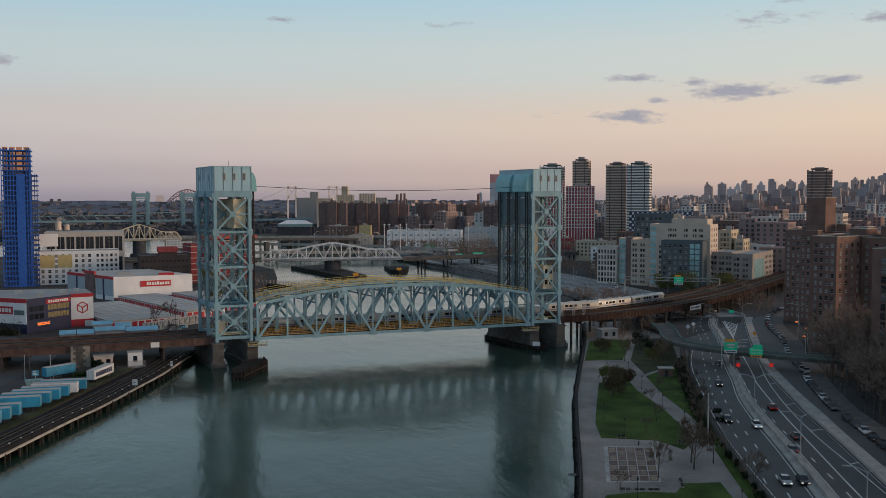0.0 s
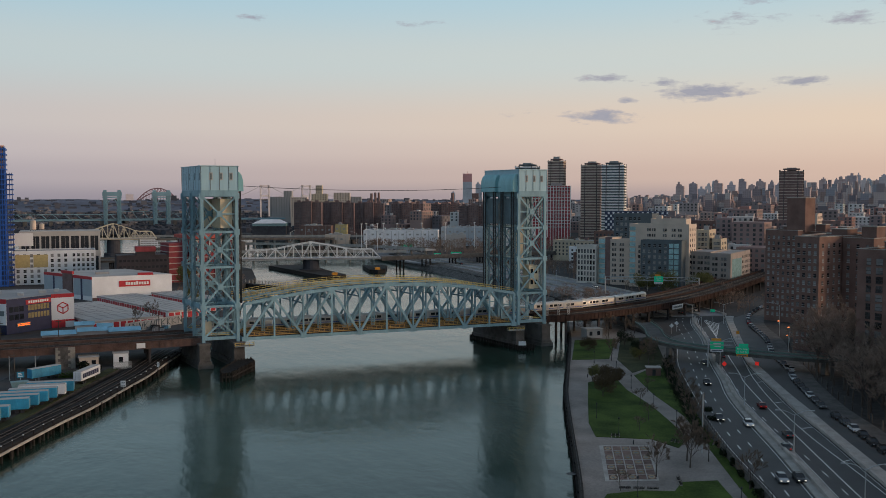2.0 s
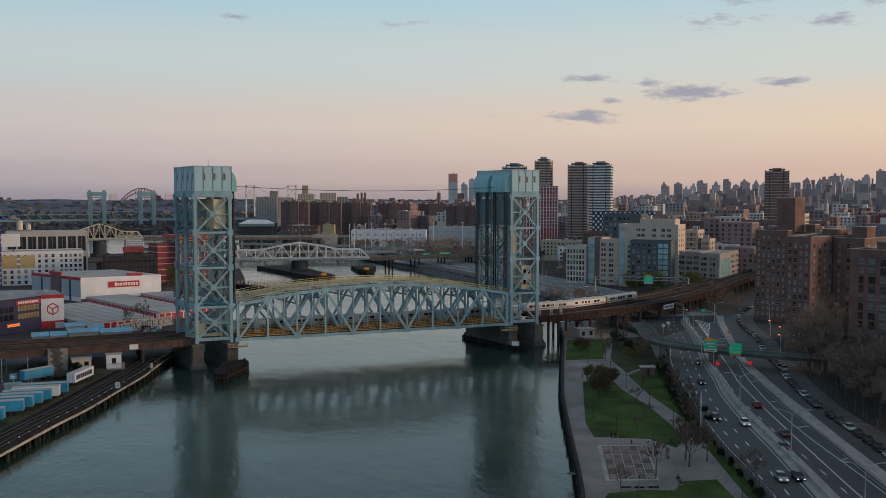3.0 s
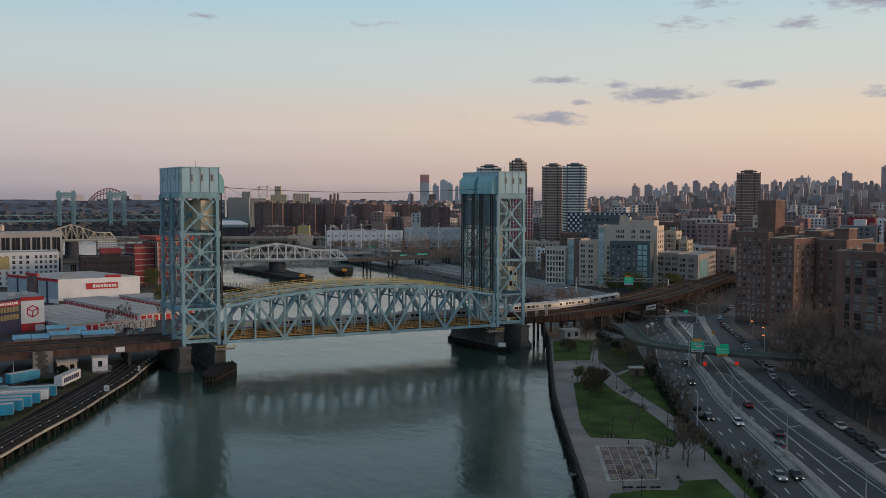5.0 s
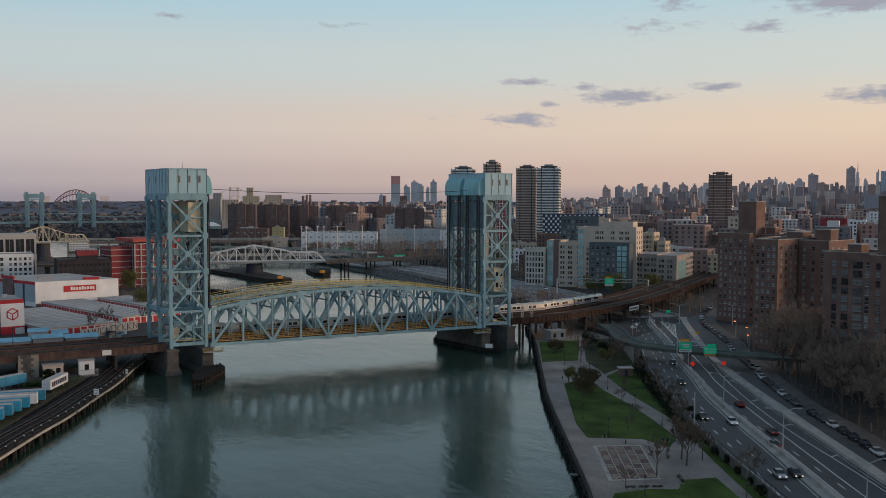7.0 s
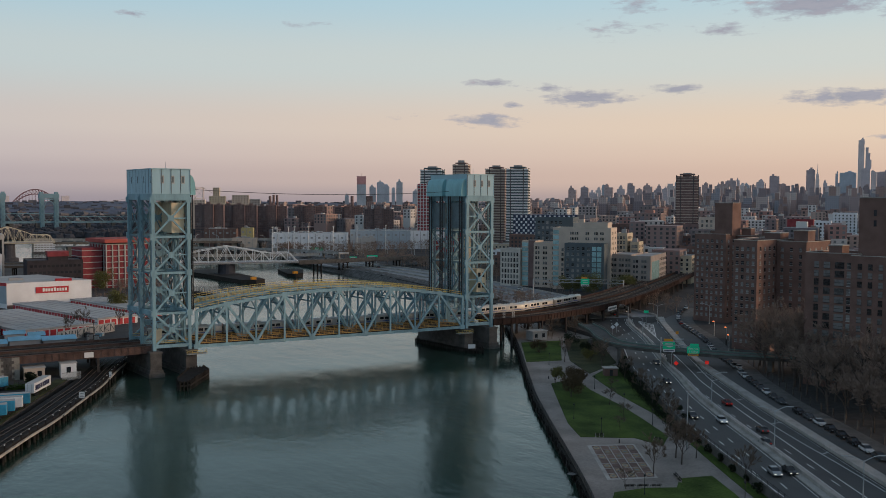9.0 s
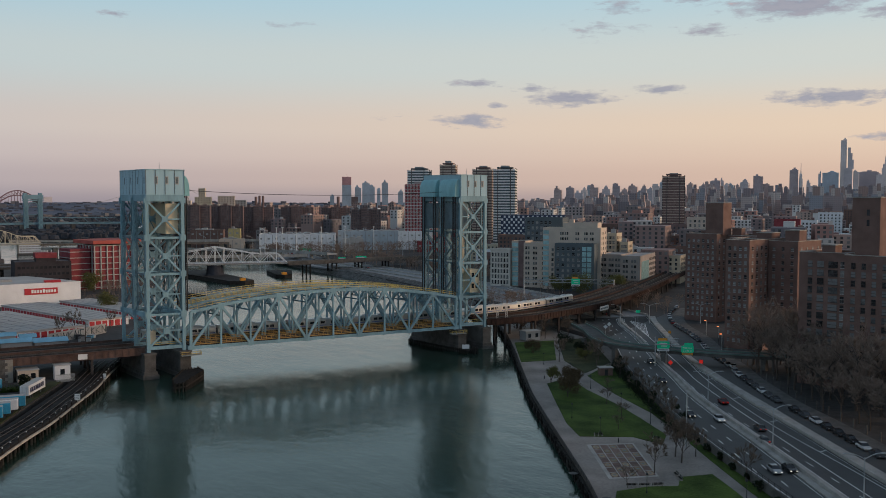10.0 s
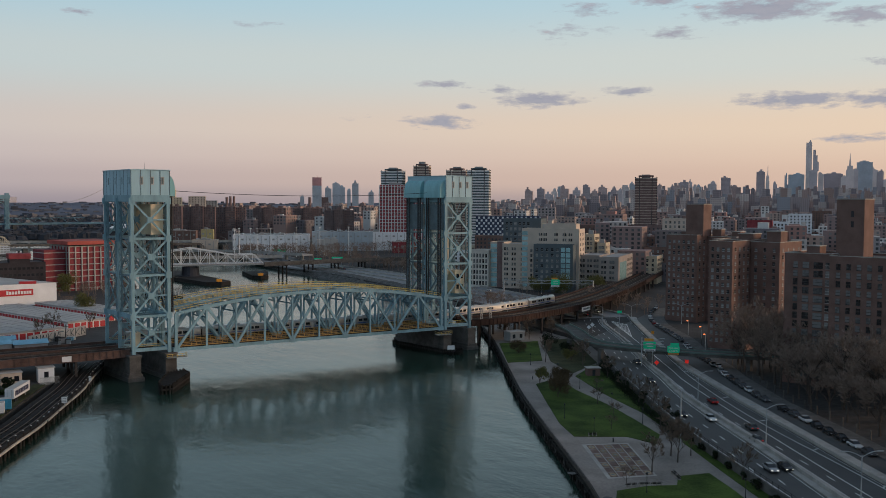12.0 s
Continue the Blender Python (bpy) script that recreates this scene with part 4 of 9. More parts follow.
for i in range(8):
    for s in range(4):
        bm = bmesh.new()
        o = 0.7 * (i % 2)
        x0 = -58.6 + s * 1.5 - (o if s else 0)
        x1 = -58.6 + (s + 1) * 1.5 - (o if s < 3 else 0)
        box(bm, x0 + 0.02, 0.4 + random.uniform(-0.05, 0.05), 2.4 + i * 0.9 + 0.02, x1 - 0.02, 1.4, 2.4 + (i + 1) * 0.9)
        part("stone", bm, M["quoin"] if s in (0, 3) else M["stone"], ab)
bm = bmesh.new()
box(bm, -58.5, 1.0, 2.4, -52.7, 21.0, 8.4)
part("core", bm, M["stone"], ab)

# ---- the riverside drive ----
def resample(line, n):
    d = [0.0]
    for a, b in zip(line, line[1:]):
        d.append(d[-1] + (b - a).length)
    out, i = [], 0
    for k in range(n):
        s = d[-1] * k / (n - 1)
        while i < len(d) - 2 and d[i + 1] < s:
            i += 1
        out.append(line[i].lerp(line[i + 1], (s - d[i]) / max(1e-6, d[i + 1] - d[i])))
    return out


def lane(pts, n=60):
    return resample(smooth(pts), n)


LANE_L, MR = lane(MED_L), lane(MED_R)
ML = [a.lerp(b, 0.3) for a, b in zip(LANE_L, MR)]
EDGE = lane(HWY_L[::-1])
BL = lane([(222, 20), (209.5, 3.2), (183, -33.4), (170, -52), (153, -76.5), (144.3, -90), (127.4, -119.6), (116.3, -139), (103.7, -163.3), (90.8, -187.2), (82.5, -203), (69, -229), (54, -258)])
BR = lane([(225, 18), (212, 2), (185.3, -35), (172, -53.5), (156.4, -76), (148, -90), (130.8, -120), (119, -142), (106.9, -164), (95, -186.5), (87, -201.5), (74, -228), (59, -257)])
S1 = lane([(204.6, 12.5), (177.3, -30.8), (156.5, -62.8), (136, -94.3), (129.4, -104), (113.2, -132.2), (99.9, -156.5), (88.3, -178), (80, -193.5), (63, -226), (47, -256)])
S2 = lane([(159.4, -66.4), (142.7, -90.3), (131, -108), (115.1, -134.4), (101.4, -160), (89.7, -184.9), (82.1, -200.6), (68, -228), (53, -256)])
STREET = lane([(262, 40), (236, 18), (214, -8), (192, -43), (170, -72), (157, -93), (146, -108), (137, -122), (126, -140), (116, -160), (105.5, -180), (97, -196), (83, -223), (66, -256)])
bm = bmesh.new()
ribbon(bm, EDGE, offset(STREET, -0.0), 3.4, 4.0)
solid("road", bm, M["asphalt"], "dark asphalt riverside drive in two carriageways", "road", kind="structure")
bm = bmesh.new()
ribbon(bm, ML, MR, 3.9, 4.3)
med = solid("median_strip", bm, M["concrete"], "pale concrete median strip dividing the drive", "median", kind="structure")
bm = bmesh.new()
mid = [(a + b) / 2 for a, b in zip(ML, MR)]
ribbon(bm, offset(mid, -0.28), offset(mid, 0.28), 4.3, 5.05)
part("barrier_wall", bm, M["concrete"], med)
bm = bmesh.new()
ribbon(bm, BL, BR, 3.9, 4.35)
vg = solid("verge_strip", bm, M["concrete"], "pale concrete strip between the drive and a side street", "verge", kind="structure")
bm = bmesh.new()
ribbon(bm, offset(BL, -0.25), offset(BL, 0.25), 4.35, 4.95)
part("barrier_wall", bm, M["concrete"], vg)
marks = thing("lane_markings", Matrix.Identity(4), "worn white lane lines and dashes on asphalt", "road marking", kind="structure")
bm = bmesh.new()
box(bm, -0.13, 0, 0, 0.13, 3.4, 0.012)
dash = mesh_of("dash", bm, M["line"])
RD = lane([(190, -5), (160, -52), (139, -82), (119.5, -113.4), (108.9, -132.1), (98.4, -152.1), (88.6, -172), (78.3, -192.8), (60, -228), (43, -258)])
for ln, st in ((offset(LANE_L, 2.9), 1.0), (offset(LANE_L, 5.7), 4.0), (RD, 2.0)):
    for p, d in at_len(ln, 11.4, st):
        share("dash", dash, marks, pose(p.x, p.y, 4.004, 0, 0, math.degrees(math.atan2(-d.x, d.y))))
for ln, w in ((offset(ML, 0.5), 0.08), (offset(EDGE, -0.5), 0.09), (offset(MR, -0.5), 0.08), (S1, 0.13), (S2, 0.10), (offset(BL, -0.0 + 0.5), 0.06)):
    bm = bmesh.new()
    ribbon(bm, offset(ln, -w), offset(ln, w), 4.0, 4.014)
    part("edge_line", bm, M["line"], marks)
for p, d in at_len(S2, 27.5, 21.0):
    bm = bmesh.new()
    q = min(BL, key=lambda b: (b - p).length)
    e = p.lerp(q, 0.92) - d * 1.6
    bar(bm, (p.x, p.y, 4.008), (e.x, e.y, 4.008), 0.34, 0.014)
    part("chevron", bm, M["line"], marks)
# hatched gore where the slip road joins
A, B, T = Vector((205.9, 13.3, 4.008)), Vector((204.4, 2.2, 4.008)), Vector((179.6, -27.7, 4.008))
for p, q in ((A, T), (B, T)):
    bm = bmesh.new()
    bar(bm, p, q, 0.3, 0.014)
    part("gore_line", bm, M["line"], marks)
for k in range(9):
    bm = bmesh.new()
    bar(bm, A.lerp(T, k * 0.1), B.lerp(T, min(1, k * 0.1 + 0.05)), 0.5, 0.014)
    part("chevron", bm, M["line"], marks)
bm = bmesh.new()
ribbon(bm, offset(STREET, 0.0), offset(STREET, -5.0), 3.7, 4.16)
solid("pavement", bm, M["stone"], "grey pavement with a kerb beside parked cars", "pavement", kind="structure")


# ---- buildings ----
def frame_at(x, y, ang, z=0):
    """Local u runs along ang (degrees from +x), v to its left."""
    return pose(x, y, z, 0, 0, ang)


_win = {}


def win_mesh(w, h, kind="glass"):
    key = (round(w, 2), round(h, 2), kind)
    if key not in _win:
        bm = bmesh.new()
        box(bm, -w / 2, -0.10, -h / 2, w / 2, 0.05, h / 2, 0)
        box(bm, -w / 2 - 0.08, -0.16, -h / 2 - 0.14, w / 2 + 0.08, 0.02, -h / 2, 1)
        box(bm, -w / 2, -0.13, -0.05, w / 2, 0.0, 0.05, 1)
        _win[key] = mesh_of("window", bm, LIT if kind == "lit" else M["duskpane"] if kind == "dark" else M["pane"], M["darksteel"] if kind == "dark" else M["frame_white"])
    return _win[key]


def windows(parent, u0, u1, v, z0, z1, nu, nz, w, h, face, lit=0.0, skip=0.0, rng=None, style="glass"):
    """A grid of windows on a face: 'f' looks to -v, 'r' to +u, 'l' to -u. u0..u1 runs along the face."""
    rng = rng or random.Random(5)
    for i in range(nu):
        for k in range(nz):
            if rng.random() < skip:
                continue
            c = u0 + (u1 - u0) * (i + 0.5) / nu
            z = z0 + (z1 - z0) * (k + 0.5) / nz
            me = win_mesh(w, h, "lit" if rng.random() < lit else style)
            if face == "f":
                m = pose(c, v, z)
            elif face == "r":
                m = pose(v, c, z, 0, 0, 90)
            else:
                m = pose(v, c, z, 0, 0, -90)
            share("window", me, parent, m)


def window_rows(parent, u0, u1, v, z0, z1, nu, nz, w, h, face, ma=None):
    """Far windows, each storey's row one part."""
    for k in range(nz):
        z = z0 + (z1 - z0) * (k + 0.5) / nz
        bm = bmesh.new()
        for i in range(nu):
            c = u0 + (u1 - u0) * (i + 0.5) / nu
            if face == "f":
                box(bm, c - w / 2, v - 0.1, z - h / 2, c + w / 2, v + 0.05, z + h / 2)
            else:
                s = 1 if face == "r" else -1
                box(bm, v - 0.05, c - w / 2, z - h / 2, v + 0.1 * s + 0.05, c + w / 2, z + h / 2)
        tagged(part("glazing_band", bm, ma or M["farwin"], parent), kind="stuff")


def block(name, m, boxes, ma, label, roof=None, group="", category="building", parapet=0.6, cap=False):
    """A building of boxes (u0, v0, u1, v1, z0, z1); each is a wall part with a parapet and a roof."""
    b = thing(name, m, label, category, group)
    for u0, v0, u1, v1, z0, z1 in boxes:
        bm = bmesh.new()
        box(bm, u0, v0, z0, u1, v1, z1)
        part("wall", bm, ma, b)
        if parapet:
            bm = bmesh.new()
            t = 0.3
            for q in ((u0, v0, u1, v0 + t), (u0, v1 - t, u1, v1), (u0, v0 + t, u0 + t, v1 - t), (u1 - t, v0 + t, u1, v1 - t)):
                box(bm, q[0], q[1], z1, q[2], q[3], z1 + parapet)
            part("parapet", bm, ma, b)
            if cap:
                bm = bmesh.new()
                for q in ((u0 - 0.1, v0 - 0.1, u1 + 0.1, v0 + t), (u0 - 0.1, v1 - t, u1 + 0.1, v1 + 0.1), (u0 - 0.1, v0 + t, u0 + t, v1 - t), (u1 - t, v0 + t, u1 + 0.1, v1 - t)):
                    box(bm, q[0], q[1], z1 + parapet, q[2], q[3], z1 + parapet + 0.22)
                part("coping", bm, M["concrete"], b)
            bm = bmesh.new()
            box(bm, u0 + t, v0 + t, z1, u1 - t, v1 - t, z1 + 0.12)
            part("roof", bm, roof or M["roofdark"], b)
    return b


HOUSE = -75.0      # the brick housing stands square to this line
rng = random.Random(3)
G1 = "brick housing towers"
hb = block("apartment_tower", frame_at(185, -63, HOUSE), [(0, 0, 9.4, 15, 4, 43.7), (9.4, 15, 20.8, 35, 4, 43.2), (-6, 14, 9.4, 30, 4, 43.7), (9.4, 2, 14, 15, 4, 14)], M["brick"], "brown brick apartment tower with many small pale windows", group=G1, cap=True)
windows(hb, 0.5, 9.0, 0, 6, 42.6, 4, 14, 1.0, 1.35, "f", rng=rng)
windows(hb, 0.6, 14.6, 9.4, 6, 42.6, 4, 14, 1.0, 1.35, "r", rng=rng)
windows(hb, 9.8, 20.4, 15, 6, 42.2, 3, 14, 1.0, 1.35, "f", rng=rng)
windows(hb, 15.6, 34.5, 20.8, 6, 42.2, 4, 14, 1.0, 1.35, "r", rng=rng)
windows(hb, -5.5, 0, 14, 6, 42.6, 2, 14, 1.0, 1.35, "f", rng=rng)
ha = block("apartment_tower", frame_at(231, 5, HOUSE), [(0, 0, 15.6, 18, 4, 43.2), (15.6, 9, 30, 30, 4, 42.5)], M["brick"], "brown brick apartment tower with a stair tower above", group=G1, cap=True)
windows(ha, 0.5, 15, 0, 6, 42, 6, 14, 1.0, 1.35, "f", rng=rng)
windows(ha, 0.5, 8.5, 15.6, 6, 42, 2, 14, 1.0, 1.35, "r", rng=rng)
windows(ha, 16, 29.5, 9, 6, 41.5, 5, 14, 1.0, 1.35, "f", rng=rng)
hc = block("apartment_tower", frame_at(153, -122.5, HOUSE), [(0, 0, 13.9, 18, 4, 43), (13.9, -1, 36, 22, 4, 42.6), (36, 4, 60, 25, 4, 42)], M["brick"], "brown brick apartment tower with larger windows behind bare trees", group=G1, cap=True)
for u, w in ((3.4, 1.3), (6.5, 1.9), (10.2, 2.7), (13.0, 1.2)):
    windows(hc, u - 1, u + 1, 0, 6, 41.5, 1, 14, w, 1.8, "f", rng=rng, style="dark" if w > 1.25 else "glass")
windows(hc, 15, 35.5, -1, 6, 41.5, 7, 14, 1.2, 1.6, "f", rng=rng, style="dark")
windows(hc, -0.5, 3.5, 36, 6, 41, 2, 14, 1.3, 1.6, "r", rng=rng)
windows(hc, 37, 59, 4, 6, 41, 6, 14, 1.3, 1.6, "f", rng=rng)
# stair towers and roof huts with pale copings
for b, name, u0, v0, u1, v1, z0, z1 in ((hb, "roof_hut", 2, 20, 8, 27, 43.7, 46.5), (hb, "roof_hut", 13, 21, 18.5, 27, 43.2, 47.6), (hb, "roof_hut", 10.5, 28, 14, 33, 43.2, 45.6),
                                        (ha, "stair_tower", 7.7, 4, 16.4, 11.5, 43.2, 57.7), (ha, "roof_hut", 17.5, 10.5, 22, 14, 42.5, 46.3), (ha, "roof_hut", 24, 17, 28, 22, 42.5, 45.2), (ha, "roof_hut", 1.5, 11, 5, 15, 43.2, 45.0),
                                        (hc, "stair_tower", 13, 6, 21, 14, 42.6, 59.8), (hc, "roof_hut", 3, 9, 7, 14, 43, 45.4)):
    bm = bmesh.new()
    box(bm, u0, v0, z0, u1, v1, z1)
    hut = part(name, bm, M["brick"], b)
    bm = bmesh.new()
    box(bm, u0 - 0.2, v0 - 0.2, z1, u1 + 0.2, v1 + 0.2, z1 + 0.3)
    part("coping", bm, M["concrete"], hut)
for v in (8, 11):
    bm = bmesh.new()
    box(bm, 17.2, 5.93, 43.6 + v, 18.0, 6.02, 45.4 + v)
    part("window", bm, M["glass"], hc)

# mid-rise group behind the viaduct
ST = -53.0
cr = block("apartment_building", frame_at(261.9, 158.2, ST), [(-0.8, 0, 35.5, 15, 4, 41.5), (11, 4, 32.5, 14, 41.5, 44.6), (14, 6, 17, 9, 44.6, 46.4)], M["tan"], "tan brick apartment building with a taller penthouse", roof=M["greyroof"])
for u in (11.3, 14.2, 21.0, 26.3, 30.0):
    windows(cr, u - 1.3, u + 1.3, 0, 30.5, 40.3, 2, 3, 0.95, 1.5, "f", rng=rng, style="dark")
windows(cr, 24.5, 34.5, 0, 5.6, 30, 3, 8, 1.3, 1.6, "f", rng=rng, style="dark")
windows(cr, 4, 10, 0, 5.6, 30, 2, 8, 1.3, 1.6, "f", rng=rng, style="dark")
windows(cr, 1, 14, 35.5, 6, 40.5, 3, 11, 1.1, 1.5, "r", rng=rng, style="dark")
sl = block("apartment_building", frame_at(261.5, 144.4, ST), [(-1.5, 0, 23, 8, 4, 32.3)], M["slate"], "slate-grey apartment block with a glazed bay", roof=M["greyroof"])
windows(sl, -1, 15, 0, 5, 31.3, 5, 8, 1.5, 1.7, "f", rng=rng)
w1 = block("office_building", frame_at(244, 191.6, ST), [(0, 0, 13, 18, 4, 27)], M["stonewall"], "cream stone walk-up building with dark windows", roof=M["greyroof"])
windows(w1, 0.5, 12.5, 0, 5, 26, 6, 6, 1.2, 2.3, "f", rng=rng, style="dark")
bm = bmesh.new()
box(bm, -0.4, -0.5, 27.0, 13.4, 0.2, 28.2)
part("cornice", bm, M["stonewall"], w1)
w2 = block("apartment_building", frame_at(252, 181, ST), [(0, 3, 9, 20, 4, 32.4), (9, 0, 26, 20, 4, 31.6)], M["tan"], "tan and glass mid-rise apartment building", roof=M["greyroof"])
bm = bmesh.new()
box(bm, 4.6, 2.75, 4, 9, 3.0, 33.2)
part("side_panel", bm, M["brick_dk"], w2)
for k in range(9):
    bm = bmesh.new()
    box(bm, 0.4, 2.7, 4.6 + k * 3.1, 4.4, 2.98, 7.0 + k * 3.1)
    part("glass_panel", bm, M["tealglass"], w2)
for u in (11.5, 16.5, 22.5):
    windows(w2, u - 1.6, u + 1.6, 0, 5, 30.6, 2, 8, 1.1, 1.6, "f", rng=rng, style="dark")
w3 = block("apartment_building", frame_at(287, 132, ST), [(-2.3, 0, 11, 30, 4, 25.6), (11, -1.5, 23, 46, 4, 25.0)], M["greybrick"], "grey-brown brick low apartment building beside the viaduct", roof=M["greyroof"])
for u in (0.5, 5.0, 9.0):
    windows(w3, u - 1.7, u + 1.7, 0, 5, 24.6, 2, 6, 1.3, 1.5, "f", rng=rng, style="dark")
for u in (14.0, 19.0):
    windows(w3, u - 1.7, u + 1.7, -1.5, 5, 24.0, 2, 6, 1.3, 1.5, "f", rng=rng, style="dark")
bm = bmesh.new()
box(bm, 23.0, 2, 9, 23.15, 24, 22)
part("mural", bm, M["tealglass"], w3, "pale green mural on the side wall")
windows(w3, 25, 45, 23.0, 5, 24.0, 6, 6, 1.2, 1.5, "r", rng=rng, style="dark")


# blank board on the curved viaduct's girder, signal bridge and masts
bd = thing("girder_board", pose(196.5, 21.5, 8.6, 0, 0, 28), "long white board with dark bars fixed to the viaduct", "sign")
bm = bmesh.new()
box(bm, -5, -0.6, 0, 5, -0.45, 2.0)
bp_ = part("board", bm, M["signwhite"], bd)
for k_ in range(8):
    bm = bmesh.new()
    box(bm, -4.2 + k_ * 1.05, -0.66, 0.6, -3.4 + k_ * 1.05, -0.6, 1.4)
    part("lettering", bm, M["seam"], bp_)
for x, y in ((122.5, 4.8), (128, 5.2), (133, 6.0)):
    mt = thing("signal_mast", pose(x, y, 10.8), "lattice railway signal mast on the viaduct", "signal mast", "signal masts")
    for dx in (-0.5, 0.5):
        bm = bmesh.new()
        bar(bm, (dx, 0, 0), (dx, 0, 4.6), 0.16)
        part("leg", bm, M["galv"], mt)
    for k_ in range(5):
        bm = bmesh.new()
        bar(bm, (-0.5, 0, k_ * 0.9), (0.5, 0, (k_ + 1) * 0.9), 0.12)
        bar(bm, (0.5, 0, k_ * 0.9), (-0.5, 0, (k_ + 1) * 0.9), 0.12)
        part("lacing", bm, M["galv"], mt)

# ---- left bank: trestle, trailers, sheds ----
TR_OUT = smooth([(-130, -235), (-92, -150), (-69.6, -102), (-57.6, -76), (-49, -59), (-40, -38), (-31, -17), (-23.7, 4), (-16, 24)], 6)
tr = thing("rail_trestle", Matrix.Identity(4), "low timber rail trestle on piles along the river bank", "trestle")
bm = bmesh.new()
ribbon(bm, TR_OUT, offset(TR_OUT, -9.2), 2.3, 2.75)
part("deck", bm, M["timber"], tr)
bm = bmesh.new()
ribbon(bm, offset(TR_OUT, 0.35), offset(TR_OUT, 0.0), 1.75, 2.3)
part("waler", bm, mat("bleached_timber", (0.36, 0.34, 0.31), 0.85, 0.0, 0.3, 0.4, 4.0), tr, "bleached timber waler")
for o in (-1.9, -3.4, -5.7, -7.2):
    bm = bmesh.new()
    ln = offset(TR_OUT, o)
    ribbon(bm, offset(ln, 0.06), offset(ln, -0.06), 2.8, 2.96)
    part("rail", bm, M["rail"], tr)
bm = bmesh.new()
box(bm, -1.3, -0.12, 2.74, 1.3, 0.12, 2.86)
tie = mesh_of("sleeper", bm, M["timber"])
for o in (-2.65, -6.45):
    for p, d in at_len(offset(TR_OUT[8:], o), 1.4)[:100]:
        share("sleeper", tie, tr, pose(p.x, p.y, 0, 0, 0, math.degrees(math.atan2(d.y, d.x)) + 90))
bm = bmesh.new()
tube(bm, (0, 0, -1.2), (0, 0, 2.2), 0.34, 0.3, 7)
pile = mesh_of("timber_post", bm, M["timber"])
bm = bmesh.new()
tube(bm, (0, 0, 2.2), (0, 0, 3.75), 0.14, 0.13, 6)
post = mesh_of("post", bm, M["timber"])
bm = bmesh.new()
tube(bm, (0, 0, 3.75), (0, 0, 3.95), 0.19, 0.16, 6)
cap = mesh_of("post_cap", bm, M["signwhite"])
rt = random.Random(12)
for p, d in at_len(TR_OUT, 4.9, 1.0):
    share("timber_post", pile, tr, Matrix.Translation((p.x, p.y, 0)))
    for o in (rt.uniform(1.5, 3.6),):
        e = p + d * o + Vector((d.y, -d.x, 0)) * rt.uniform(0.1, 0.55)
        share("timber_post", pile, tr, pose(e.x, e.y, rt.uniform(-0.9, 0.25), rt.uniform(-4, 4), rt.uniform(-4, 4)))
    q = p + Vector((d.y, -d.x, 0)) * -1.0
    share("timber_post", pile, tr, Matrix.Translation((q.x + d.x * 0.8, q.y + d.y * 0.8, 0)))
    share("post", post, tr, Matrix.Translation((p.x, p.y, 0)))
    share("post_cap", cap, tr, Matrix.Translation((p.x, p.y, 0)))
for h in (3.0, 3.45):
    bm = bmesh.new()
    for a, b in zip(TR_OUT, TR_OUT[1:]):
        bar(bm, (a.x, a.y, h), (b.x, b.y, h), 0.07, 0.1)
    part("guard_rail", bm, M["timber"], tr)


def white_board(x, y, z, w, h, ang, label):
    s = thing("notice_board", pose(x, y, z, 0, 0, ang), label, "sign", "trestle notices")
    bm = bmesh.new()
    tube(bm, (0, 0.06, 0), (0, 0.06, 2.2), 0.06, n=6)
    part("post", bm, M["galv"], s)
    bm = bmesh.new()
    box(bm, -w / 2, -0.04, 1.0, w / 2, 0.02, 1.0 + h)
    board = part("board", bm, M["signwhite"], s)
    for k in range(3):
        bm = bmesh.new()
        box(bm, -w * 0.34, -0.055, 1.3 + k * 0.42, w * (0.34 - 0.1 * (k % 2)), -0.04, 1.42 + k * 0.42)
        part("lettering", bm, M["seam"], board)


white_board(-40.2, -41.5, 2.7, 1.5, 1.7, -24, "white notice board facing the river on the trestle")
white_board(-28.0, -13.0, 2.7, 0.8, 1.6, -24, "narrow white notice board on the trestle")

# yard ground strip and the road behind
bm = bmesh.new()
yard = smooth([(-74, -86), (-66, -70), (-58.5, -50), (-50, -29), (-40, -6)], 6)
ribbon(bm, offset(yard, 0.4), offset(yard, -3.0), 2.5, 2.85)
solid("embankment", bm, M["scrub"], "dry scrubby strip of bank beside the tracks", "embankment", kind="structure")
bm = bmesh.new()
rd = smooth([(-96, -60), (-84, -30), (-74, 0), (-68, 30), (-72, 60), (-90, 84)], 6)
ribbon(bm, offset(rd, 4.0), offset(rd, -4.0), 2.5, 2.66)
solid("road", bm, M["asphalt"], "yard road of worn asphalt passing under the viaduct", "road", kind="structure")
bm = bmesh.new()
prism(bm, [(-120, -128), (-76, -80), (-56, -38), (-46, -12), (-66, -10), (-78, -46), (-130, -90)], 2.5, 2.64)
solid("yard", bm, M["land"], "grey trailer yard on the river bank", "yard", kind="structure")


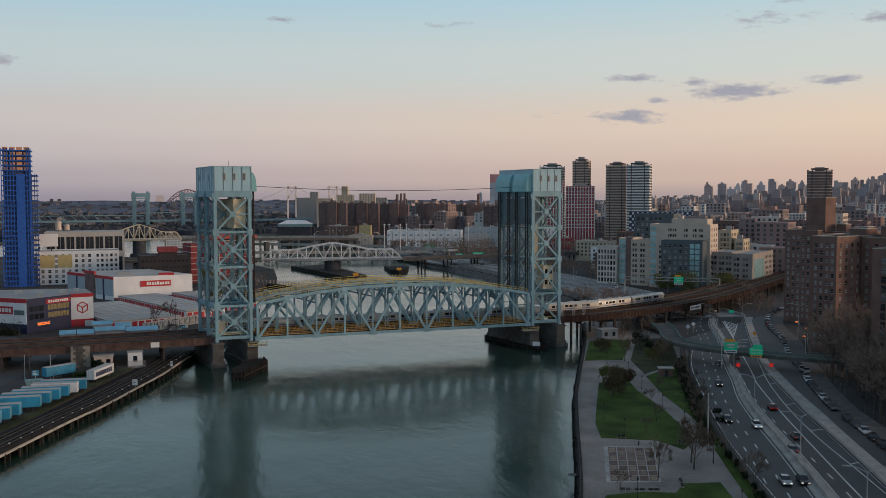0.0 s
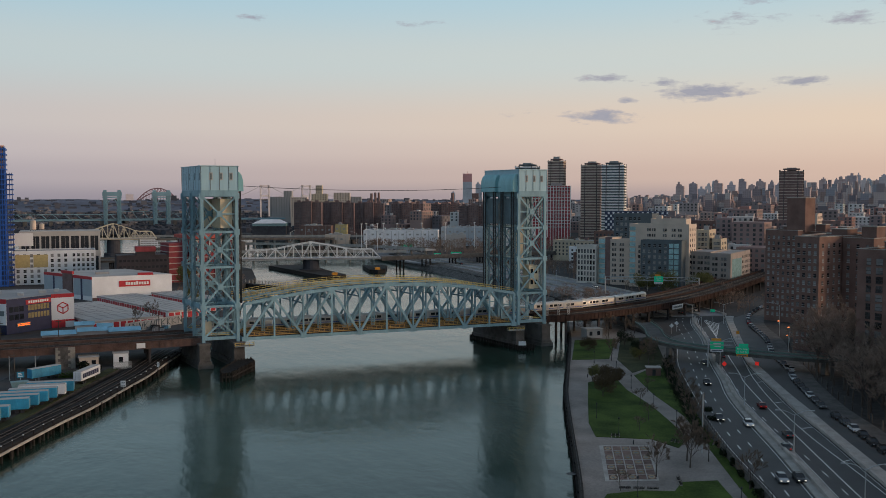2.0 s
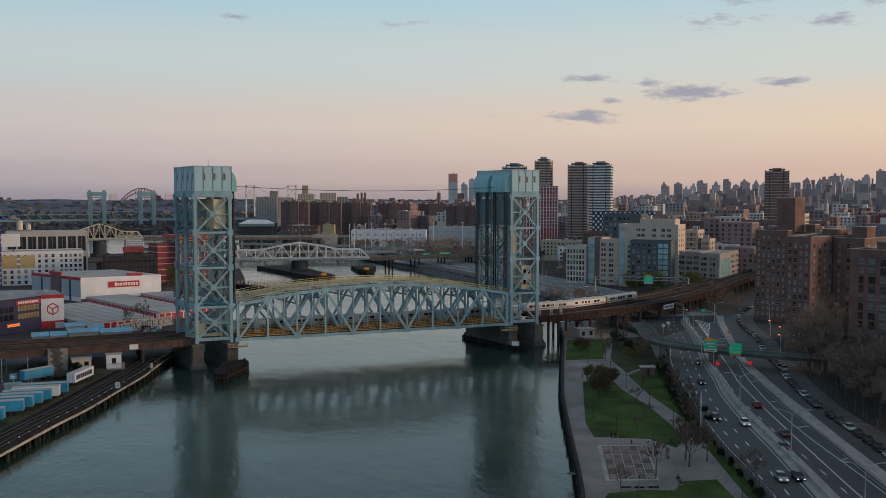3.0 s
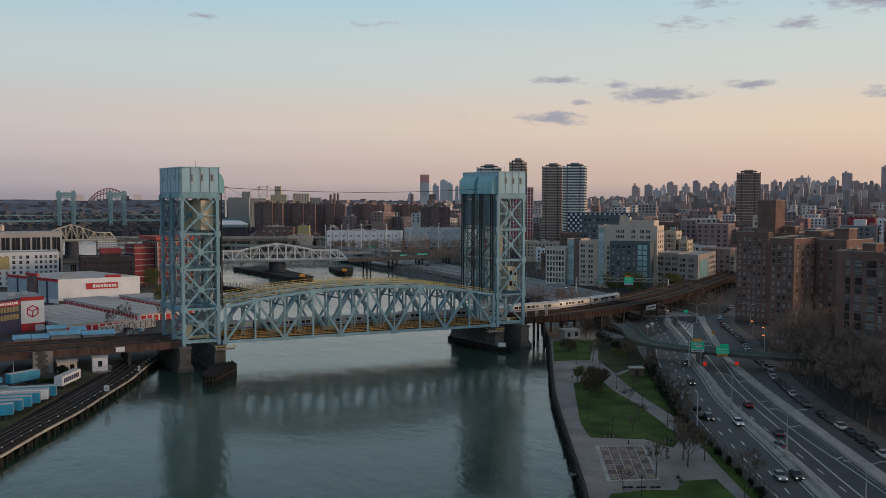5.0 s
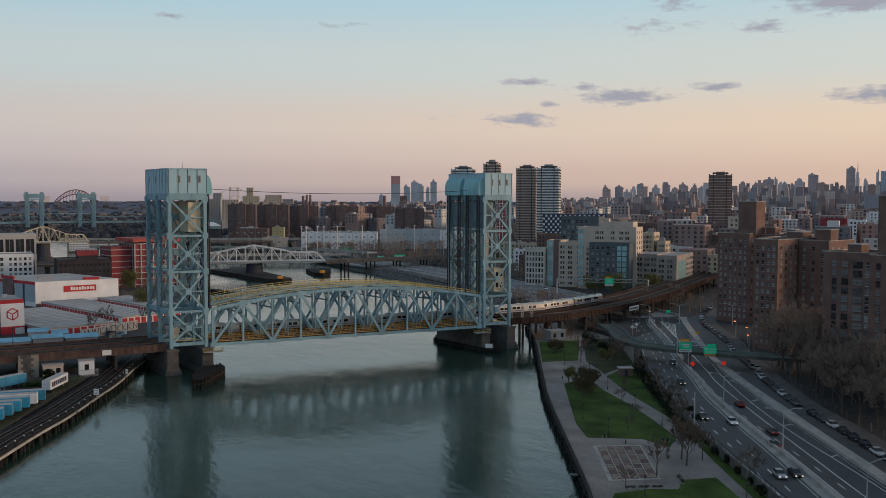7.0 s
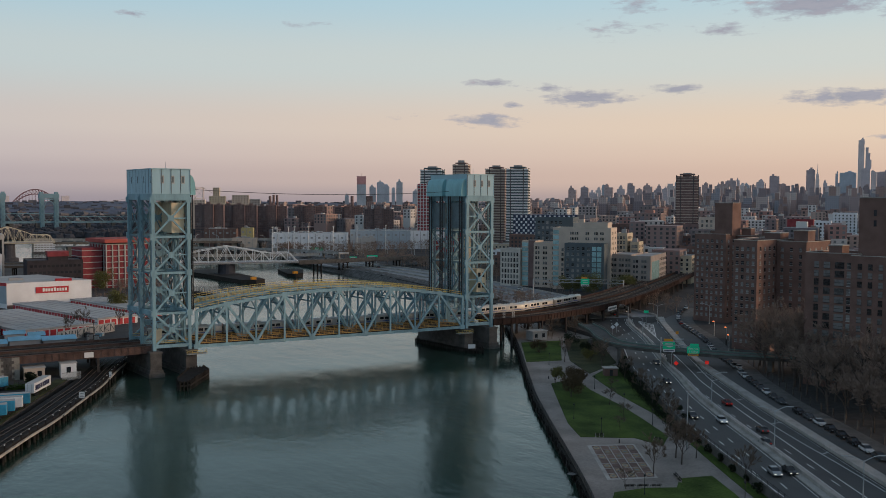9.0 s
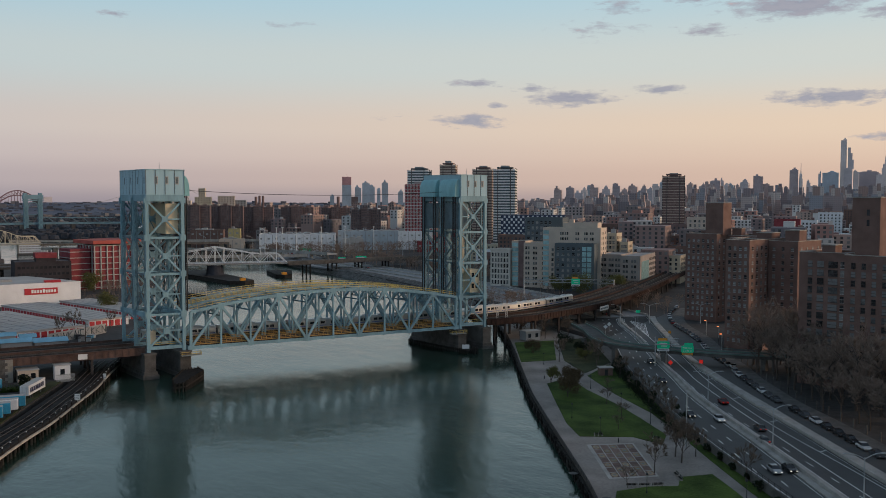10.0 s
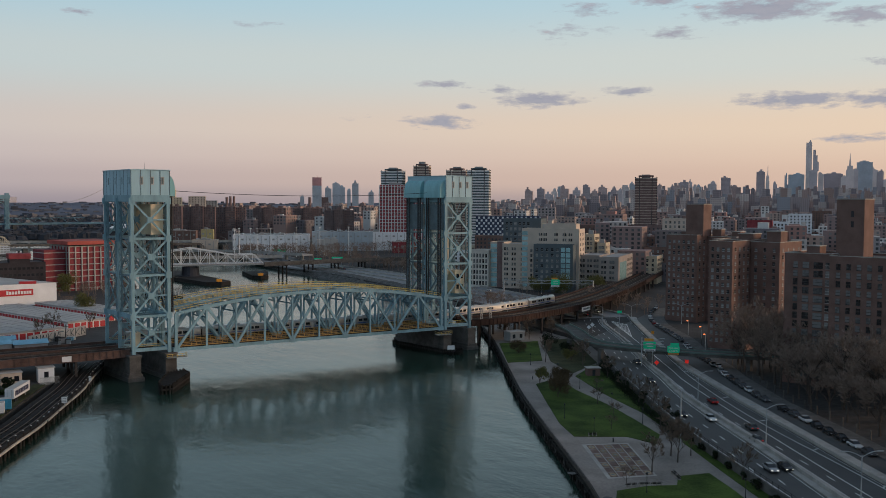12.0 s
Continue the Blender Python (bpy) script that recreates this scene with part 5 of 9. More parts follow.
def trailer(m, body, roof, label, length=12.2, bars=None):
    t = thing("box_trailer", m, label, "trailer", "parked trailers")
    bm = bmesh.new()
    box(bm, 0, -1.25, 1.15, length, 1.25, 3.9)
    bmesh.ops.bevel(bm, geom=[e for e in bm.edges], offset=0.06, segments=1, affect="EDGES")
    b = part("box", bm, body, t)
    bm = bmesh.new()
    box(bm, 0.05, -1.2, 3.9, length - 0.05, 1.2, 3.97)
    part("roof", bm, roof, t)
    for s in range(int(length / 0.8)):
        bm = bmesh.new()
        x = 0.4 + s * 0.8
        box(bm, x - 0.05, -1.29, 1.25, x + 0.05, 1.29, 3.8)
        part("rib", bm, body, b)
    for y in (-0.55, 0.55):
        bm = bmesh.new()
        bar(bm, (-0.04, y - 0.02, 1.3), (-0.04, y - 0.02, 3.75), 0.07)
        part("door_bar", bm, M["galv"], b)
    bm = bmesh.new()
    box(bm, 0.3, -0.5, 0.85, length - 0.3, 0.5, 1.15)
    part("chassis", bm, M["darksteel"], t)
    for x in (1.6, 2.9):
        for y in (-1.0, 1.0):
            bm = bmesh.new()
            tube(bm, (x, y - 0.18, 0.5), (x, y + 0.18, 0.5), 0.5, n=10)
            part("wheel", bm, M["cable"], t)
    for y in (-0.8, 0.8):
        bm = bmesh.new()
        bar(bm, (length - 2.6, y, 0.0), (length - 2.6, y, 1.15), 0.14)
        part("landing_leg", bm, M["galv"], t)
    if bars:
        for k, (u, w) in enumerate(bars):
            bm = bmesh.new()
            box(bm, u, -1.33, 1.9, u + w, -1.25, 3.2)
            part("lettering", bm, M["navy"], b)
    return t


row = smooth([(-74.5, -83), (-68, -69), (-60, -54), (-52.5, -40)], 4)
for k, (p, d) in enumerate(at_len(row, 4.6, 0.5)):
    gap = (k % 7 == 4)
    if gap:
        continue
    trailer(pose(p.x, p.y, 2.64, 0, 0, 171 + (k % 3) * 1.5), M["white"] if k in (9,) else M["container"], M["whiteroof"],
            "white box trailer with a pale roof in the yard" if k in (9,) else "weathered blue box trailer with a pale roof in the yard")
trailer(pose(-52.4, -29.0, 2.64, 0, 0, 64), M["white"], M["whiteroof"], "white box trailer with large dark lettering bars", 13.0, [(1.0 + 1.35 * i, 1.0) for i in range(8)])
trailer(pose(-57.5, -13, 2.64, 0, 0, 215), M["container"], M["whiteroof"], "blue box trailer parked apart beside the abutment", 10.0)


def shed(x0, y0, x1, y1, h, ma, label, name="shed"):
    s = thing(name, Matrix.Identity(4), label, "shed", "trackside sheds")
    bm = bmesh.new()
    box(bm, x0, y0, 2.6, x1, y1, 2.6 + h)
    w = part("wall", bm, ma, s)
    bm = bmesh.new()
    box(bm, x0 - 0.25, y0 - 0.25, 2.6 + h, x1 + 0.25, y1 + 0.25, 2.85 + h)
    part("roof", bm, M["whiteroof"], s)
    n = max(1, int((x1 - x0) / 2.4))
    for i in range(n):
        bm = bmesh.new()
        c = x0 + (x1 - x0) * (i + 0.5) / n
        box(bm, c - 0.65, y0 - 0.05, 2.6 + h * 0.3, c + 0.65, y0 + 0.03, 2.6 + h * 0.75)
        part("window", bm, M["glass"], w)
    return s


shed(-51.5, -1.5, -45.6, 3.5, 3.6, M["tan"], "tan brick hut with dark windows under the viaduct")
shed(-41.0, -2.0, -36.4, 2.0, 4.4, M["white"], "white metal equipment cabin beside the tracks", "equipment_cabin")
shed(134.5, -6.0, 141.5, -1.5, 3.6, M["greyroof"], "grey metal equipment shed under the viaduct", "equipment_cabin")

# yard clutter under and before the viaduct
def yard_pole(x, y, h, label):
    p = thing("yard_pole", pose(x, y, 2.64), label, "pole", "yard poles")
    bm = bmesh.new()
    tube(bm, (0, 0, 0), (0, 0, h), 0.12, 0.09, 7)
    part("post", bm, M["galv"], p)
    bm = bmesh.new()
    tube(bm, (0, 0, 0), (0, 0, 0.35), 0.24, 0.2, 7)
    part("base", bm, M["concrete"], p)
    return p


yard_pole(-71.4, -13.4, 7.4, "thin grey pole standing beside the yard road")
yard_pole(-64.2, -12.0, 6.8, "thin grey pole standing beside the yard road")
sp_ = yard_pole(-68.1, -19.3, 3.4, "grey pole carrying a small blue notice in the yard")
bm = bmesh.new()
box(bm, -1.0, -0.2, 1.7, 1.0, -0.13, 3.4)
pn = part("panel", bm, M["container"], sp_, "blue notice panel")
for k in range(3):
    bm = bmesh.new()
    box(bm, -0.7, -0.22, 2.0 + 0.45 * k, 0.6 - 0.2 * k, -0.2, 2.2 + 0.45 * k)
    part("lettering", bm, M["signwhite"], pn)
kt = thing("yard_skip", pose(-68.0, -28.6, 2.64, 0, 0, 8), "faded grey-green waste skip on the yard", "skip")
bm = bmesh.new()
v = [bm.verts.new(p) for p in ((-1.9, -1.1, 0.2), (1.9, -1.1, 0.2), (1.9, 1.1, 0.2), (-1.9, 1.1, 0.2), (-2.4, -1.25, 2.3), (2.4, -1.25, 2.3), (2.4, 1.25, 2.3), (-2.4, 1.25, 2.3))]
for f in ((3, 2, 1, 0), (4, 5, 6, 7), (0, 1, 5, 4), (1, 2, 6, 5), (2, 3, 7, 6), (3, 0, 4, 7)):
    bm.faces.new([v[i] for i in f])
part("body", bm, M["teal"], kt)
for x in (-1.6, -0.5, 0.6, 1.7):
    bm = bmesh.new()
    bar(bm, (x, -1.16, 0.25), (x, -1.3, 2.25), 0.14)
    part("rib", bm, M["teal"], kt)
bm = bmesh.new()
box(bm, -1.8, -1.0, 0.0, 1.8, 1.0, 0.2)
part("skid", bm, M["darksteel"], kt)
rh = random.Random(31)
for x in (-56.6, -55.0, -53.4, -52.0):
    bm = bmesh.new()
    for k in range(420):
        c = Vector((x + rh.gauss(0, 0.6), -15.2 + rh.gauss(0, 0.5), 2.7 + abs(rh.gauss(0, 0.75))))
        d = Vector((rh.uniform(-1, 1), rh.uniform(-1, 1), rh.uniform(-0.4, 1))).normalized() * 0.2
        e = d.cross(Vector((0, 0, 1))).normalized() * 0.12
        bm.faces.new([bm.verts.new(c - d), bm.verts.new(c + e), bm.verts.new(c + d), bm.verts.new(c - e)])
    solid("shrub", bm, M["grass"], "dense green shrub beside the stone viaduct pier", "shrub", "yard shrubs")
fn = thing("palisade_fence", Matrix.Identity(4), "grey steel palisade fence before the equipment cabin", "fence")
for z in (3.2, 4.8):
    bm = bmesh.new()
    bar(bm, (-41.2, -6.6, z), (-35.8, -6.4, z), 0.06, 0.1)
    part("rail", bm, M["galv"], fn)
for k in range(19):
    bm = bmesh.new()
    x = -41.2 + 0.3 * k
    box(bm, x - 0.05, -6.66 + 0.011 * k, 2.6, x + 0.05, -6.6 + 0.011 * k, 5.1)
    part("pale", bm, M["galv"], fn)

# hanging plate on the girder
bm = bmesh.new()
box(bm, -33.6, 0.9, 7.9, -30.8, 1.05, 9.6)
solid("girder_plate", bm, M["signwhite"], "blank white plate fixed to the viaduct girder", "sign")

# long teal roofs and the painted wall behind the tracks
for i, (x0, y0, x1, y1, h, key) in enumerate(((-64, 64, -52, 72, 2.6, ""), (-51, 64.5, -40.5, 71, 3.3, ""), (-39.5, 64, -28, 72, 2.8, ""), (-52, 74, -45, 79, 4.6, ""), (-43.5, 73.5, -38, 79, 3.6, ""))):
    s = thing("yard_shed", pose(0, 0, 0), "long low shed with a bright blue roof behind the tracks", "shed", "blue-roofed sheds")
    bm = bmesh.new()
    box(bm, x0, y0, 2.6, x1, y1, 2.6 + h)
    part("wall", bm, M["grey"], s)
    bm = bmesh.new()
    v = [bm.verts.new(p) for p in ((x0 - 0.4, y0 - 0.4, 2.6 + h), (x1 + 0.4, y0 - 0.4, 2.6 + h), (x1 + 0.4, y1 + 0.4, 2.6 + h), (x0 - 0.4, y1 + 0.4, 2.6 + h), (x0 - 0.4, (y0 + y1) / 2, 3.8 + h), (x1 + 0.4, (y0 + y1) / 2, 3.8 + h))]
    for f in ((0, 1, 5, 4), (2, 3, 4, 5), (0, 4, 3), (1, 2, 5), (3, 2, 1, 0)):
        bm.faces.new([v[i] for i in f])
    part("roof", bm, M["blueroof"], s, "bright blue sheet roof")
gw = thing("painted_wall", Matrix.Identity(4), "long low wall painted in large pale and dark shapes", "wall")
a, b = Vector((-33, 77, 0)), Vector((-8, 99, 0))
bm = bmesh.new()
bar(bm, (a.x, a.y, 4.6), (b.x, b.y, 4.6), 0.3, 4.0)
part("wall", bm, M["whiteroof"], gw)
rg = random.Random(9)
dirv = (b - a).normalized()
nrm = Vector((dirv.y, -dirv.x, 0))
pos = 0.8
while pos < 31.5:
    wide = rg.uniform(2.0, 3.0)
    strokes = rg.choice((((0, 0, 0.25, 1), (0.25, 1, 0.6, 0), (0.6, 0, 1, 1)), ((0, 0, 0, 1), (0, 1, 1, 0.05), (1, 0, 1, 1)), ((0.1, 0, 0.5, 1), (0.5, 1, 0.9, 0), (0.2, 0.4, 0.8, 0.4)), ((0, 0, 0, 1), (0, 0.5, 0.9, 1), (0, 0.5, 0.9, 0)), ((0, 1, 1, 0.9), (0, 0.1, 0, 1), (0, 0.1, 1, 0))))
    for ma, fat, out in ((M["seam"], 0.42, 0.19),):
        for u0, v0, u1, v1 in strokes:
            p0, p1 = a + dirv * (pos + u0 * wide) + nrm * out, a + dirv * (pos + u1 * wide) + nrm * out
            bm = bmesh.new()
            bar(bm, (p0.x, p0.y, 3.2 + 2.9 * v0), (p1.x, p1.y, 3.2 + 2.9 * v1), fat, 0.05, up=dirv)
            part("painted_shape", bm, ma, gw)
            out += 0.004
    pos += wide + 0.75


# ---- the train ----
def train_car(m, lead=False):
    c = thing("train_car", m, "silver stainless-steel commuter railcar with a dark window band", "railcar", "commuter train")
    Lc = 25.4
    bm = bmesh.new()
    prof = [(-1.5, 1.05), (-1.55, 2.2), (-1.5, 3.5), (-1.2, 4.0), (-0.6, 4.2), (0.6, 4.2), (1.2, 4.0), (1.5, 3.5), (1.55, 2.2), (1.5, 1.05)]
    v = [[bm.verts.new((x, y, z)) for y, z in prof] for x in (0, Lc)]
    n = len(prof)
    for i in range(n):
        j = (i + 1) % n
        bm.faces.new((v[0][i], v[0][j], v[1][j], v[1][i]))
    bm.faces.new(v[0])
    bm.faces.new(v[1][::-1])
    body = part("body", bm, M["stainless"], c)
    for side in (-1, 1):
        for k in range(9):
            x = 3.2 + k * 2.1
            if k in (2, 6):
                bm = bmesh.new()
                box(bm, x - 0.7, side * 1.57 - 0.03, 1.3, x + 0.7, side * 1.57 + 0.03, 3.5)
                part("door", bm, M["galv"], body)
                continue
            bm = bmesh.new()
            box(bm, x - 0.8, side * 1.56 - 0.03, 2.3, x + 0.8, side * 1.56 + 0.03, 3.2)
            part("window", bm, M["glass"], body)
        bm = bmesh.new()
        box(bm, 0.2, side * 1.57 - 0.02, 1.55, Lc - 0.2, side * 1.57 + 0.02, 1.75)
        part("stripe", bm, M["blue"], body)
    for x in (3.5, Lc - 3.5):
        bm = bmesh.new()
        box(bm, x - 1.6, -1.1, 0.25, x + 1.6, 1.1, 0.95)
        part("bogie", bm, M["darksteel"], c)
    for x in (6, 12.5, 19):
        bm = bmesh.new()
        box(bm, x - 1.3, -0.8, 4.15, x + 1.3, 0.8, 4.45)
        part("roof_unit", bm, M["galv"], c)
    bm = bmesh.new()
    box(bm, -0.05, -0.5, 1.2, 0.0, 0.5, 3.2)
    box(bm, Lc, -0.5, 1.2, Lc + 0.05, 0.5, 3.2)
    part("end_door", bm, M["darksteel"], c)
    return c


# one track: along the bridge, then onto the curving viaduct
TRK = [Vector((x, 15.0, 0)) for x in (-120, -90, -60, -30, 0, 30, 60, 90)] + offset(VIA_R, -15.3)[2:]
TRK = smooth([(p.x, p.y) for p in TRK[::2]], 8)
first = None
d0 = [0.0]
for a, b in zip(TRK, TRK[1:]):
    d0.append(d0[-1] + (b - a).length)


def on_track(s):
    i = max(0, min(len(d0) - 2, sum(1 for q in d0 if q <= s) - 1))
    return TRK[i].lerp(TRK[i + 1], (s - d0[i]) / (d0[i + 1] - d0[i]))


for k in range(8):
    p, q = on_track(109 + k * 26.2), on_track(109 + k * 26.2 + 25.4)
    m = pose(p.x, p.y, 10.9 if p.x > 112 else 10.15, 0, 0, math.degrees(math.atan2((q - p).y, (q - p).x)))
    if first is None:
        first = train_car(m)
    else:
        copy_thing(first, m)

# wooden utility poles in the yards
for x, y, h in ((-70, -14, 8.5), (-78, 58, 9.5), (-58, 60, 9.0), (-20, 74, 8.0)):
    up = thing("utility_pole", pose(x, y, 2.6), "weathered wooden utility pole with a cross-arm in the yard", "utility pole", "utility poles")
    bm = bmesh.new()
    tube(bm, (0, 0, 0), (0, 0, h), 0.16, 0.11, 7)
    part("post", bm, M["bark"], up)
    bm = bmesh.new()
    box(bm, -1.1, -0.07, h - 0.9, 1.1, 0.07, h - 0.72)
    part("cross_arm", bm, M["bark"], up)
# pallets, crates and scrap on the ground between the tracks and the sheds
rk = random.Random(14)
for k in range(34):
    x = rk.uniform(-60, -14)
    y = 60 + (x + 60) * 0.45 + rk.uniform(-3, 9)
    w, d, h = rk.uniform(0.8, 3.6), rk.uniform(0.8, 2.2), rk.uniform(0.5, 2.0)
    cr_ = thing("crate", pose(x, y, 2.6, 0, 0, rk.uniform(0, 180)), "weathered stacked crate among scrap behind the tracks", "crate", "yard crates")
    bm = bmesh.new()
    box(bm, -w / 2, -d / 2, 0, w / 2, d / 2, h)
    bmesh.ops.bevel(bm, geom=bm.edges[:], offset=0.05, segments=1, affect="EDGES")
    part("body", bm, M[rk.choice(("whiteroof", "grey", "blueroof", "blueroof", "darksteel", "galv"))], cr_)
    bm = bmesh.new()
    box(bm, -w / 2 - 0.05, -d / 2 - 0.05, h, w / 2 + 0.05, d / 2 + 0.05, h + 0.12)
    part("lid", bm, M[rk.choice(("whiteroof", "darksteel", "bark"))], cr_)

# ---- riverside park ----
def lawn(pts, label):
    bm = bmesh.new()
    prism(bm, pts, 2.1, 2.32)
    solid("lawn", bm, M["grass"], label, "lawn", kind="structure")


lawn([(91, -80), (78.5, -101), (65, -124), (59.5, -136.5), (70.3, -143.4), (71.5, -152), (78.5, -146), (84.5, -130.5), (90.2, -114.6), (96.0, -93), (103, -76)], "spring lawn of patchy green grass beside the promenade")
lawn([(110, -76), (99.5, -101.5), (95.5, -114), (91.5, -126.5), (79, -153.5), (86.5, -146.5), (96, -129.5), (106, -111.5), (117, -92), (126, -76), (129, -63)], "narrow grass strip with shrubs along the drive")
lawn([(35.5, -178), (39.2, -174.1), (46.6, -174.9), (52.1, -177.5), (56.8, -173.2), (64.0, -175.0), (59.1, -186.2), (50, -204), (26, -204)], "trimmed lawn beside the paved plaza")
bm = bmesh.new()
prism(bm, [(152, -9), (163, -10), (133, -60), (112, -72), (121, -49), (146, -12)], 2.1, 2.3)
solid("planting_bed", bm, M["scrub"], "dark scrubby bed with shrubs beside the ramp", "planting bed", kind="structure")
lawn([(129, -6), (146, -9), (119, -47), (106, -44)], "small lawn beside the bridge pier")
bm = bmesh.new()
ribbon(bm, lane([(82, -152), (71.6, -173), (61, -195), (46, -226)], 20), lane([(78, -154), (67.6, -175), (57, -197), (42, -228)], 20), 2.1, 2.34)
solid("planting_bed", bm, M["grass"], "grassy planting bed with low shrubs under the drive fence", "planting bed", kind="structure")

# mosaic plaza: pale border, paving panels with worn circles
A, B_, C_, D_ = (Vector((*p, 0)) for p in ((56.3, -143.2), (66.6, -147.6), (53.4, -170.6), (43.2, -167.0)))
bm = bmesh.new()
prism(bm, [(p.x, p.y) for p in (A, B_, C_, D_)], 2.15, 2.215)
pz = solid("plaza", bm, M["concrete"], "paved plaza with a grid of coloured panels and pale border", "plaza", kind="structure")
pan_a = mat("plaza_red", (0.155, 0.105, 0.09), 0.9, 0.0, 0.35, 0.8, 5.0, rand=0.35)
pan_b = mat("plaza_tan", (0.26, 0.20, 0.135), 0.9, 0.0, 0.3, 0.8, 5.0, rand=0.35)
NU, NV = 5, 7
for i in range(NU):
    for j in range(NV):
        def at(u, v):
            return (A.lerp(B_, u)).lerp(D_.lerp(C_, u), v)
        u0, u1 = 0.07 + 0.9 * (i + 0.06) / NU, 0.07 + 0.9 * (i + 0.94) / NU
        v0, v1 = 0.03 + 0.94 * (j + 0.05) / NV, 0.03 + 0.94 * (j + 0.95) / NV
        bm = bmesh.new()
        prism(bm, [(p.x, p.y) for p in (at(u0, v0), at(u1, v0), at(u1, v1), at(u0, v1))], 2.2, 2.232)
        pn = part("panel", bm, pan_a, pz)
        if (i + j) % 2 == 0:
            bm = bmesh.new()
            c = at((u0 + u1) / 2, (v0 + v1) / 2)
            du, dv = (at(u1, v0) - at(u0, v0)) * 0.42, (at(u0, v1) - at(u0, v0)) * 0.42
            prism(bm, [(c + du * math.cos(a) + dv * math.sin(a))[:2] for a in [k * math.pi / 6 for k in range(12)]], 2.23, 2.238)
            disc = part("disc", bm, pan_b, pn)
            bm = bmesh.new()
            prism(bm, [(c + du * 0.55 * math.cos(a) + dv * 0.3 * math.sin(a))[:2] for a in [k * math.pi / 6 for k in range(12)]], 2.238, 2.244)
            part("inlay", bm, M["seam"], disc)

# seawall coping, timber wales and railing
sw = thing("seawall", Matrix.Identity(4), "dark stone seawall with timber wales and a low rail", "seawall")
swl = smooth(SEAWALL[:-2], 6)
for o, za, zb, key in ((0.9, -0.8, 0.4, "timber"), (0.6, 0.4, 1.3, "stone"), (0.75, 1.3, 2.0, "timber")):
    bm = bmesh.new()
    ribbon(bm, offset(swl, -o), offset(swl, 0.2), za, zb)
    part("wale", bm, M[key], sw)
bm = bmesh.new()
ribbon(bm, offset(swl, -0.35), offset(swl, 0.5), 2.2, 2.5)
part("coping", bm, M["timber"], sw)
for h in (2.95, 3.35):
    bm = bmesh.new()
    sweep(bm, [(a.x, a.y, h) for a in swl], 0.05, 0.07)
    part("rail", bm, M["cable"], sw)
bm = bmesh.new()
bar(bm, (0, 0, 2.4), (0, 0, 3.4), 0.08)
me = mesh_of("baluster", bm, M["cable"])
rj = random.Random(61)
jag = bmesh.new()
for p, d in at_len(swl, 0.55):
    n = Vector((-d.y, d.x, 0))
    c = p + n * rj.uniform(0.2, 1.0)
    h = rj.uniform(0.3, 2.5)
    bar(jag, (c.x, c.y, -0.6), (c.x + rj.uniform(-0.12, 0.12), c.y, h), rj.uniform(0.2, 0.5), rj.uniform(0.2, 0.5), up=d)
tagged(part("broken_timber", jag, M["timber"], sw, "broken black timbers along the foot"), kind="stuff")
for p, d in at_len(swl, 3.0):
    share("baluster", me, sw, Matrix.Translation((p.x, p.y, 0)))

# fence along the drive
fn = thing("chain_fence", Matrix.Identity(4), "dark metal fence on a low kerb beside the drive", "fence")
fl = offset(EDGE, 0.35)
bm = bmesh.new()
ribbon(bm, offset(fl, 0.15), offset(fl, -0.15), 2.2, 4.25)
part("kerb_wall", bm, M["stone"], fn)
for h in (5.3, 4.8):
    bm = bmesh.new()
    sweep(bm, [(a.x, a.y, h) for a in fl], 0.06, 0.08)
    part("rail", bm, M["cable"], fn)
bm = bmesh.new()
bar(bm, (0, 0, 4.2), (0, 0, 5.4), 0.09)
me = mesh_of("post", bm, M["cable"])
for p, d in at_len(fl, 2.6)[:200]:
    share("post", me, fn, Matrix.Translation((p.x, p.y, 0)))


# ---- lamps, benches, signs ----
def park_lamp():
    l = thing("park_lamp", Matrix.Identity(4), "black post lamp with a small lantern on the promenade", "lamp post", "park lamps")
    bm = bmesh.new()
    tube(bm, (0, 0, 0), (0, 0, 0.7), 0.16, 0.1, 8)
    tube(bm, (0, 0, 0.7), (0, 0, 3.6), 0.07, 0.05, 8)
    part("post", bm, M["cable"], l)
    bm = bmesh.new()
    tube(bm, (0, 0, 3.6), (0, 0, 3.95), 0.10, 0.24, 8)
    tube(bm, (0, 0, 3.95), (0, 0, 4.2), 0.26, 0.04, 8)
    part("lantern", bm, M["cable"], l)
    return l


l0 = park_lamp()
spots = [(43.4, -178.0), (69.1, -121.0), (65.7, -136.6), (89.0, -117.0), (83.1, -135.2), (98.0, -92.6), (57.0, -190.5), (106, -72), (110, -52)]
l0.matrix_world = pose(*spots[0], 2.2)
for s in spots[1:]:
    copy_thing(l0, pose(*s, 2.2))


def bench():
    b = thing("park_bench", Matrix.Identity(4), "dark slatted park bench at the plaza's edge", "bench", "park benches")
    for y, z, ry in ((0.0, 0.45, 0), (0.16, 0.45, 0), (0.32, 0.45, 0)):
        bm = bmesh.new()
        box(bm, -1.1, y - 0.06, z - 0.03, 1.1, y + 0.06, z + 0.03)
        part("seat_slat", bm, M["timber"], b)
    for z in (0.62, 0.8):
        bm = bmesh.new()
        box(bm, -1.1, -0.14, z - 0.06, 1.1, -0.09, z + 0.06)
        part("back_slat", bm, M["timber"], b)
    for x in (-0.95, 0, 0.95):
        bm = bmesh.new()
        box(bm, x - 0.05, -0.14, 0, x + 0.05, 0.38, 0.42)
        box(bm, x - 0.05, -0.14, 0.42, x + 0.05, -0.06, 0.86)
        part("leg", bm, M["concrete"], b)
    return b


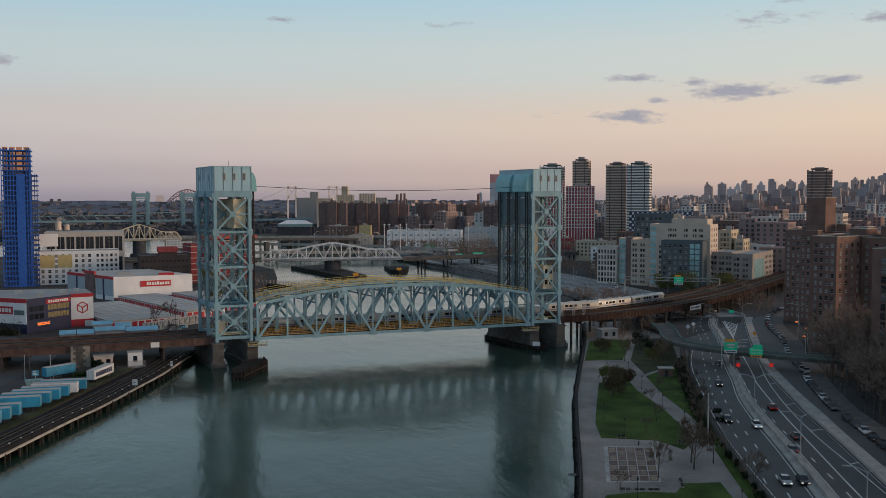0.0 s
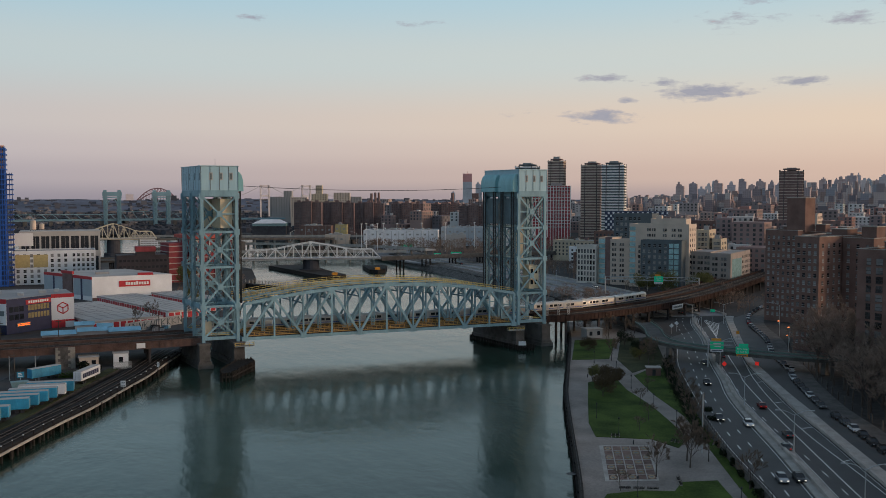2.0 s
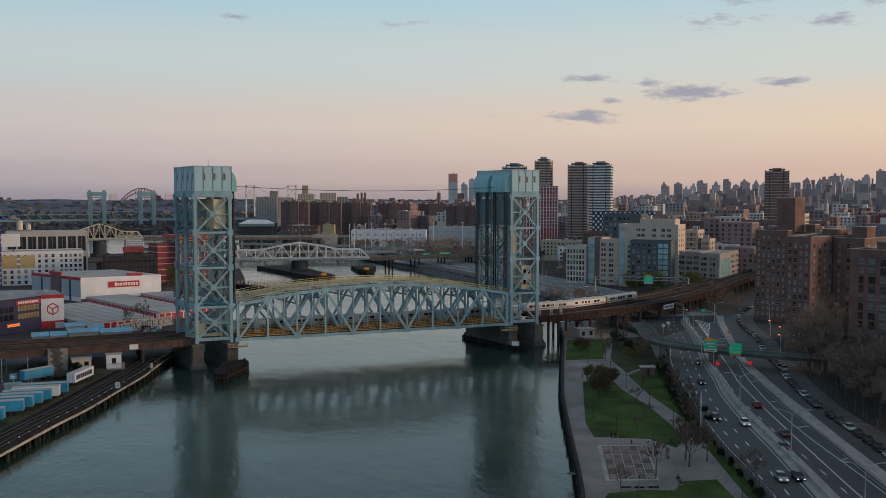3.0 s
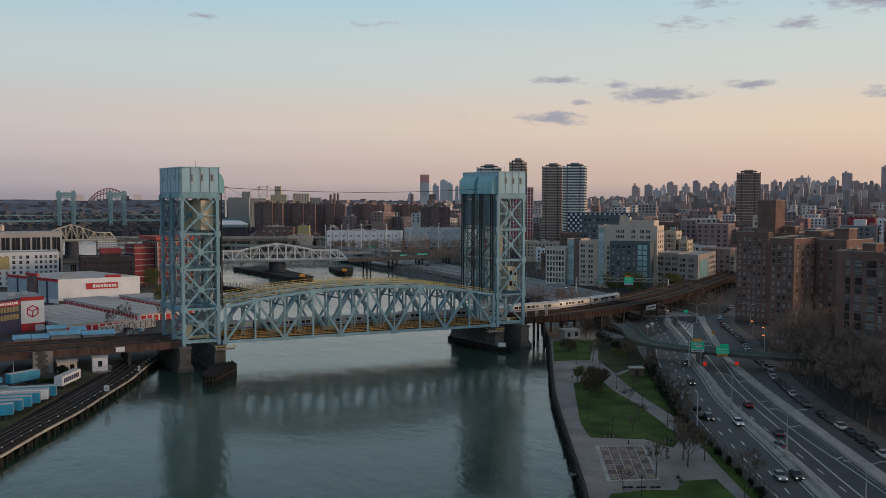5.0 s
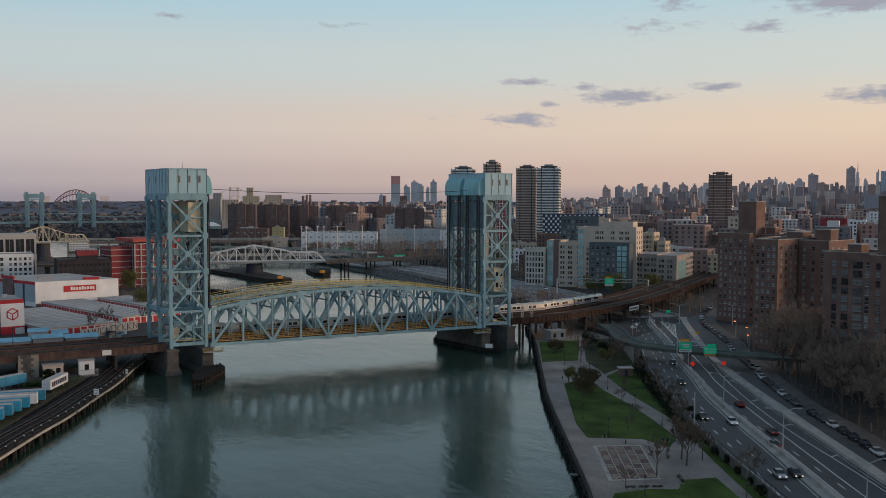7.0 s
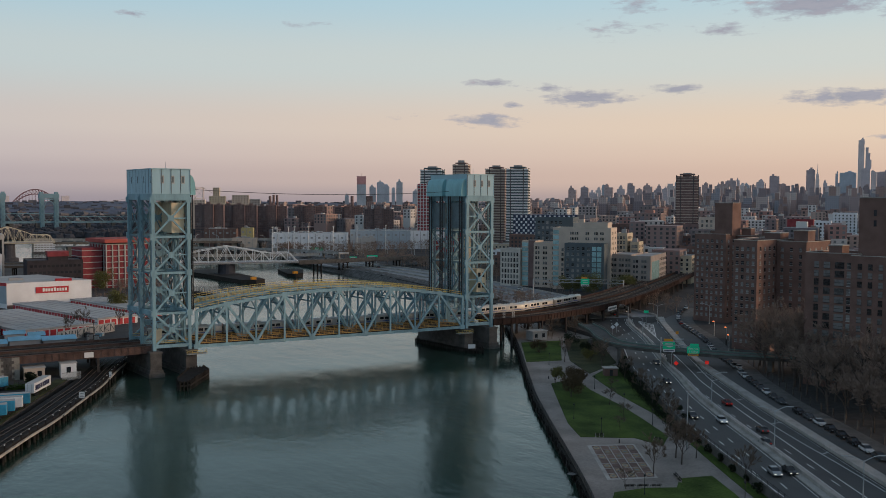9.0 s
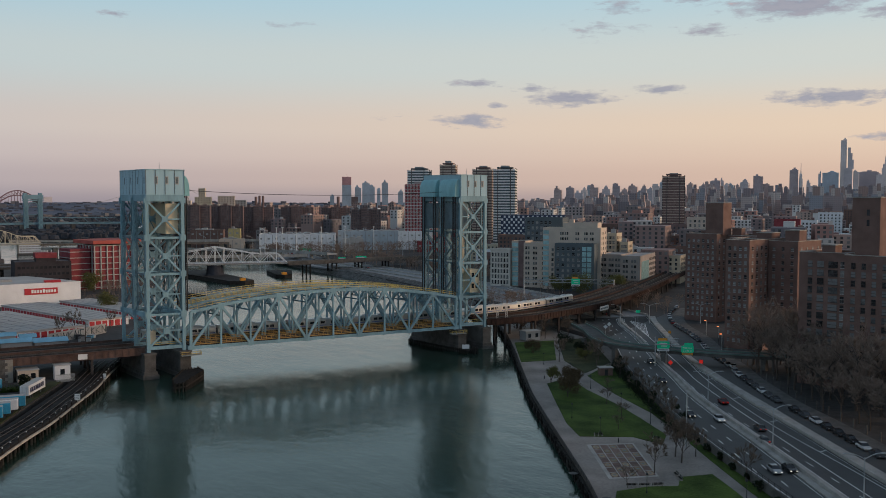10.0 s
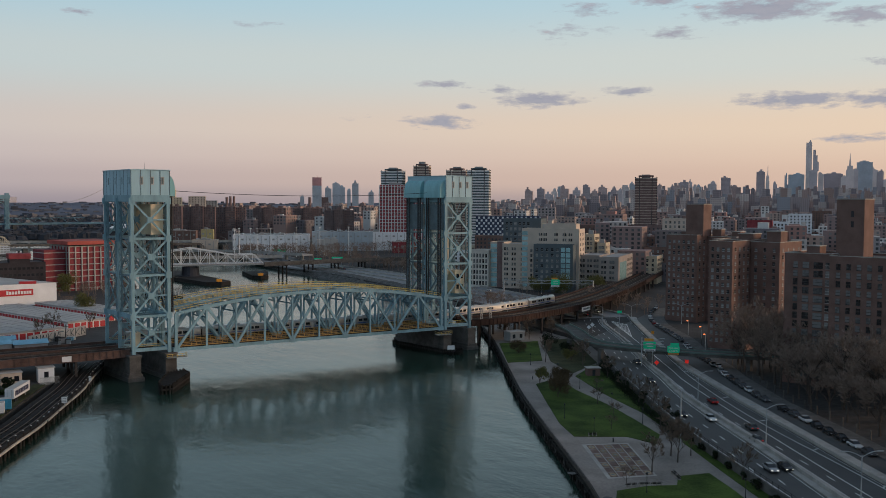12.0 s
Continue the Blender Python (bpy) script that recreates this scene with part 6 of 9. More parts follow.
b0 = bench()
sp = [(43.6, -173.4, -25), (46.0, -174.5, -25), (48.4, -175.6, -25), (55.6, -174.6, 62), (57.0, -172.0, 62), (63.5, -138.6, 155), (73.5, -148, 110)]
b0.matrix_world = pose(sp[0][0], sp[0][1], 2.2, 0, 0, sp[0][2])
for x, y, a in sp[1:]:
    copy_thing(b0, pose(x, y, 2.2, 0, 0, a))
for x, y in ((64.0, -145.4), (95, -73)):
    b = thing("bollard", pose(x, y, 2.2), "dark iron bollard beside the plaza", "bollard", "bollards")
    bm = bmesh.new()
    tube(bm, (0, 0, 0), (0, 0, 0.9), 0.16, 0.14, 8)
    tube(bm, (0, 0, 0.9), (0, 0, 1.05), 0.2, 0.06, 8)
    part("post", bm, M["cable"], b)
bm = bmesh.new()
tube(bm, (73.9, -157.2, 2.2), (73.9, -157.2, 15.6), 0.17, 0.13, 8)
solid("flagpole", bm, M["galv"], "tall pale flagpole beside the path", "flagpole")
# drain covers on the promenade
for x, y in ((34.8, -176.5), (39.5, -160)):
    bm = bmesh.new()
    tube(bm, (x, y, 2.19), (x, y, 2.215), 1.0, n=14)
    solid("drain_cover", bm, M["cable"], "round dark drain cover set in paving", "drain cover", "drain covers")
# kiosk beside the path
k = thing("park_kiosk", pose(113.5, -78, 2.2, 0, 0, -25), "small brown park hut with a pale flat roof", "hut")
bm = bmesh.new()
box(bm, 0, 0, 0, 4.2, 3.0, 2.5)
part("wall", bm, M["brick"], k)
bm = bmesh.new()
box(bm, -0.3, -0.3, 2.5, 4.5, 3.3, 2.75)
part("roof", bm, M["concrete"], k)
bm = bmesh.new()
box(bm, 1.6, -0.04, 0, 2.6, 0.03, 2.1)
part("door", bm, M["cable"], k)


def street_lamp(twin=True):
    l = thing("street_lamp", Matrix.Identity(4), "galvanised twin-arm street lamp standing on the median" if twin else "galvanised single-arm street lamp beside the road", "street lamp", "street lamps")
    bm = bmesh.new()
    tube(bm, (0, 0, 0), (0, 0, 0.6), 0.24, 0.2, 8)
    tube(bm, (0, 0, 0.6), (0, 0, 8.3), 0.14, 0.09, 8)
    part("post", bm, M["galv"], l)
    for s in ((-1, 1) if twin else (1,)):
        bm = bmesh.new()
        sweep(bm, [(s * 3.1 * i / 6, 0, 8.0 + 1.1 * math.sin(i / 6 * math.pi / 2)) for i in range(7)], 0.13, 0.13)
        arm = part("arm", bm, M["galv"], l)
        bm = bmesh.new()
        box(bm, s * 3.5 - 0.55, -0.16, 9.0, s * 3.5 + 0.55, 0.16, 9.16)
        part("lamp_head", bm, M["galv"], arm)
    return l


sl0 = street_lamp()
for i, (x, y, a) in enumerate(((105.6, -132.8, -28), (87.5, -170.2, -28), (70.0, -206.0, -28), (205, 0, -40), (226, -10, -40))):
    m = pose(x, y, 4.2, 0, 0, a)
    if i == 0:
        sl0.matrix_world = m
    else:
        copy_thing(sl0, m)
sl1 = street_lamp(False)
for i, (x, y, a) in enumerate(((170.6, -30, 150), (191.8, 4.0, 150), (138.6, -81.5, -30), (150, 18, 60), (222, 178, 60), (240, 215, 60), (213, 215, 10), (255, 130, 80), (230, 255, 40))):
    m = pose(x, y, 4.0, 0, 0, a)
    if i == 0:
        sl1.matrix_world = m
    else:
        copy_thing(sl1, m)


SODIUM = glow_mat("sodium_lamp", (1.0, 0.24, 0.07), 1.6)
for x, y, a in ((202.7, -36.4, 200), (193.7, -51.9, 200), (179.0, -67.5, 200)):
    l = thing("lot_lamp", pose(x, y, 3.9, 0, 0, a), "short street lamp glowing orange outside the brick housing", "street lamp", "orange lamps")
    bm = bmesh.new()
    tube(bm, (0, 0, 0), (0, 0, 6.0), 0.12, 0.08, 7)
    tube(bm, (0, 0, 5.9), (0.9, 0, 6.2), 0.06, 0.05, 6)
    part("post", bm, M["galv"], l)
    bm = bmesh.new()
    box(bm, 0.7, -0.25, 6.05, 1.4, 0.25, 6.3)
    part("lamp_head", bm, SODIUM, l, "glowing orange lamp head")


def text_on(parent, s, x, z, size, ma, y=-0.08):
    cu = bpy.data.curves.new("lettering", "FONT")
    cu.body, cu.size, cu.extrude, cu.align_x, cu.align_y = s, size, 0.01, "CENTER", "CENTER"
    cu.materials.append(ma)
    ob = new("lettering", cu)
    ob.parent = parent
    ob.matrix_local = pose(x, y, z, 90)
    return ob


def road_sign(m, w, h, lines, tab, foot, label):
    """A green panel over the road on its post, with a tab above and a strip below."""
    s = thing("road_sign", m, label, "road sign", "drive signs")
    bm = bmesh.new()
    box(bm, -w / 2, -0.05, 0, w / 2, 0.05, h)
    bmesh.ops.bevel(bm, geom=[e for e in bm.edges if abs((e.verts[0].co - e.verts[1].co).y) > 0.05], offset=0.18, segments=2, affect="EDGES")
    p = part("panel", bm, M["green"], s)
    for k, (txt, z) in enumerate(lines):
        if txt:
            text_on(p, txt, 0, z, 0.86, M["signwhite"])
        else:
            bm = bmesh.new()
            box(bm, -w * 0.3 + 0.5 * k, -0.075, z - 0.14, w * 0.3, -0.05, z + 0.14)
            part("lettering", bm, M["signwhite"], p)
    bm = bmesh.new()
    box(bm, tab[0], -0.05, h + 0.03, tab[1], 0.05, h + 0.95)
    part("tab", bm, tab[2], s)
    bm = bmesh.new()
    box(bm, -w / 2 + foot[0], -0.05, -foot[2], w / 2 - foot[1], 0.05, -0.03)
    f = part("foot_strip", bm, foot[3], s)
    bm = bmesh.new()
    box(bm, -w / 2 + foot[0] + 0.4, -0.07, -foot[2] * 0.7, w / 2 - foot[1] - 0.4, -0.05, -foot[2] * 0.35)
    part("lettering", bm, M["seam"], f)
    bm = bmesh.new()
    for x in (-w * 0.3, w * 0.3):
        bar(bm, (x, 0.12, -1.4), (x, 0.12, h + 0.4), 0.14)
    bar(bm, (-w * 0.5, 0.2, 0.4), (w * 0.5, 0.2, 0.4), 0.2)
    part("bracket", bm, M["galv"], s)
    return s


SA = -36
road_sign(pose(137.2, -81.6, 9.8, 0, 0, SA), 4.1, 2.5, [("", 1.75), ("", 0.85)], (-1.7, 1.3, M["orange"]), (0.1, 0.1, 0.85, M["signwhite"]), "green drive sign with an orange tab and white foot strip")
road_sign(pose(142.4, -87.4, 8.8, 0, 0, SA), 4.0, 2.3, [("Park Ave", 1.6), ("E 132 St", 0.62)], (-1.0, 1.8, M["green"]), (0.3, 0.3, 0.75, M["orange"]), "green drive sign with an orange exit strip below")
road_sign(pose(243, 102, 12.0, 0, 0, -40), 4.8, 3.2, [("", 2.2), ("", 1.1)], (-2.0, 1.2, M["orange"]), (0.1, 0.1, 1.0, M["signwhite"]), "green drive sign on a gantry beyond the viaduct")
for x, y, w, h, lab in ((249, 400, 9, 4.5, "wide green drive sign beside the river"), (236, 410, 6, 3.2, "small green drive sign beside the river"), (262, 560, 12, 3.5, "long green drive sign among bare trees")):
    s = thing("road_sign", pose(x, y, 7.5, 0, 0, -30), lab, "road sign", "drive signs")
    bm = bmesh.new()
    box(bm, -w / 2, -0.1, 0, w / 2, 0.1, h)
    p = part("panel", bm, M["green"], s)
    for kk in range(2):
        bm = bmesh.new()
        box(bm, -w * 0.36, -0.14, h * (0.25 + 0.4 * kk), w * 0.3, -0.1, h * (0.4 + 0.4 * kk))
        part("lettering", bm, M["signwhite"], p)
    for x2 in (-w * 0.4, w * 0.4):
        bm = bmesh.new()
        bar(bm, (x2, 0.2, -3.6), (x2, 0.2, h), 0.3)
        part("post", bm, M["galv"], s)
def road_plate(x, y, h, w, t, turn, ma, label):
    """A small plate on a thin post; turn tips a square on its corner."""
    s = thing("road_plate", pose(x, y, 4.0, 0, 0, SA), label, "road sign", "small road plates")
    bm = bmesh.new()
    tube(bm, (0, 0.1, 0), (0, 0.1, h), 0.07, n=6)
    part("post", bm, M["galv"], s)
    bm = bmesh.new()
    box(bm, -w / 2, -0.04, -t / 2, w / 2, 0.02, t / 2)
    p = part("plate", bm, ma, s)
    p.matrix_local = pose(0, 0, h, 0, turn, 0)


road_plate(167.4, -15.4, 3.2, 1.3, 1.3, 45, M["signwhite"], "pale diamond warning plate on a thin roadside post")
road_plate(173.0, -11.0, 3.4, 1.3, 1.3, 45, M["signwhite"], "pale diamond warning plate on a thin roadside post")
road_plate(206.8, 9.5, 4.6, 2.0, 1.2, 0, M["green"], "small green exit plate on a post at the gore")
road_plate(181.5, -37.7, 2.8, 1.1, 1.1, 0, M["orange"], "orange plate on a thin post beside the kerb")
# gantry frames
for pts, z0, lab in (((134.6, -81.8, 136.6, -82.6), 4.0, "grey steel post and arm carrying a road sign"),):
    g = thing("sign_gantry", Matrix.Identity(4), lab, "gantry")
    bm = bmesh.new()
    tube(bm, (134.6, -80.6, 4.2), (134.6, -80.6, 13.8), 0.22, 0.18, 8)
    part("post", bm, M["galv"], g)
    bm = bmesh.new()
    bar(bm, (134.6, -80.6, 11.2), (141.0, -84.4, 11.2), 0.25)
    bar(bm, (134.6, -80.6, 12.4), (141.0, -84.4, 12.4), 0.25)
    part("arm", bm, M["galv"], g)
g = thing("sign_gantry", Matrix.Identity(4), "long steel truss gantry across the carriageway beyond the viaduct", "gantry")
for x, y in ((222, 122), (262, 92)):
    bm = bmesh.new()
    bar(bm, (x, y, 3.9), (x, y, 14.5), 0.5)
    part("post", bm, M["galv"], g)
for z in (12.6, 14.4):
    bm = bmesh.new()
    bar(bm, (222, 122, z), (262, 92, z), 0.35)
    part("chord", bm, M["galv"], g)
for i in range(10):
    bm = bmesh.new()
    a, b = Vector((222, 122, 12.6)).lerp(Vector((262, 92, 12.6)), i / 10), Vector((222, 122, 14.4)).lerp(Vector((262, 92, 14.4)), (i + 1) / 10)
    bar(bm, a, b, 0.18)
    part("web", bm, M["galv"], g)
for x, y, z, a in ((138.6, -83.6, 4.3, 45), (146.6, -89.4, 4.8, 0)):
    s = thing("works_sign", pose(x, y, 4.2, 0, 0, SA), "red roadworks sign on a post beside the drive", "road sign", "roadworks signs")
    bm = bmesh.new()
    tube(bm, (0, 0.1, 0), (0, 0.1, z - 3.4), 0.07, n=6)
    part("post", bm, M["galv"], s)
    bm = bmesh.new()
    box(bm, -0.58, -0.04, -0.58, 0.58, 0.03, 0.58)
    # the red panel is given a faint glow, though it is no lamp
    p = part("panel", bm, glow_mat("red_panel_glow", (0.9, 0.03, 0.02), 0.25), s)
    p.matrix_local = pose(0, 0, z - 3.2, 0, a, 0)

# ---- ramp over the drive ----
rp = thing("overpass_ramp", Matrix.Identity(4), "curved concrete ramp with a low greenish parapet over the drive", "overpass")
RN = resample(smooth([(154, -10), (146, -28), (138, -42), (133.5, -54), (134, -65), (138.5, -76), (145, -87), (155, -100), (167, -112), (181, -124)]), 40)
RF = offset(RN, -6.0)
bm = bmesh.new()
ribbon(bm, RN, RF, 7.6, 8.6)
part("deck", bm, M["stone"], rp)
grn = mat("parapet_green", (0.12, 0.17, 0.155), 0.8, 0.0, 0.3, 0.3, 3.0)
for ln in (RN, RF):
    bm = bmesh.new()
    ribbon(bm, offset(ln, 0.15), offset(ln, -0.15), 8.6, 9.1)
    part("parapet", bm, grn, rp)
    bm = bmesh.new()
    sweep(bm, [(a.x, a.y, 9.75) for a in ln], 0.07, 0.1)
    part("rail", bm, grn, rp)
for x, y in ((139.6, -79.6), (133, -62), (137, -40), (160, -104)):
    bm = bmesh.new()
    box(bm, x - 0.6, y - 0.9, 2.2, x + 0.6, y + 0.9, 7.6)
    part("column", bm, M["stone"], rp)


# ---- cars ----
def car(paint, label, van=False, lit=True):
    c = thing("car", Matrix.Identity(4), label, "van" if van else "car", "cars")
    bm = bmesh.new()
    Lc, hw = (5.2, 0.95) if van else (4.6, 0.9)
    if van:
        prof = [(-2.5, 0.35), (-2.6, 0.9), (-2.5, 2.05), (-2.2, 2.15), (1.0, 2.15), (1.7, 1.25), (2.5, 1.05), (2.6, 0.5), (2.5, 0.35)]
    else:
        prof = [(-2.2, 0.35), (-2.3, 0.7), (-2.2, 0.98), (-1.7, 1.02), (1.0, 0.95), (2.1, 0.82), (2.3, 0.6), (2.25, 0.35)]
    n = len(prof)
    a = [bm.verts.new((x, -hw, z)) for x, z in prof]
    b = [bm.verts.new((x, hw, z)) for x, z in prof]
    for i in range(n):
        j = (i + 1) % n
        bm.faces.new((a[i], a[j], b[j], b[i]))
    bm.faces.new(a[::-1])
    bm.faces.new(b)
    bmesh.ops.recalc_face_normals(bm, faces=bm.faces)
    bmesh.ops.bevel(bm, geom=[e for e in bm.edges], offset=0.07, segments=2, affect="EDGES")
    body = part("body", bm, paint, c)
    bm = bmesh.new()
    g = [(-1.75, 1.0, hw - 0.08), (-1.25, 1.45, hw - 0.2), (0.15, 1.47, hw - 0.2), (0.95, 0.96, hw - 0.08)] if not van else [(0.95, 1.3, hw + 0.01), (0.9, 1.95, hw + 0.01), (1.05, 2.0, hw - 0.05), (1.66, 1.3, hw - 0.05)]
    a = [bm.verts.new((x, -w, z)) for x, z, w in g]
    b = [bm.verts.new((x, w, z)) for x, z, w in g]
    for i in range(len(g)):
        j = (i + 1) % len(g)
        bm.faces.new((a[i], a[j], b[j], b[i]))
    bm.faces.new(a[::-1])
    bm.faces.new(b)
    part("glazing", bm, M["glass"], c)
    if not van:
        bm = bmesh.new()
        box(bm, -1.2, -hw + 0.24, 1.45, 0.12, hw - 0.24, 1.52)
        part("roof", bm, paint, c)
    for x in (-1.4, 1.4):
        for y in (-hw + 0.1, hw - 0.1):
            bm = bmesh.new()
            tube(bm, (x, y - 0.12, 0.34), (x, y + 0.12, 0.34), 0.34, n=10)
            part("wheel", bm, M["cable"], c)
    for y in (-0.62, 0.62):
        bm = bmesh.new()
        box(bm, -2.34, y - 0.18, 0.68, -2.2, y + 0.18, 0.84)
        part("tail_light", bm, M["taillight"] if lit else M["reflector"], body)
        bm = bmesh.new()
        box(bm, 2.2, y - 0.18, 0.62, 2.33, y + 0.18, 0.76)
        part("headlight", bm, M["headlight"] if lit else M["lens"], body)
    return c


M["reflector"] = mat("red_lens", (0.16, 0.012, 0.01), 0.3)
M["taillight"] = glow_mat("tail_light", (0.8, 0.02, 0.01), 0.25)
M["headlight"] = glow_mat("head_light", (1.0, 0.9, 0.75), 0.8)
paints = [(mat("paint_" + n, c, 0.25, 0.2, 0.05), lab, v) for n, c, lab, v in (
    ("white", (0.60, 0.60, 0.60), "white car", False), ("black", (0.015, 0.016, 0.018), "black car", False), ("silver", (0.32, 0.33, 0.34), "silver car", False),
    ("grey", (0.08, 0.085, 0.09), "dark grey car", False), ("red", (0.22, 0.015, 0.015), "dark red car", False), ("van_white", (0.62, 0.62, 0.62), "white delivery van", True))]
models = {}
rc_ = random.Random(21)


def put_car(k, x, y, z, ang, where):
    ma, lab, v = paints[k]
    key = (k, where)
    if key in models:
        copy_thing(models[key], pose(x, y, z, 0, 0, ang))
    else:
        c = car(ma, lab + " " + where, v, where.startswith("driving"))
        c.matrix_world = pose(x, y, z, 0, 0, ang)
        models[key] = c


park_line = offset(STREET, 1.3)
for n, (p, d) in enumerate(at_len(park_line[12:], 6.1, 1.0)):
    if n % 9 == 8 or p.y < -250:
        continue
    k = 5 if n in (26,) else rc_.choice((0, 1, 1, 2, 3, 3, 1, 3))
    put_car(k, p.x, p.y, 4.0, math.degrees(math.atan2(d.y, d.x)), "parked along the kerb of the side street")
for n, (p, d) in enumerate(at_len(offset(STREET[:14], 1.5), 9.0, 2.0)):
    put_car(rc_.choice((0, 1, 2, 4, 3)), p.x, p.y, 4.0, math.degrees(math.atan2(-d.y, -d.x)), "waiting in the side street")
for k, x, y, a in ((1, 117, -103, 242), (0, 95.0, -147, 242), (2, 71.5, -184.5, 242), (1, 74.8, -185.5, 242), (1, 92.0, -140, 242), (3, 137, -76, 240)):
    put_car(k, x, y, 4.0, a, "driving on the riverside drive")
for k, x, y, a in ((4, 111, -133, 62), (3, 96.5, -158.5, 62), (3, 88, -167, 62), (3, 150, -68, 60)):
    put_car(k, x, y, 4.0, a, "driving on the riverside drive")
put_car(0, 155, -95, 4.0, 60, "standing at the junction")


# ---- trees ----
def tree_mesh(seed, h, spread, lean=0.0, levels=5, fine=20, limb=0.0075):
    """Trunk and crown of a bare spring tree, as two meshes; limbs are bark, fine twigs the second material."""
    r = random.Random(seed)
    trunk, crown = bmesh.new(), bmesh.new()

    def stick(bm, p, q, r0, r1, mi):
        d = (q - p).normalized()
        u = Vector((1, 0, 0)) if abs(d.z) > 0.8 else Vector((0, 0, 1))
        s = d.cross(u).normalized()
        t = s.cross(d)
        a = [bm.verts.new(p + (s * math.cos(k * 2.0944) + t * math.sin(k * 2.0944)) * r0) for k in range(3)]
        b = [bm.verts.new(q + (s * math.cos(k * 2.0944) + t * math.sin(k * 2.0944)) * r1) for k in range(3)]
        for k in range(3):
            bm.faces.new((a[k], a[(k + 1) % 3], b[(k + 1) % 3], b[k])).material_index = mi

    def grow(p, d, ln, rad, lev):
        q = p + d * ln
        if lev == 0:
            # the finest twigs: one sliver each
            s = d.cross(Vector((r.uniform(-1, 1), r.uniform(-1, 1), r.uniform(-1, 1)))).normalized() * rad
            crown.faces.new([crown.verts.new(c) for c in (p - s, p + s, q)]).material_index = 1
            return
        stick(crown, p, q, rad, rad * 0.62, 0 if lev > 2 else 1)
        for _ in range(r.choice((2, 3, 3)) if lev > 1 else fine):
            nd = (d + Vector((r.uniform(-1, 1), r.uniform(-1, 1), r.uniform(-0.45, 0.7))) * spread).normalized()
            grow(p.lerp(q, r.uniform(0.2 if lev == 1 else 0.5, 1.0)), nd, ln * r.uniform(0.62, 0.85), max(0.022, rad * 0.6), lev - 1)

    th = h * 0.2
    tube(trunk, (0, 0, -0.3), (lean * 0.3, 0, th), h * 0.02, h * 0.014, 7)
    tube(trunk, (lean * 0.3, 0, th), (lean * 0.8, 0.2, h * 0.5), h * 0.012, h * 0.006, 6)
    for k in range(6):
        a = k * 2.4 + r.uniform(-0.5, 0.5)
        z = th * r.uniform(0.85, 1.0) + h * 0.05 * k
        up = r.uniform(0.7, 1.5)
        grow(Vector((lean * 0.3, 0, z)), Vector((math.cos(a) * 0.7, math.sin(a) * 0.7, up)).normalized(), h * r.uniform(0.17, 0.25), h * limb, levels)
    return trunk, crown


tree_models = {}


def bare_tree(kind, m, label, group):
    """kind picks the shape; the second use of a kind copies the first."""
    if (kind, label) in tree_models:
        return copy_thing(tree_models[(kind, label)], m)
    t = thing("bare_tree", m, label, "tree", group)
    seed, h, sp, lv, ma, fine = TREES[kind]
    a, b = tree_mesh(seed, h, sp, 0.4, lv, fine, 0.0075 if lv > 4 else 0.005)
    part("trunk", a, M["bark"], t)
    part("crown", b, (M["bark"], ma), t)
    tree_models[(kind, label)] = t
    return t


TREES = {"big": (1, 19.0, 0.7, 5, M["twig"], 24), "tall": (2, 21.0, 0.64, 5, M["twig"], 24), "wide": (3, 17.5, 0.82, 5, M["twig"], 24), "small": (4, 6.0, 0.75, 3, M["dryscrub"], 20), "slim": (5, 9.0, 0.55, 4, M["dryscrub"], 20), "spread": (6, 9.5, 0.85, 5, M["dryscrub"], 26)}
rt = random.Random(33)
for n, (p, d) in enumerate(at_len(offset(STREET[24:], -6.5), 7.0, 0.0)):
    for row in range(4):
        q = p + Vector((d.y, -d.x, 0)) * (-8.0 * row - rt.uniform(0, 4))
        if q.y > -92 or q.y < -246:
            continue
        bare_tree(rt.choice(("big", "tall", "wide")), pose(q.x, q.y, 3.9, 0, 0, rt.uniform(0, 360)) @ Matrix.Scale(rt.uniform(0.8, 1.12), 4), "leafless brown street tree with a dense twiggy crown", "street trees")
for x, y, k in ((54.3, -168.2, "slim"), (64.5, -165.5, "spread"), (67.0, -161.0, "spread"), (70.9, -163.3, "slim"), (42.8, -173.1, "small"), (131.5, -55.1, "slim"), (116.6, -84, "slim"), (105.1, -105.0, "slim"), (120, -88, "small"), (98, -118, "slim"), (93, -128, "slim"), (100, -98, "small"), (88, -112, "small"), (80, -128, "small"), (72, -136, "small"), (125, -62, "slim"), (118, -50, "slim"), (66, -182, "slim"), (83, -141.5, "slim"), (146, -3, "slim"), (150, 5, "slim"), (153, -9, "slim"), (141, 8, "slim"), (158, -13, "slim"), (161, 1, "slim"), (148, 14, "slim")):
    bare_tree(k, pose(x, y, 2.2, 0, 0, rt.uniform(0, 360)) @ Matrix.Scale(rt.uniform(0.85, 1.15), 4), "young leafless park tree with fine twigs", "park trees")


for x, y, s in ((-20, 100, 1.25), (-27, 90, 0.9), (-4, 112, 0.8)):
    bare_tree("slim", pose(x, y, 2.6, 0, 0, x * 9) @ Matrix.Scale(s, 4), "leafless tree beside the storage sheds", "yard trees")


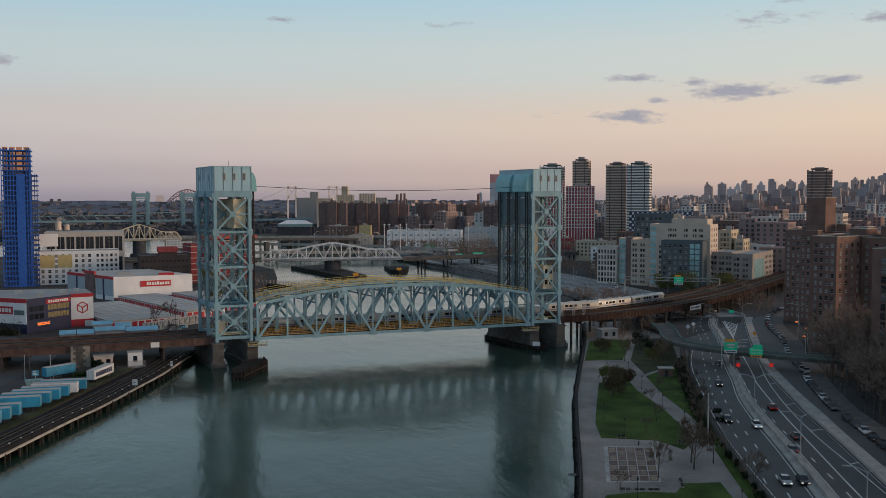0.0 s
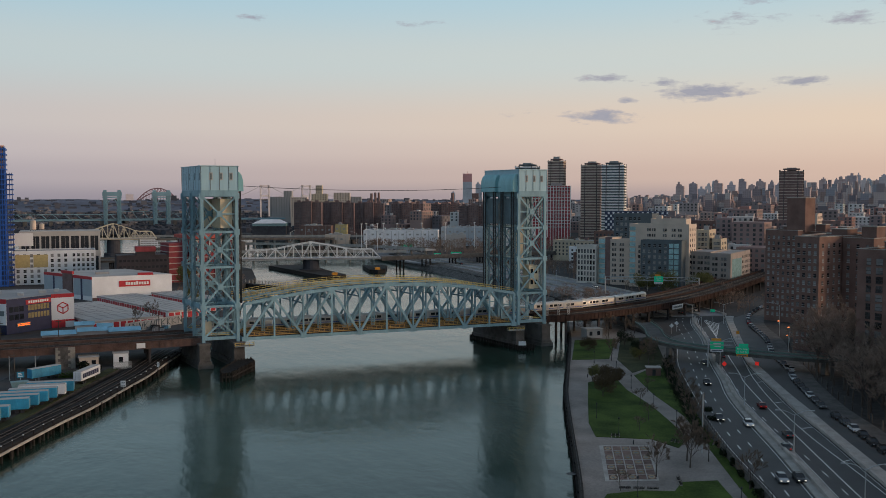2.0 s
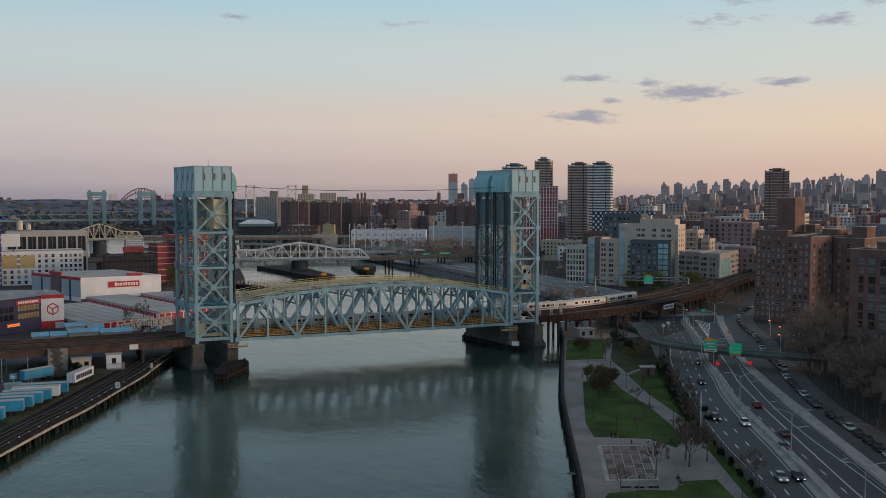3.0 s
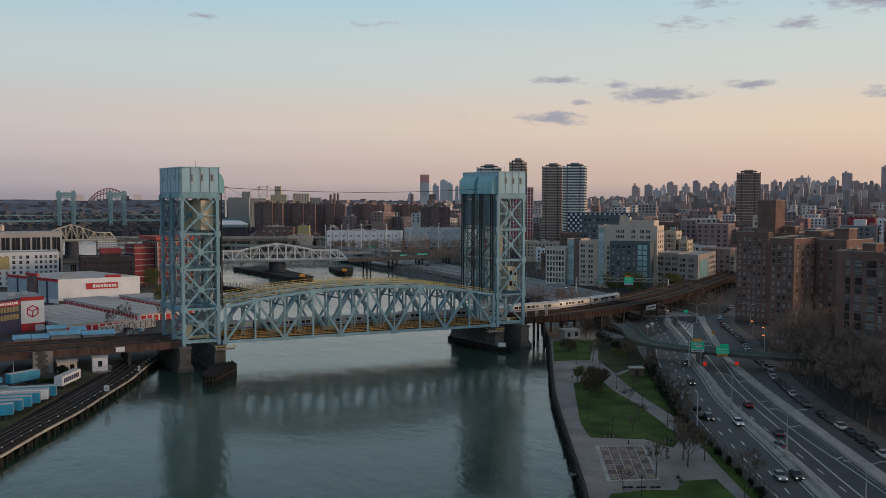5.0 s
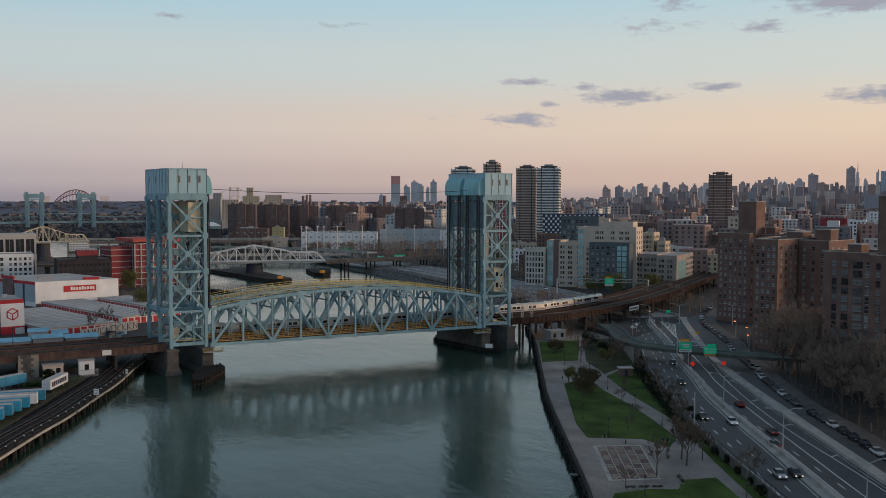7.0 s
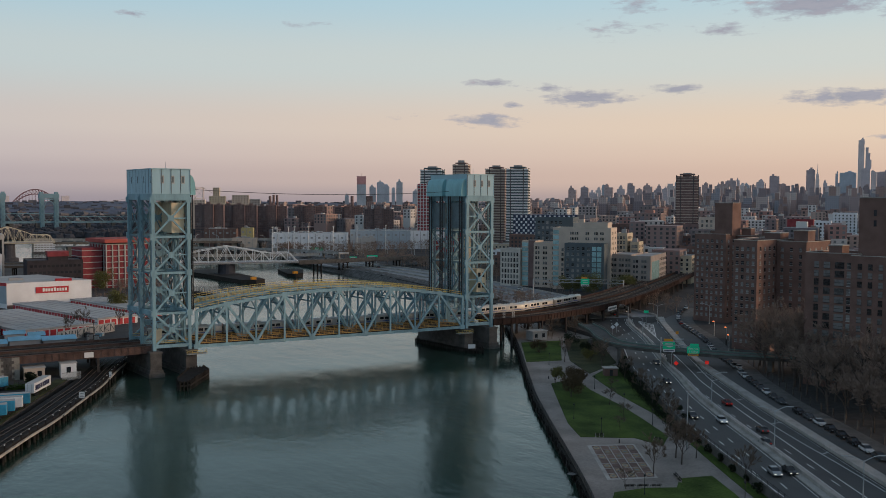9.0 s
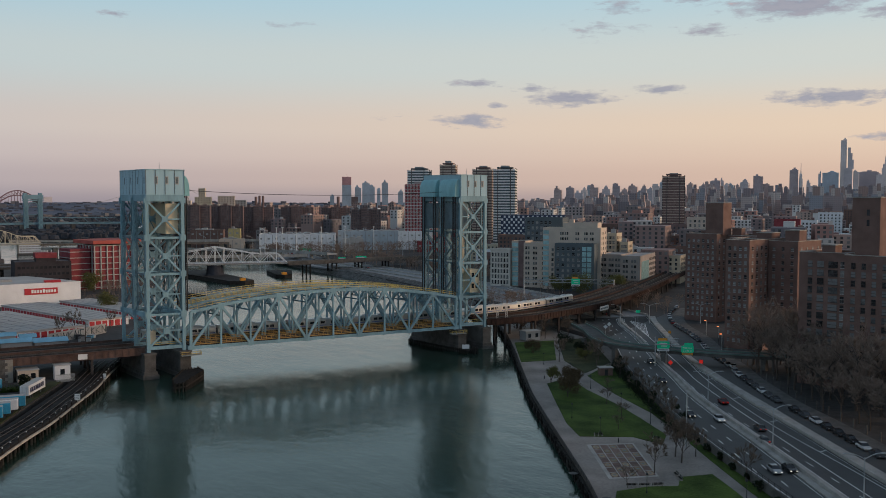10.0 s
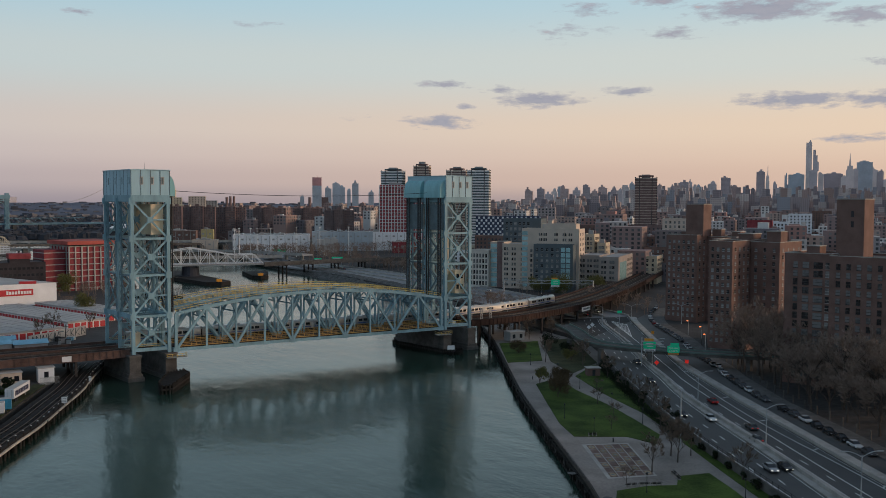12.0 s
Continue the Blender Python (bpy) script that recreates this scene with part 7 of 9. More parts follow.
def leafy(seed, h, rad, ma, n, base, size=0.34):
    """A crown of many small leaf tufts over a branching trunk."""
    r = random.Random(seed)
    tr_, cr_ = bmesh.new(), bmesh.new()
    tube(tr_, (0, 0, -0.2), (0, 0, base + 0.5), 0.16, 0.1, 7)
    for k in range(6):
        a = k * 1.05
        tube(tr_, (0, 0, base * 0.8), (math.cos(a) * rad * 0.6, math.sin(a) * rad * 0.6, h * 0.75), 0.07, 0.02, 5)
    lumps = [(Vector((r.uniform(-0.6, 0.6) * rad, r.uniform(-0.6, 0.6) * rad, base + (h - base) * r.uniform(0.25, 0.8))), rad * r.uniform(0.3, 0.55)) for _ in range(9)]
    for _ in range(n):
        c, q = r.choice(lumps)
        v = Vector((r.gauss(0, 1), r.gauss(0, 1), r.gauss(0, 1))).normalized() * q * r.uniform(0.5, 1.05)
        p = c + v
        a, b = Vector((r.uniform(-1, 1), r.uniform(-1, 1), r.uniform(-1, 1))).normalized() * size, Vector((r.uniform(-1, 1), r.uniform(-1, 1), r.uniform(-1, 1))).normalized() * size
        cr_.faces.new([cr_.verts.new(p - a * 0.5), cr_.verts.new(p + b * 0.6), cr_.verts.new(p + a * 0.5), cr_.verts.new(p - b * 0.6)])
    return tr_, cr_


leaf_red = mat("bronze_leaf", (0.085, 0.062, 0.036), 0.9, 0.0, 0.4, 0.8, 4.0, 0.0)
leaf_green = mat("young_leaf", (0.12, 0.118, 0.045), 0.9, 0.0, 0.4, 0.8, 4.0, 0.0)
leaf_dark = mat("evergreen_leaf", (0.018, 0.026, 0.014), 0.9, 0.0, 0.4, 0.8, 4.0, 0.0)
for i, (x, y, z, h, rad, ma, n, base, lab) in enumerate((
        (84.5, -99, 2.2, 6.6, 3.6, leaf_red, 2600, 1.2, "low tree in bronze young leaf on the lawn"), (90.0, -93, 2.2, 7.2, 3.4, leaf_red, 2600, 1.2, "low tree in bronze young leaf on the lawn"),
        (96.5, -86, 2.2, 5.2, 2.8, leaf_red, 1800, 1.0, "low tree in bronze young leaf on the lawn"), (92.5, -80, 2.2, 6.0, 2.6, leaf_green, 1700, 1.0, "low tree in pale green young leaf"),
        (121, -30, 2.2, 5.0, 3.0, leaf_red, 1700, 0.8, "low bronze shrub on the small lawn"),
        (121.5, -77, 2.2, 7.0, 1.5, leaf_dark, 1500, 0.3, "dark upright evergreen beside the drive"), (119.5, -81, 2.2, 5.8, 1.5, leaf_dark, 1400, 0.3, "dark upright evergreen beside the drive"),
        (113.0, -92, 2.2, 4.2, 1.3, leaf_dark, 1000, 0.3, "dark upright evergreen beside the drive"), (108.5, -101, 2.2, 3.6, 1.2, leaf_dark, 900, 0.3, "dark upright evergreen beside the drive"),
        (98.5, -119.5, 2.2, 4.6, 1.2, leaf_dark, 900, 0.3, "dark upright evergreen beside the drive"),
        (262, 118, 4, 12.0, 8.5, leaf_green, 3600, 2.0, "broad tree in yellow-green young leaf"), (274, 104, 4, 13.0, 9.0, leaf_green, 3800, 2.0, "broad tree in yellow-green young leaf"), (252, 128, 4, 10.0, 7.0, leaf_green, 3000, 2.0, "broad tree in yellow-green young leaf"),
        (140, -24, 2.2, 5.5, 3.2, leaf_dark, 1700, 0.6, "dark evergreen shrub beside the ramp"), (128, -52, 2.2, 4.5, 2.8, leaf_green, 1500, 0.6, "low green shrub beside the ramp"), (134, -42, 2.2, 5.0, 3.0, leaf_dark, 1500, 0.6, "dark evergreen shrub beside the ramp"), (104, -107, 2.2, 3.0, 1.6, leaf_dark, 900, 0.3, "low dark shrub beside the drive"), (91, -139, 2.2, 2.8, 1.5, leaf_dark, 900, 0.3, "low dark shrub beside the drive"), (95.5, -131, 2.2, 3.0, 1.6, leaf_dark, 900, 0.3, "low dark shrub beside the drive"),
        (79.5, -155.5, 2.3, 1.5, 1.0, leaf_dark, 420, 0.2, "low dark shrub in the bed beside the drive"),
        (76.2, -162.1, 2.3, 1.9, 1.2, leaf_dark, 420, 0.2, "low dark shrub in the bed beside the drive"),
        (73.0, -168.6, 2.3, 2.3, 1.0, leaf_dark, 420, 0.2, "low dark shrub in the bed beside the drive"),
        (69.8, -175.2, 2.3, 1.5, 1.2, leaf_dark, 420, 0.2, "low dark shrub in the bed beside the drive"),
        (66.5, -181.8, 2.3, 1.9, 1.0, leaf_dark, 420, 0.2, "low dark shrub in the bed beside the drive"),
        (63.2, -188.3, 2.3, 2.3, 1.2, leaf_dark, 420, 0.2, "low dark shrub in the bed beside the drive"),
        (60.0, -194.9, 2.3, 1.5, 1.0, leaf_dark, 420, 0.2, "low dark shrub in the bed beside the drive"),
        (56.8, -201.4, 2.3, 1.9, 1.2, leaf_dark, 420, 0.2, "low dark shrub in the bed beside the drive"),
        (53.5, -208.0, 2.3, 2.3, 1.0, leaf_dark, 420, 0.2, "low dark shrub in the bed beside the drive"),
        (-50.5, -7.5, 2.6, 3.4, 2.2, leaf_dark, 1400, 0.4, "dark shrub beside the stone viaduct pier"), (-46.5, -8.5, 2.6, 2.6, 1.8, leaf_dark, 1100, 0.4, "dark shrub beside the stone viaduct pier"),
        (14, 262, 2.6, 14.0, 7.5, leaf_green, 2600, 2.0, "broad tree in yellow-green young leaf"), (6, 176, 2.6, 10.0, 6.0, leaf_green, 2200, 1.5, "broad tree in yellow-green young leaf"))):
    t = thing("leafy_tree", pose(x, y, z), lab, "tree", "leafy trees")
    a, b = leafy(50 + i, h, rad, ma, int(n * 1.7), base, 0.24 if h < 9 else 0.42)
    part("trunk", a, M["bark"], t)
    part("crown", b, ma, t)

# tangled hedge between the park and the drive
hd = random.Random(71)
vs, fs = [], []
for p, d in at_len(offset(EDGE, 2.6), 0.05):
    if not -150 < p.y < -66:
        continue
    n = Vector((d.y, -d.x, 0))
    tall = 1.3 + 2.2 * max(0.0, noise.noise(Vector((p.x * 0.09, p.y * 0.09, 0.0))) + 0.25)
    for _ in range(5):
        b = p + n * hd.gauss(0, 0.8)
        a = Vector((b.x, b.y, 2.2 + hd.uniform(0, tall * 0.6)))
        e = a + Vector((hd.gauss(0, 0.45), hd.gauss(0, 0.45), hd.uniform(0.3, 0.5 * tall)))
        q = Vector((hd.gauss(0, 1), hd.gauss(0, 1), 0)).normalized() * 0.05
        o = len(vs)
        vs += [a - q, a + q, e]
        fs.append((o, o + 1, o + 2))
me = bpy.data.meshes.new("hedge")
me.from_pydata(vs, [], fs)
me.materials.append(leaf_dark)
tagged(new("hedge", me), "dark tangled hedge along the drive fence", "hedge", kind="stuff")

# pale posts along the pavement
po = thing("pavement_fence", Matrix.Identity(4), "row of pale concrete fence posts behind the pavement", "fence")
bm = bmesh.new()
box(bm, -0.14, -0.14, 0, 0.14, 0.14, 2.3)
me = mesh_of("post", bm, M["stone"])
for p, d in at_len(offset(STREET[20:], -5.3), 6.6, 2.0):
    share("post", me, po, Matrix.Translation((p.x, p.y, 4.1)))

# ---- storage yard on the left bank ----
def prism_house(name, pts, z0, z1, ma, label, roof, category="building", group=""):
    b = thing(name, Matrix.Identity(4), label, category, group)
    bm = bmesh.new()
    prism(bm, pts, z0, z1)
    part("wall", bm, ma, b)
    bm = bmesh.new()
    c = sum((Vector((*p, 0)) for p in pts), Vector()) / len(pts)
    prism(bm, [(Vector((*p, 0)) + (c - Vector((*p, 0))).normalized() * 0.35)[:2] for p in pts], z1, z1 + 0.12)
    part("roof", bm, roof, b)
    return b


def band(parent, name, p, q, z0, z1, ma, proud=0.12, label=""):
    """A flat strip fixed on the wall that runs from p to q; its face looks to the right of that way."""
    a, b = Vector((*p, 0)), Vector((*q, 0))
    d = (b - a).normalized()
    n = Vector((d.y, -d.x, 0))
    bm = bmesh.new()
    lo = [a - n * 0.02, b - n * 0.02, b + n * proud, a + n * proud]
    prism(bm, [(v.x, v.y) for v in lo], z0, z1)
    return part(name, bm, ma, parent, label)


def along(p, q, u):
    return (p[0] + (q[0] - p[0]) * u, p[1] + (q[1] - p[1]) * u)


wa, wb_, wc, wd = (-42.2, 208), (-0.5, 214), (-22, 262), (-66.5, 255)
wh = prism_house("storage_warehouse", [wa, wb_, wc, wd], 2.6, 15.4, M["white"], "white storage warehouse with red roof bands and a red sign", M["whiteroof"], "warehouse")
band(wh, "roof_band", wd, wa, 14.0, 15.6, M["red"], 0.25, "red roof band")
band(wh, "roof_band", along(wd, wa, 0.42), along(wd, wa, 0.62), 2.6, 17.0, M["brick_dk"], 0.7, "dark entrance bay")
band(wh, "roof_band", along(wd, wa, 0.40), along(wd, wa, 0.64), 16.2, 17.6, M["red"], 1.0)
for u in (0.2, 0.78):
    band(wh, "pilaster", along(wd, wa, u), along(wd, wa, u + 0.03), 2.6, 14.0, M["navy"], 0.3)
band(wh, "side_panel", along(wd, wa, 0.0), along(wd, wa, 0.40), 5.0, 14.0, M["paleblue"], 0.14)
band(wh, "side_panel", along(wd, wa, 0.64), along(wd, wa, 1.0), 5.0, 14.0, M["paleblue"], 0.14)
band(wh, "base_band", wa, wb_, 2.6, 4.2, M["brick"], 0.14)
sg = band(wh, "sign_board", along(wa, wb_, 0.33), along(wa, wb_, 0.72), 9.6, 12.8, M["red"], 0.3, "red sign board with white bars")
for k in range(9):
    u = 0.41 + 0.033 * k
    band(sg, "lettering", along(wa, wb_, u), along(wa, wb_, u + 0.024), 10.4, 12.2 if k in (0, 4) else 11.9, M["signwhite"], 0.42)
bm = bmesh.new()
box(bm, -18.5, 212, 15.4, -10.5, 216, 16.6)
part("roof_hut", bm, M["red"], wh)
bm = bmesh.new()
box(bm, -40, 225, 15.5, -33, 231, 16.8)
part("roof_hut", bm, M["greyroof"], wh)

bm = bmesh.new()
box(bm, -1.15, -0.1, 0, 1.15, 0.05, 2.6)
roller = mesh_of("roller_door", bm, M["red"])


def doors_on(parent, p, q, step=3.0, z=2.7):
    a, b = Vector((*p, 0)), Vector((*q, 0))
    d = (b - a).normalized()
    n = int((b - a).length / step)
    for k in range(n):
        c = a + d * (k + 0.5) * step
        share("roller_door", roller, parent, pose(c.x, c.y, z, 0, 0, math.degrees(math.atan2(d.y, d.x))))


for a, b, c, d in (((-45.5, 91), (-16, 100.5), (-40, 172), (-69, 163)), ((-12, 117), (6, 123), (-20, 205), (-40, 199)), ((10, 140), (26, 145), (4, 212), (-12, 207))):
    s = prism_house("storage_shed", [a, b, c, d], 2.6, 6.2, M["white"], "low white storage shed with red roller doors", M["whiteroof"], "shed", "storage sheds")
    doors_on(s, a, b)
    doors_on(s, d, a)
    bm = bmesh.new()
    for u in (0.17, 0.34, 0.5, 0.66, 0.83):
        p, q = along(a, b, u), along(d, c, u)
        bar(bm, (*p, 6.34), (*q, 6.34), 0.25, 0.08)
    for u in range(1, 9):
        p, q = along(a, d, u / 9), along(b, c, u / 9)
        bar(bm, (*p, 6.345), (*q, 6.345), 0.12, 0.08)
    tagged(part("roof_seam_field", bm, M["greyroof"], s), kind="stuff")
    band(s, "roof_edge", a, b, 5.6, 6.35, M["whiteroof"], 0.3)
    band(s, "roof_edge", d, a, 5.6, 6.35, M["whiteroof"], 0.3)

oa, ob_, oc, od = (-77.5, 90), (-61, 105), (-52, 107), (-104, 112)
of = prism_house("storage_office", [od, oa, ob_, oc, (-55, 128), (-70, 134), (-104, 136)], 2.6, 16.8, M["navy"], "navy and white storage office with red trim and a cube emblem", M["greyroof"], "office")
band(of, "white_panel", ob_, oc, 5.6, 15.4, M["white"], 0.15, "white wall panel")
band(of, "red_band", ob_, oc, 15.4, 17.0, M["red"], 0.2)
band(of, "red_band", along(ob_, oc, -0.0), along(ob_, oc, 0.6), 2.6, 5.6, M["red"], 0.2)
band(of, "white_panel", along(ob_, oc, 0.6), oc, 2.6, 5.2, M["white"], 0.17)
band(of, "red_band", ob_, oc, 5.2, 5.9, M["red"], 0.3)
for k in range(7):
    bm = bmesh.new()
    cx, cy, big = -104 + 3.6 * k, 106.5 - 3.0 * k + rh.uniform(-1, 1), rh.uniform(1.2, 1.9)
    for q in range(520):
        c = Vector((cx + rh.gauss(0, 1.0) * big, cy + rh.gauss(0, 0.8) * big, 2.7 + abs(rh.gauss(0, 1.3)) * big))
        d = Vector((rh.uniform(-1, 1), rh.uniform(-1, 1), rh.uniform(-0.4, 1))).normalized() * 0.36
        e = d.cross(Vector((0, 0, 1))).normalized() * 0.2
        bm.faces.new([bm.verts.new(c - d), bm.verts.new(c + e), bm.verts.new(c + d), bm.verts.new(c - e)])
    solid("shrub", bm, M["scrub"], "tall dark olive shrub before the storage office", "shrub", "office shrubs")
band(of, "white_panel", od, oa, 6.5, 15.2, M["white"], 0.15)
band(of, "red_band", od, oa, 15.2, 17.0, M["red"], 0.2)
sg = band(of, "sign_board", along(oa, ob_, 0.42), along(oa, ob_, 0.98), 13.9, 15.8, M["red"], 0.25)
for k in range(9):
    u = 0.47 + 0.052 * k
    band(sg, "lettering", along(oa, ob_, u), along(oa, ob_, u + 0.036), 14.4, 15.4, M["signwhite"], 0.32)
sg = band(of, "sign_board", along(od, oa, 0.5), along(od, oa, 0.8), 10.4, 13.6, M["red"], 0.25)
for k in range(5):
    band(sg, "lettering", along(od, oa, 0.54 + 0.05 * k), along(od, oa, 0.575 + 0.05 * k), 11.2, 12.8, M["signwhite"], 0.32)
band(of, "sign_board", along(od, oa, 0.82), along(od, oa, 0.97), 10.2, 12.2, M["seam"], 0.25)
for z in (8.2, 11.4):
    for k in range(7):
        u = 0.47 + 0.07 * k
        band(of, "window", along(oa, ob_, u), along(oa, ob_, u + 0.055), z, z + 2.2, M["amberglass"], 0.1)
    for k in range(3):
        u = 0.06 + 0.11 * k
        band(of, "window", along(oa, ob_, u), along(oa, ob_, u + 0.09), z, z + 2.2, M["glass"], 0.1)
led = band(of, "display_board", along(oa, ob_, 0.2), along(oa, ob_, 0.5), 5.3, 6.9, M["seam"], 0.6)
for z in (5.5, 6.1):
    for k in range(5):
        u = 0.215 + 0.055 * k
        band(led, "lettering", along(oa, ob_, u), along(oa, ob_, u + 0.045), z + 0.1, z + 0.42, M["led"], 0.68)
# cube emblem of red bars on the white panel
cx, cz, r0 = 0.5, 10.9, 2.4
d_ = (Vector((*oc, 0)) - Vector((*ob_, 0)))
un = d_.normalized()
nn = Vector((un.y, -un.x, 0))
base = Vector((*along(ob_, oc, cx), 0)) + nn * 0.22
hexa = [(math.sin(radians(a)) * r0, cz + math.cos(radians(a)) * r0) for a in range(0, 360, 60)]
lines = [(hexa[i], hexa[(i + 1) % 6]) for i in range(6)] + [((0, cz), hexa[3]), ((0, cz), hexa[1]), ((0, cz), hexa[5])]
emblem = thing("wall_emblem", Matrix.Identity(4), "red outlined cube emblem on the white office wall", "emblem")
for (u, z), (v, w) in lines:
    bm = bmesh.new()
    p, q = base + un * u, base + un * v
    bar(bm, (p.x, p.y, z), (q.x, q.y, w), 0.42, 0.12, up=nn)
    part("stroke", bm, M["red"], emblem)
for x, y, w in ((-66, 112, 3), (-74, 104, 2.4), (-84, 116, 3), (-60, 116, 2)):
    bm = bmesh.new()
    box(bm, x, y, 16.9, x + w, y + 2, 18.2)
    part("roof_unit", bm, M["galv"], of)

# ---- larger buildings behind ----
ct = thing("unfinished_high_rise", frame_at(-105, 312, 0), "unfinished high-rise with bright blue sheathing and open top floors", "high-rise")
bm = bmesh.new()
box(bm, 1, 1, 2.6, 16, 17, 88)
part("core", bm, M["bluedk"], ct)
for k in range(28):
    z = 3 + k * 3.12
    bm = bmesh.new()
    box(bm, 0, 0, z, 17, 18, z + 0.75)
    if z < 73:
        box(bm, 17, 1, z, 20.4, 16, z + 0.75)
    part("floor_slab", bm, M["blue"], ct)
for x in (0.1, 1.8, 3.5, 5.2, 6.9, 14.6, 16.0, 16.8):
    bm = bmesh.new()
    box(bm, x - 0.25, -0.05, 2.6, x + 0.25, 0.4, 89)
    part("column", bm, M["blue"], ct)
bm = bmesh.new()
box(bm, 8.4, -0.25, 2.6, 13.4, 0.3, 73)
part("sheathing", bm, M["blue"], ct, "bright blue sheathing strip")
for x in (17.2, 18.8, 20.2):
    bm = bmesh.new()
    box(bm, x - 0.2, 0.8, 2.6, x + 0.2, 1.2, 73)
    part("column", bm, M["bluedk"], ct)
for k in range(5):
    for s in range(4):
        bm = bmesh.new()
        x = 0.8 + s * 4.1
        box(bm, x, 0.5, 75.4 + k * 3.12, x + 3.2, 0.7, 77.2 + k * 3.12)
        part("netting", bm, M["netting"], ct, "pale orange safety netting")

wb = thing("factory_building", frame_at(-83.5, 372, 0), "white concrete factory with tall dark window bays", "factory")
bm = bmesh.new()
box(bm, 0, 0.6, 2.6, 50.5, 30, 33)
part("wall", bm, M["glass"], wb)
for k in range(9):
    bm = bmesh.new()
    x = k * 6.3
    box(bm, x - 0.6, 0, 2.6, x + 0.6, 1.4, 33.5)
    part("pilaster", bm, M["whiteroof"], wb)
for z0, z1 in ((31.2, 34.6), (17.0, 21.0)):
    bm = bmesh.new()
    box(bm, -0.7, -0.1, z0, 51.2, 30, z1)
    part("beam", bm, M["whiteroof"], wb)
for k in range(8):
    for s in range(1):
        bm = bmesh.new()
        x = k * 6.3 + 3.1
        box(bm, x, 0.45, 21.0, x + 0.18, 0.7, 31.2)
        part("mullion", bm, M["grey"], wb)
for x, y, r0, h in ((8, 10, 2.0, 7.0), (13.5, 12, 1.7, 4.5)):
    t = thing("water_tank", frame_at(-83.5 + x, 372 + y, 0, 34.6), "pale cylindrical rooftop water tank", "water tank", "water tanks")
    bm = bmesh.new()
    tube(bm, (0, 0, 1.0), (0, 0, h), r0, r0, 14)
    part("tank", bm, M["tan"], t)
    bm = bmesh.new()
    tube(bm, (0, 0, h), (0, 0, h + 1.2), r0 * 1.05, 0.1, 14)
    part("lid", bm, M["grey"], t)
    for a in range(4):
        bm = bmesh.new()
        bar(bm, (math.cos(a * 1.57) * r0 * 0.8, math.sin(a * 1.57) * r0 * 0.8, 0), (math.cos(a * 1.57) * r0 * 0.8, math.sin(a * 1.57) * r0 * 0.8, 1.0), 0.2)
        part("leg", bm, M["darksteel"], t)
wf = block("loft_building", frame_at(-86, 322, 0), [(0, 0, 49, 25, 2.6, 23.4)], M["white"], "white loft building with small dark windows and murals", roof=M["greyroof"])
rng = random.Random(8)
windows(wf, 1, 33, 0, 3, 22.6, 8, 6, 1.7, 1.9, "f", rng=rng)
windows(wf, 34.5, 48.5, 0, 3, 22.6, 5, 6, 1.5, 1.8, "f", rng=rng)
for x, key in ((1.5, "yellowwall"), (12.0, "yellowwall")):
    bm = bmesh.new()
    box(bm, x, -0.2, 13.5, x + 8.5, 0.05, 21.5)
    part("mural", bm, M[key], wf, "yellow mural panel")
bm = bmesh.new()
box(bm, -2, 3, 27, 12, 6, 35)
part("hoarding", bm, M["signwhite"], wf)
for x in (1, 8):
    bm = bmesh.new()
    bar(bm, (x, 4.5, 23.4), (x, 4.5, 27), 0.5)
    part("hoarding_leg", bm, M["darksteel"], wf)

dk = block("brick_building", frame_at(-26, 284, 0), [(0, 0, 31, 25, 2.6, 21.5), (12, 4, 23, 14, 21.5, 26)], M["blackbrick"], "dark brick industrial building with a red roof hut", group="")
window_rows(dk, 1, 30, 0, 9, 20.5, 12, 3, 1.6, 1.4, "f", M["glass"])
bm = bmesh.new()
box(bm, 11.5, 3.5, 24, 23.5, 14.5, 27)
part("red_hut", bm, M["redwall"], dk)

rc = thing("unfinished_building", frame_at(21, 300, 12), "unfinished red building in a pale concrete grid", "building")
bm = bmesh.new()
box(bm, 0.6, 0.6, 2.6, 27.4, 29.4, 30)
part("wall", bm, M["redwall"], rc)
for z in [4.0 + k * 3.7 for k in range(8)]:
    bm = bmesh.new()
    box(bm, 0, 0, z - 0.25, 28, 30, z + 0.25)
    part("floor_slab", bm, M["whiteroof"], rc)
for k in range(8):
    bm = bmesh.new()
    x = k * 4.0
    box(bm, x - 0.35, -0.12, 2.6, x + 0.35, 0.5, 30)
    part("column", bm, M["whiteroof"], rc)
for k in range(1, 7):
    bm = bmesh.new()
    y = k * 4.8
    box(bm, -0.12, y - 0.35, 2.6, 0.5, y + 0.35, 30)
    part("column", bm, M["whiteroof"], rc)
bm = bmesh.new()
box(bm, -1.5, -1.5, 31.0, 29.5, 31.5, 33.2)
part("roof_deck", bm, M["redroof"], rc, "faded red roof deck")
bm = bmesh.new()
box(bm, -13, 6, 2.6, -0.5, 24, 28)
part("wing", bm, M["redwall"], rc)
for k in range(7):
    bm = bmesh.new()
    z = 4.0 + k * 3.7
    box(bm, -13.2, 5.8, z - 0.25, -0.6, 24.2, z + 0.25)
    part("floor_slab", bm, M["whiteroof"], rc)

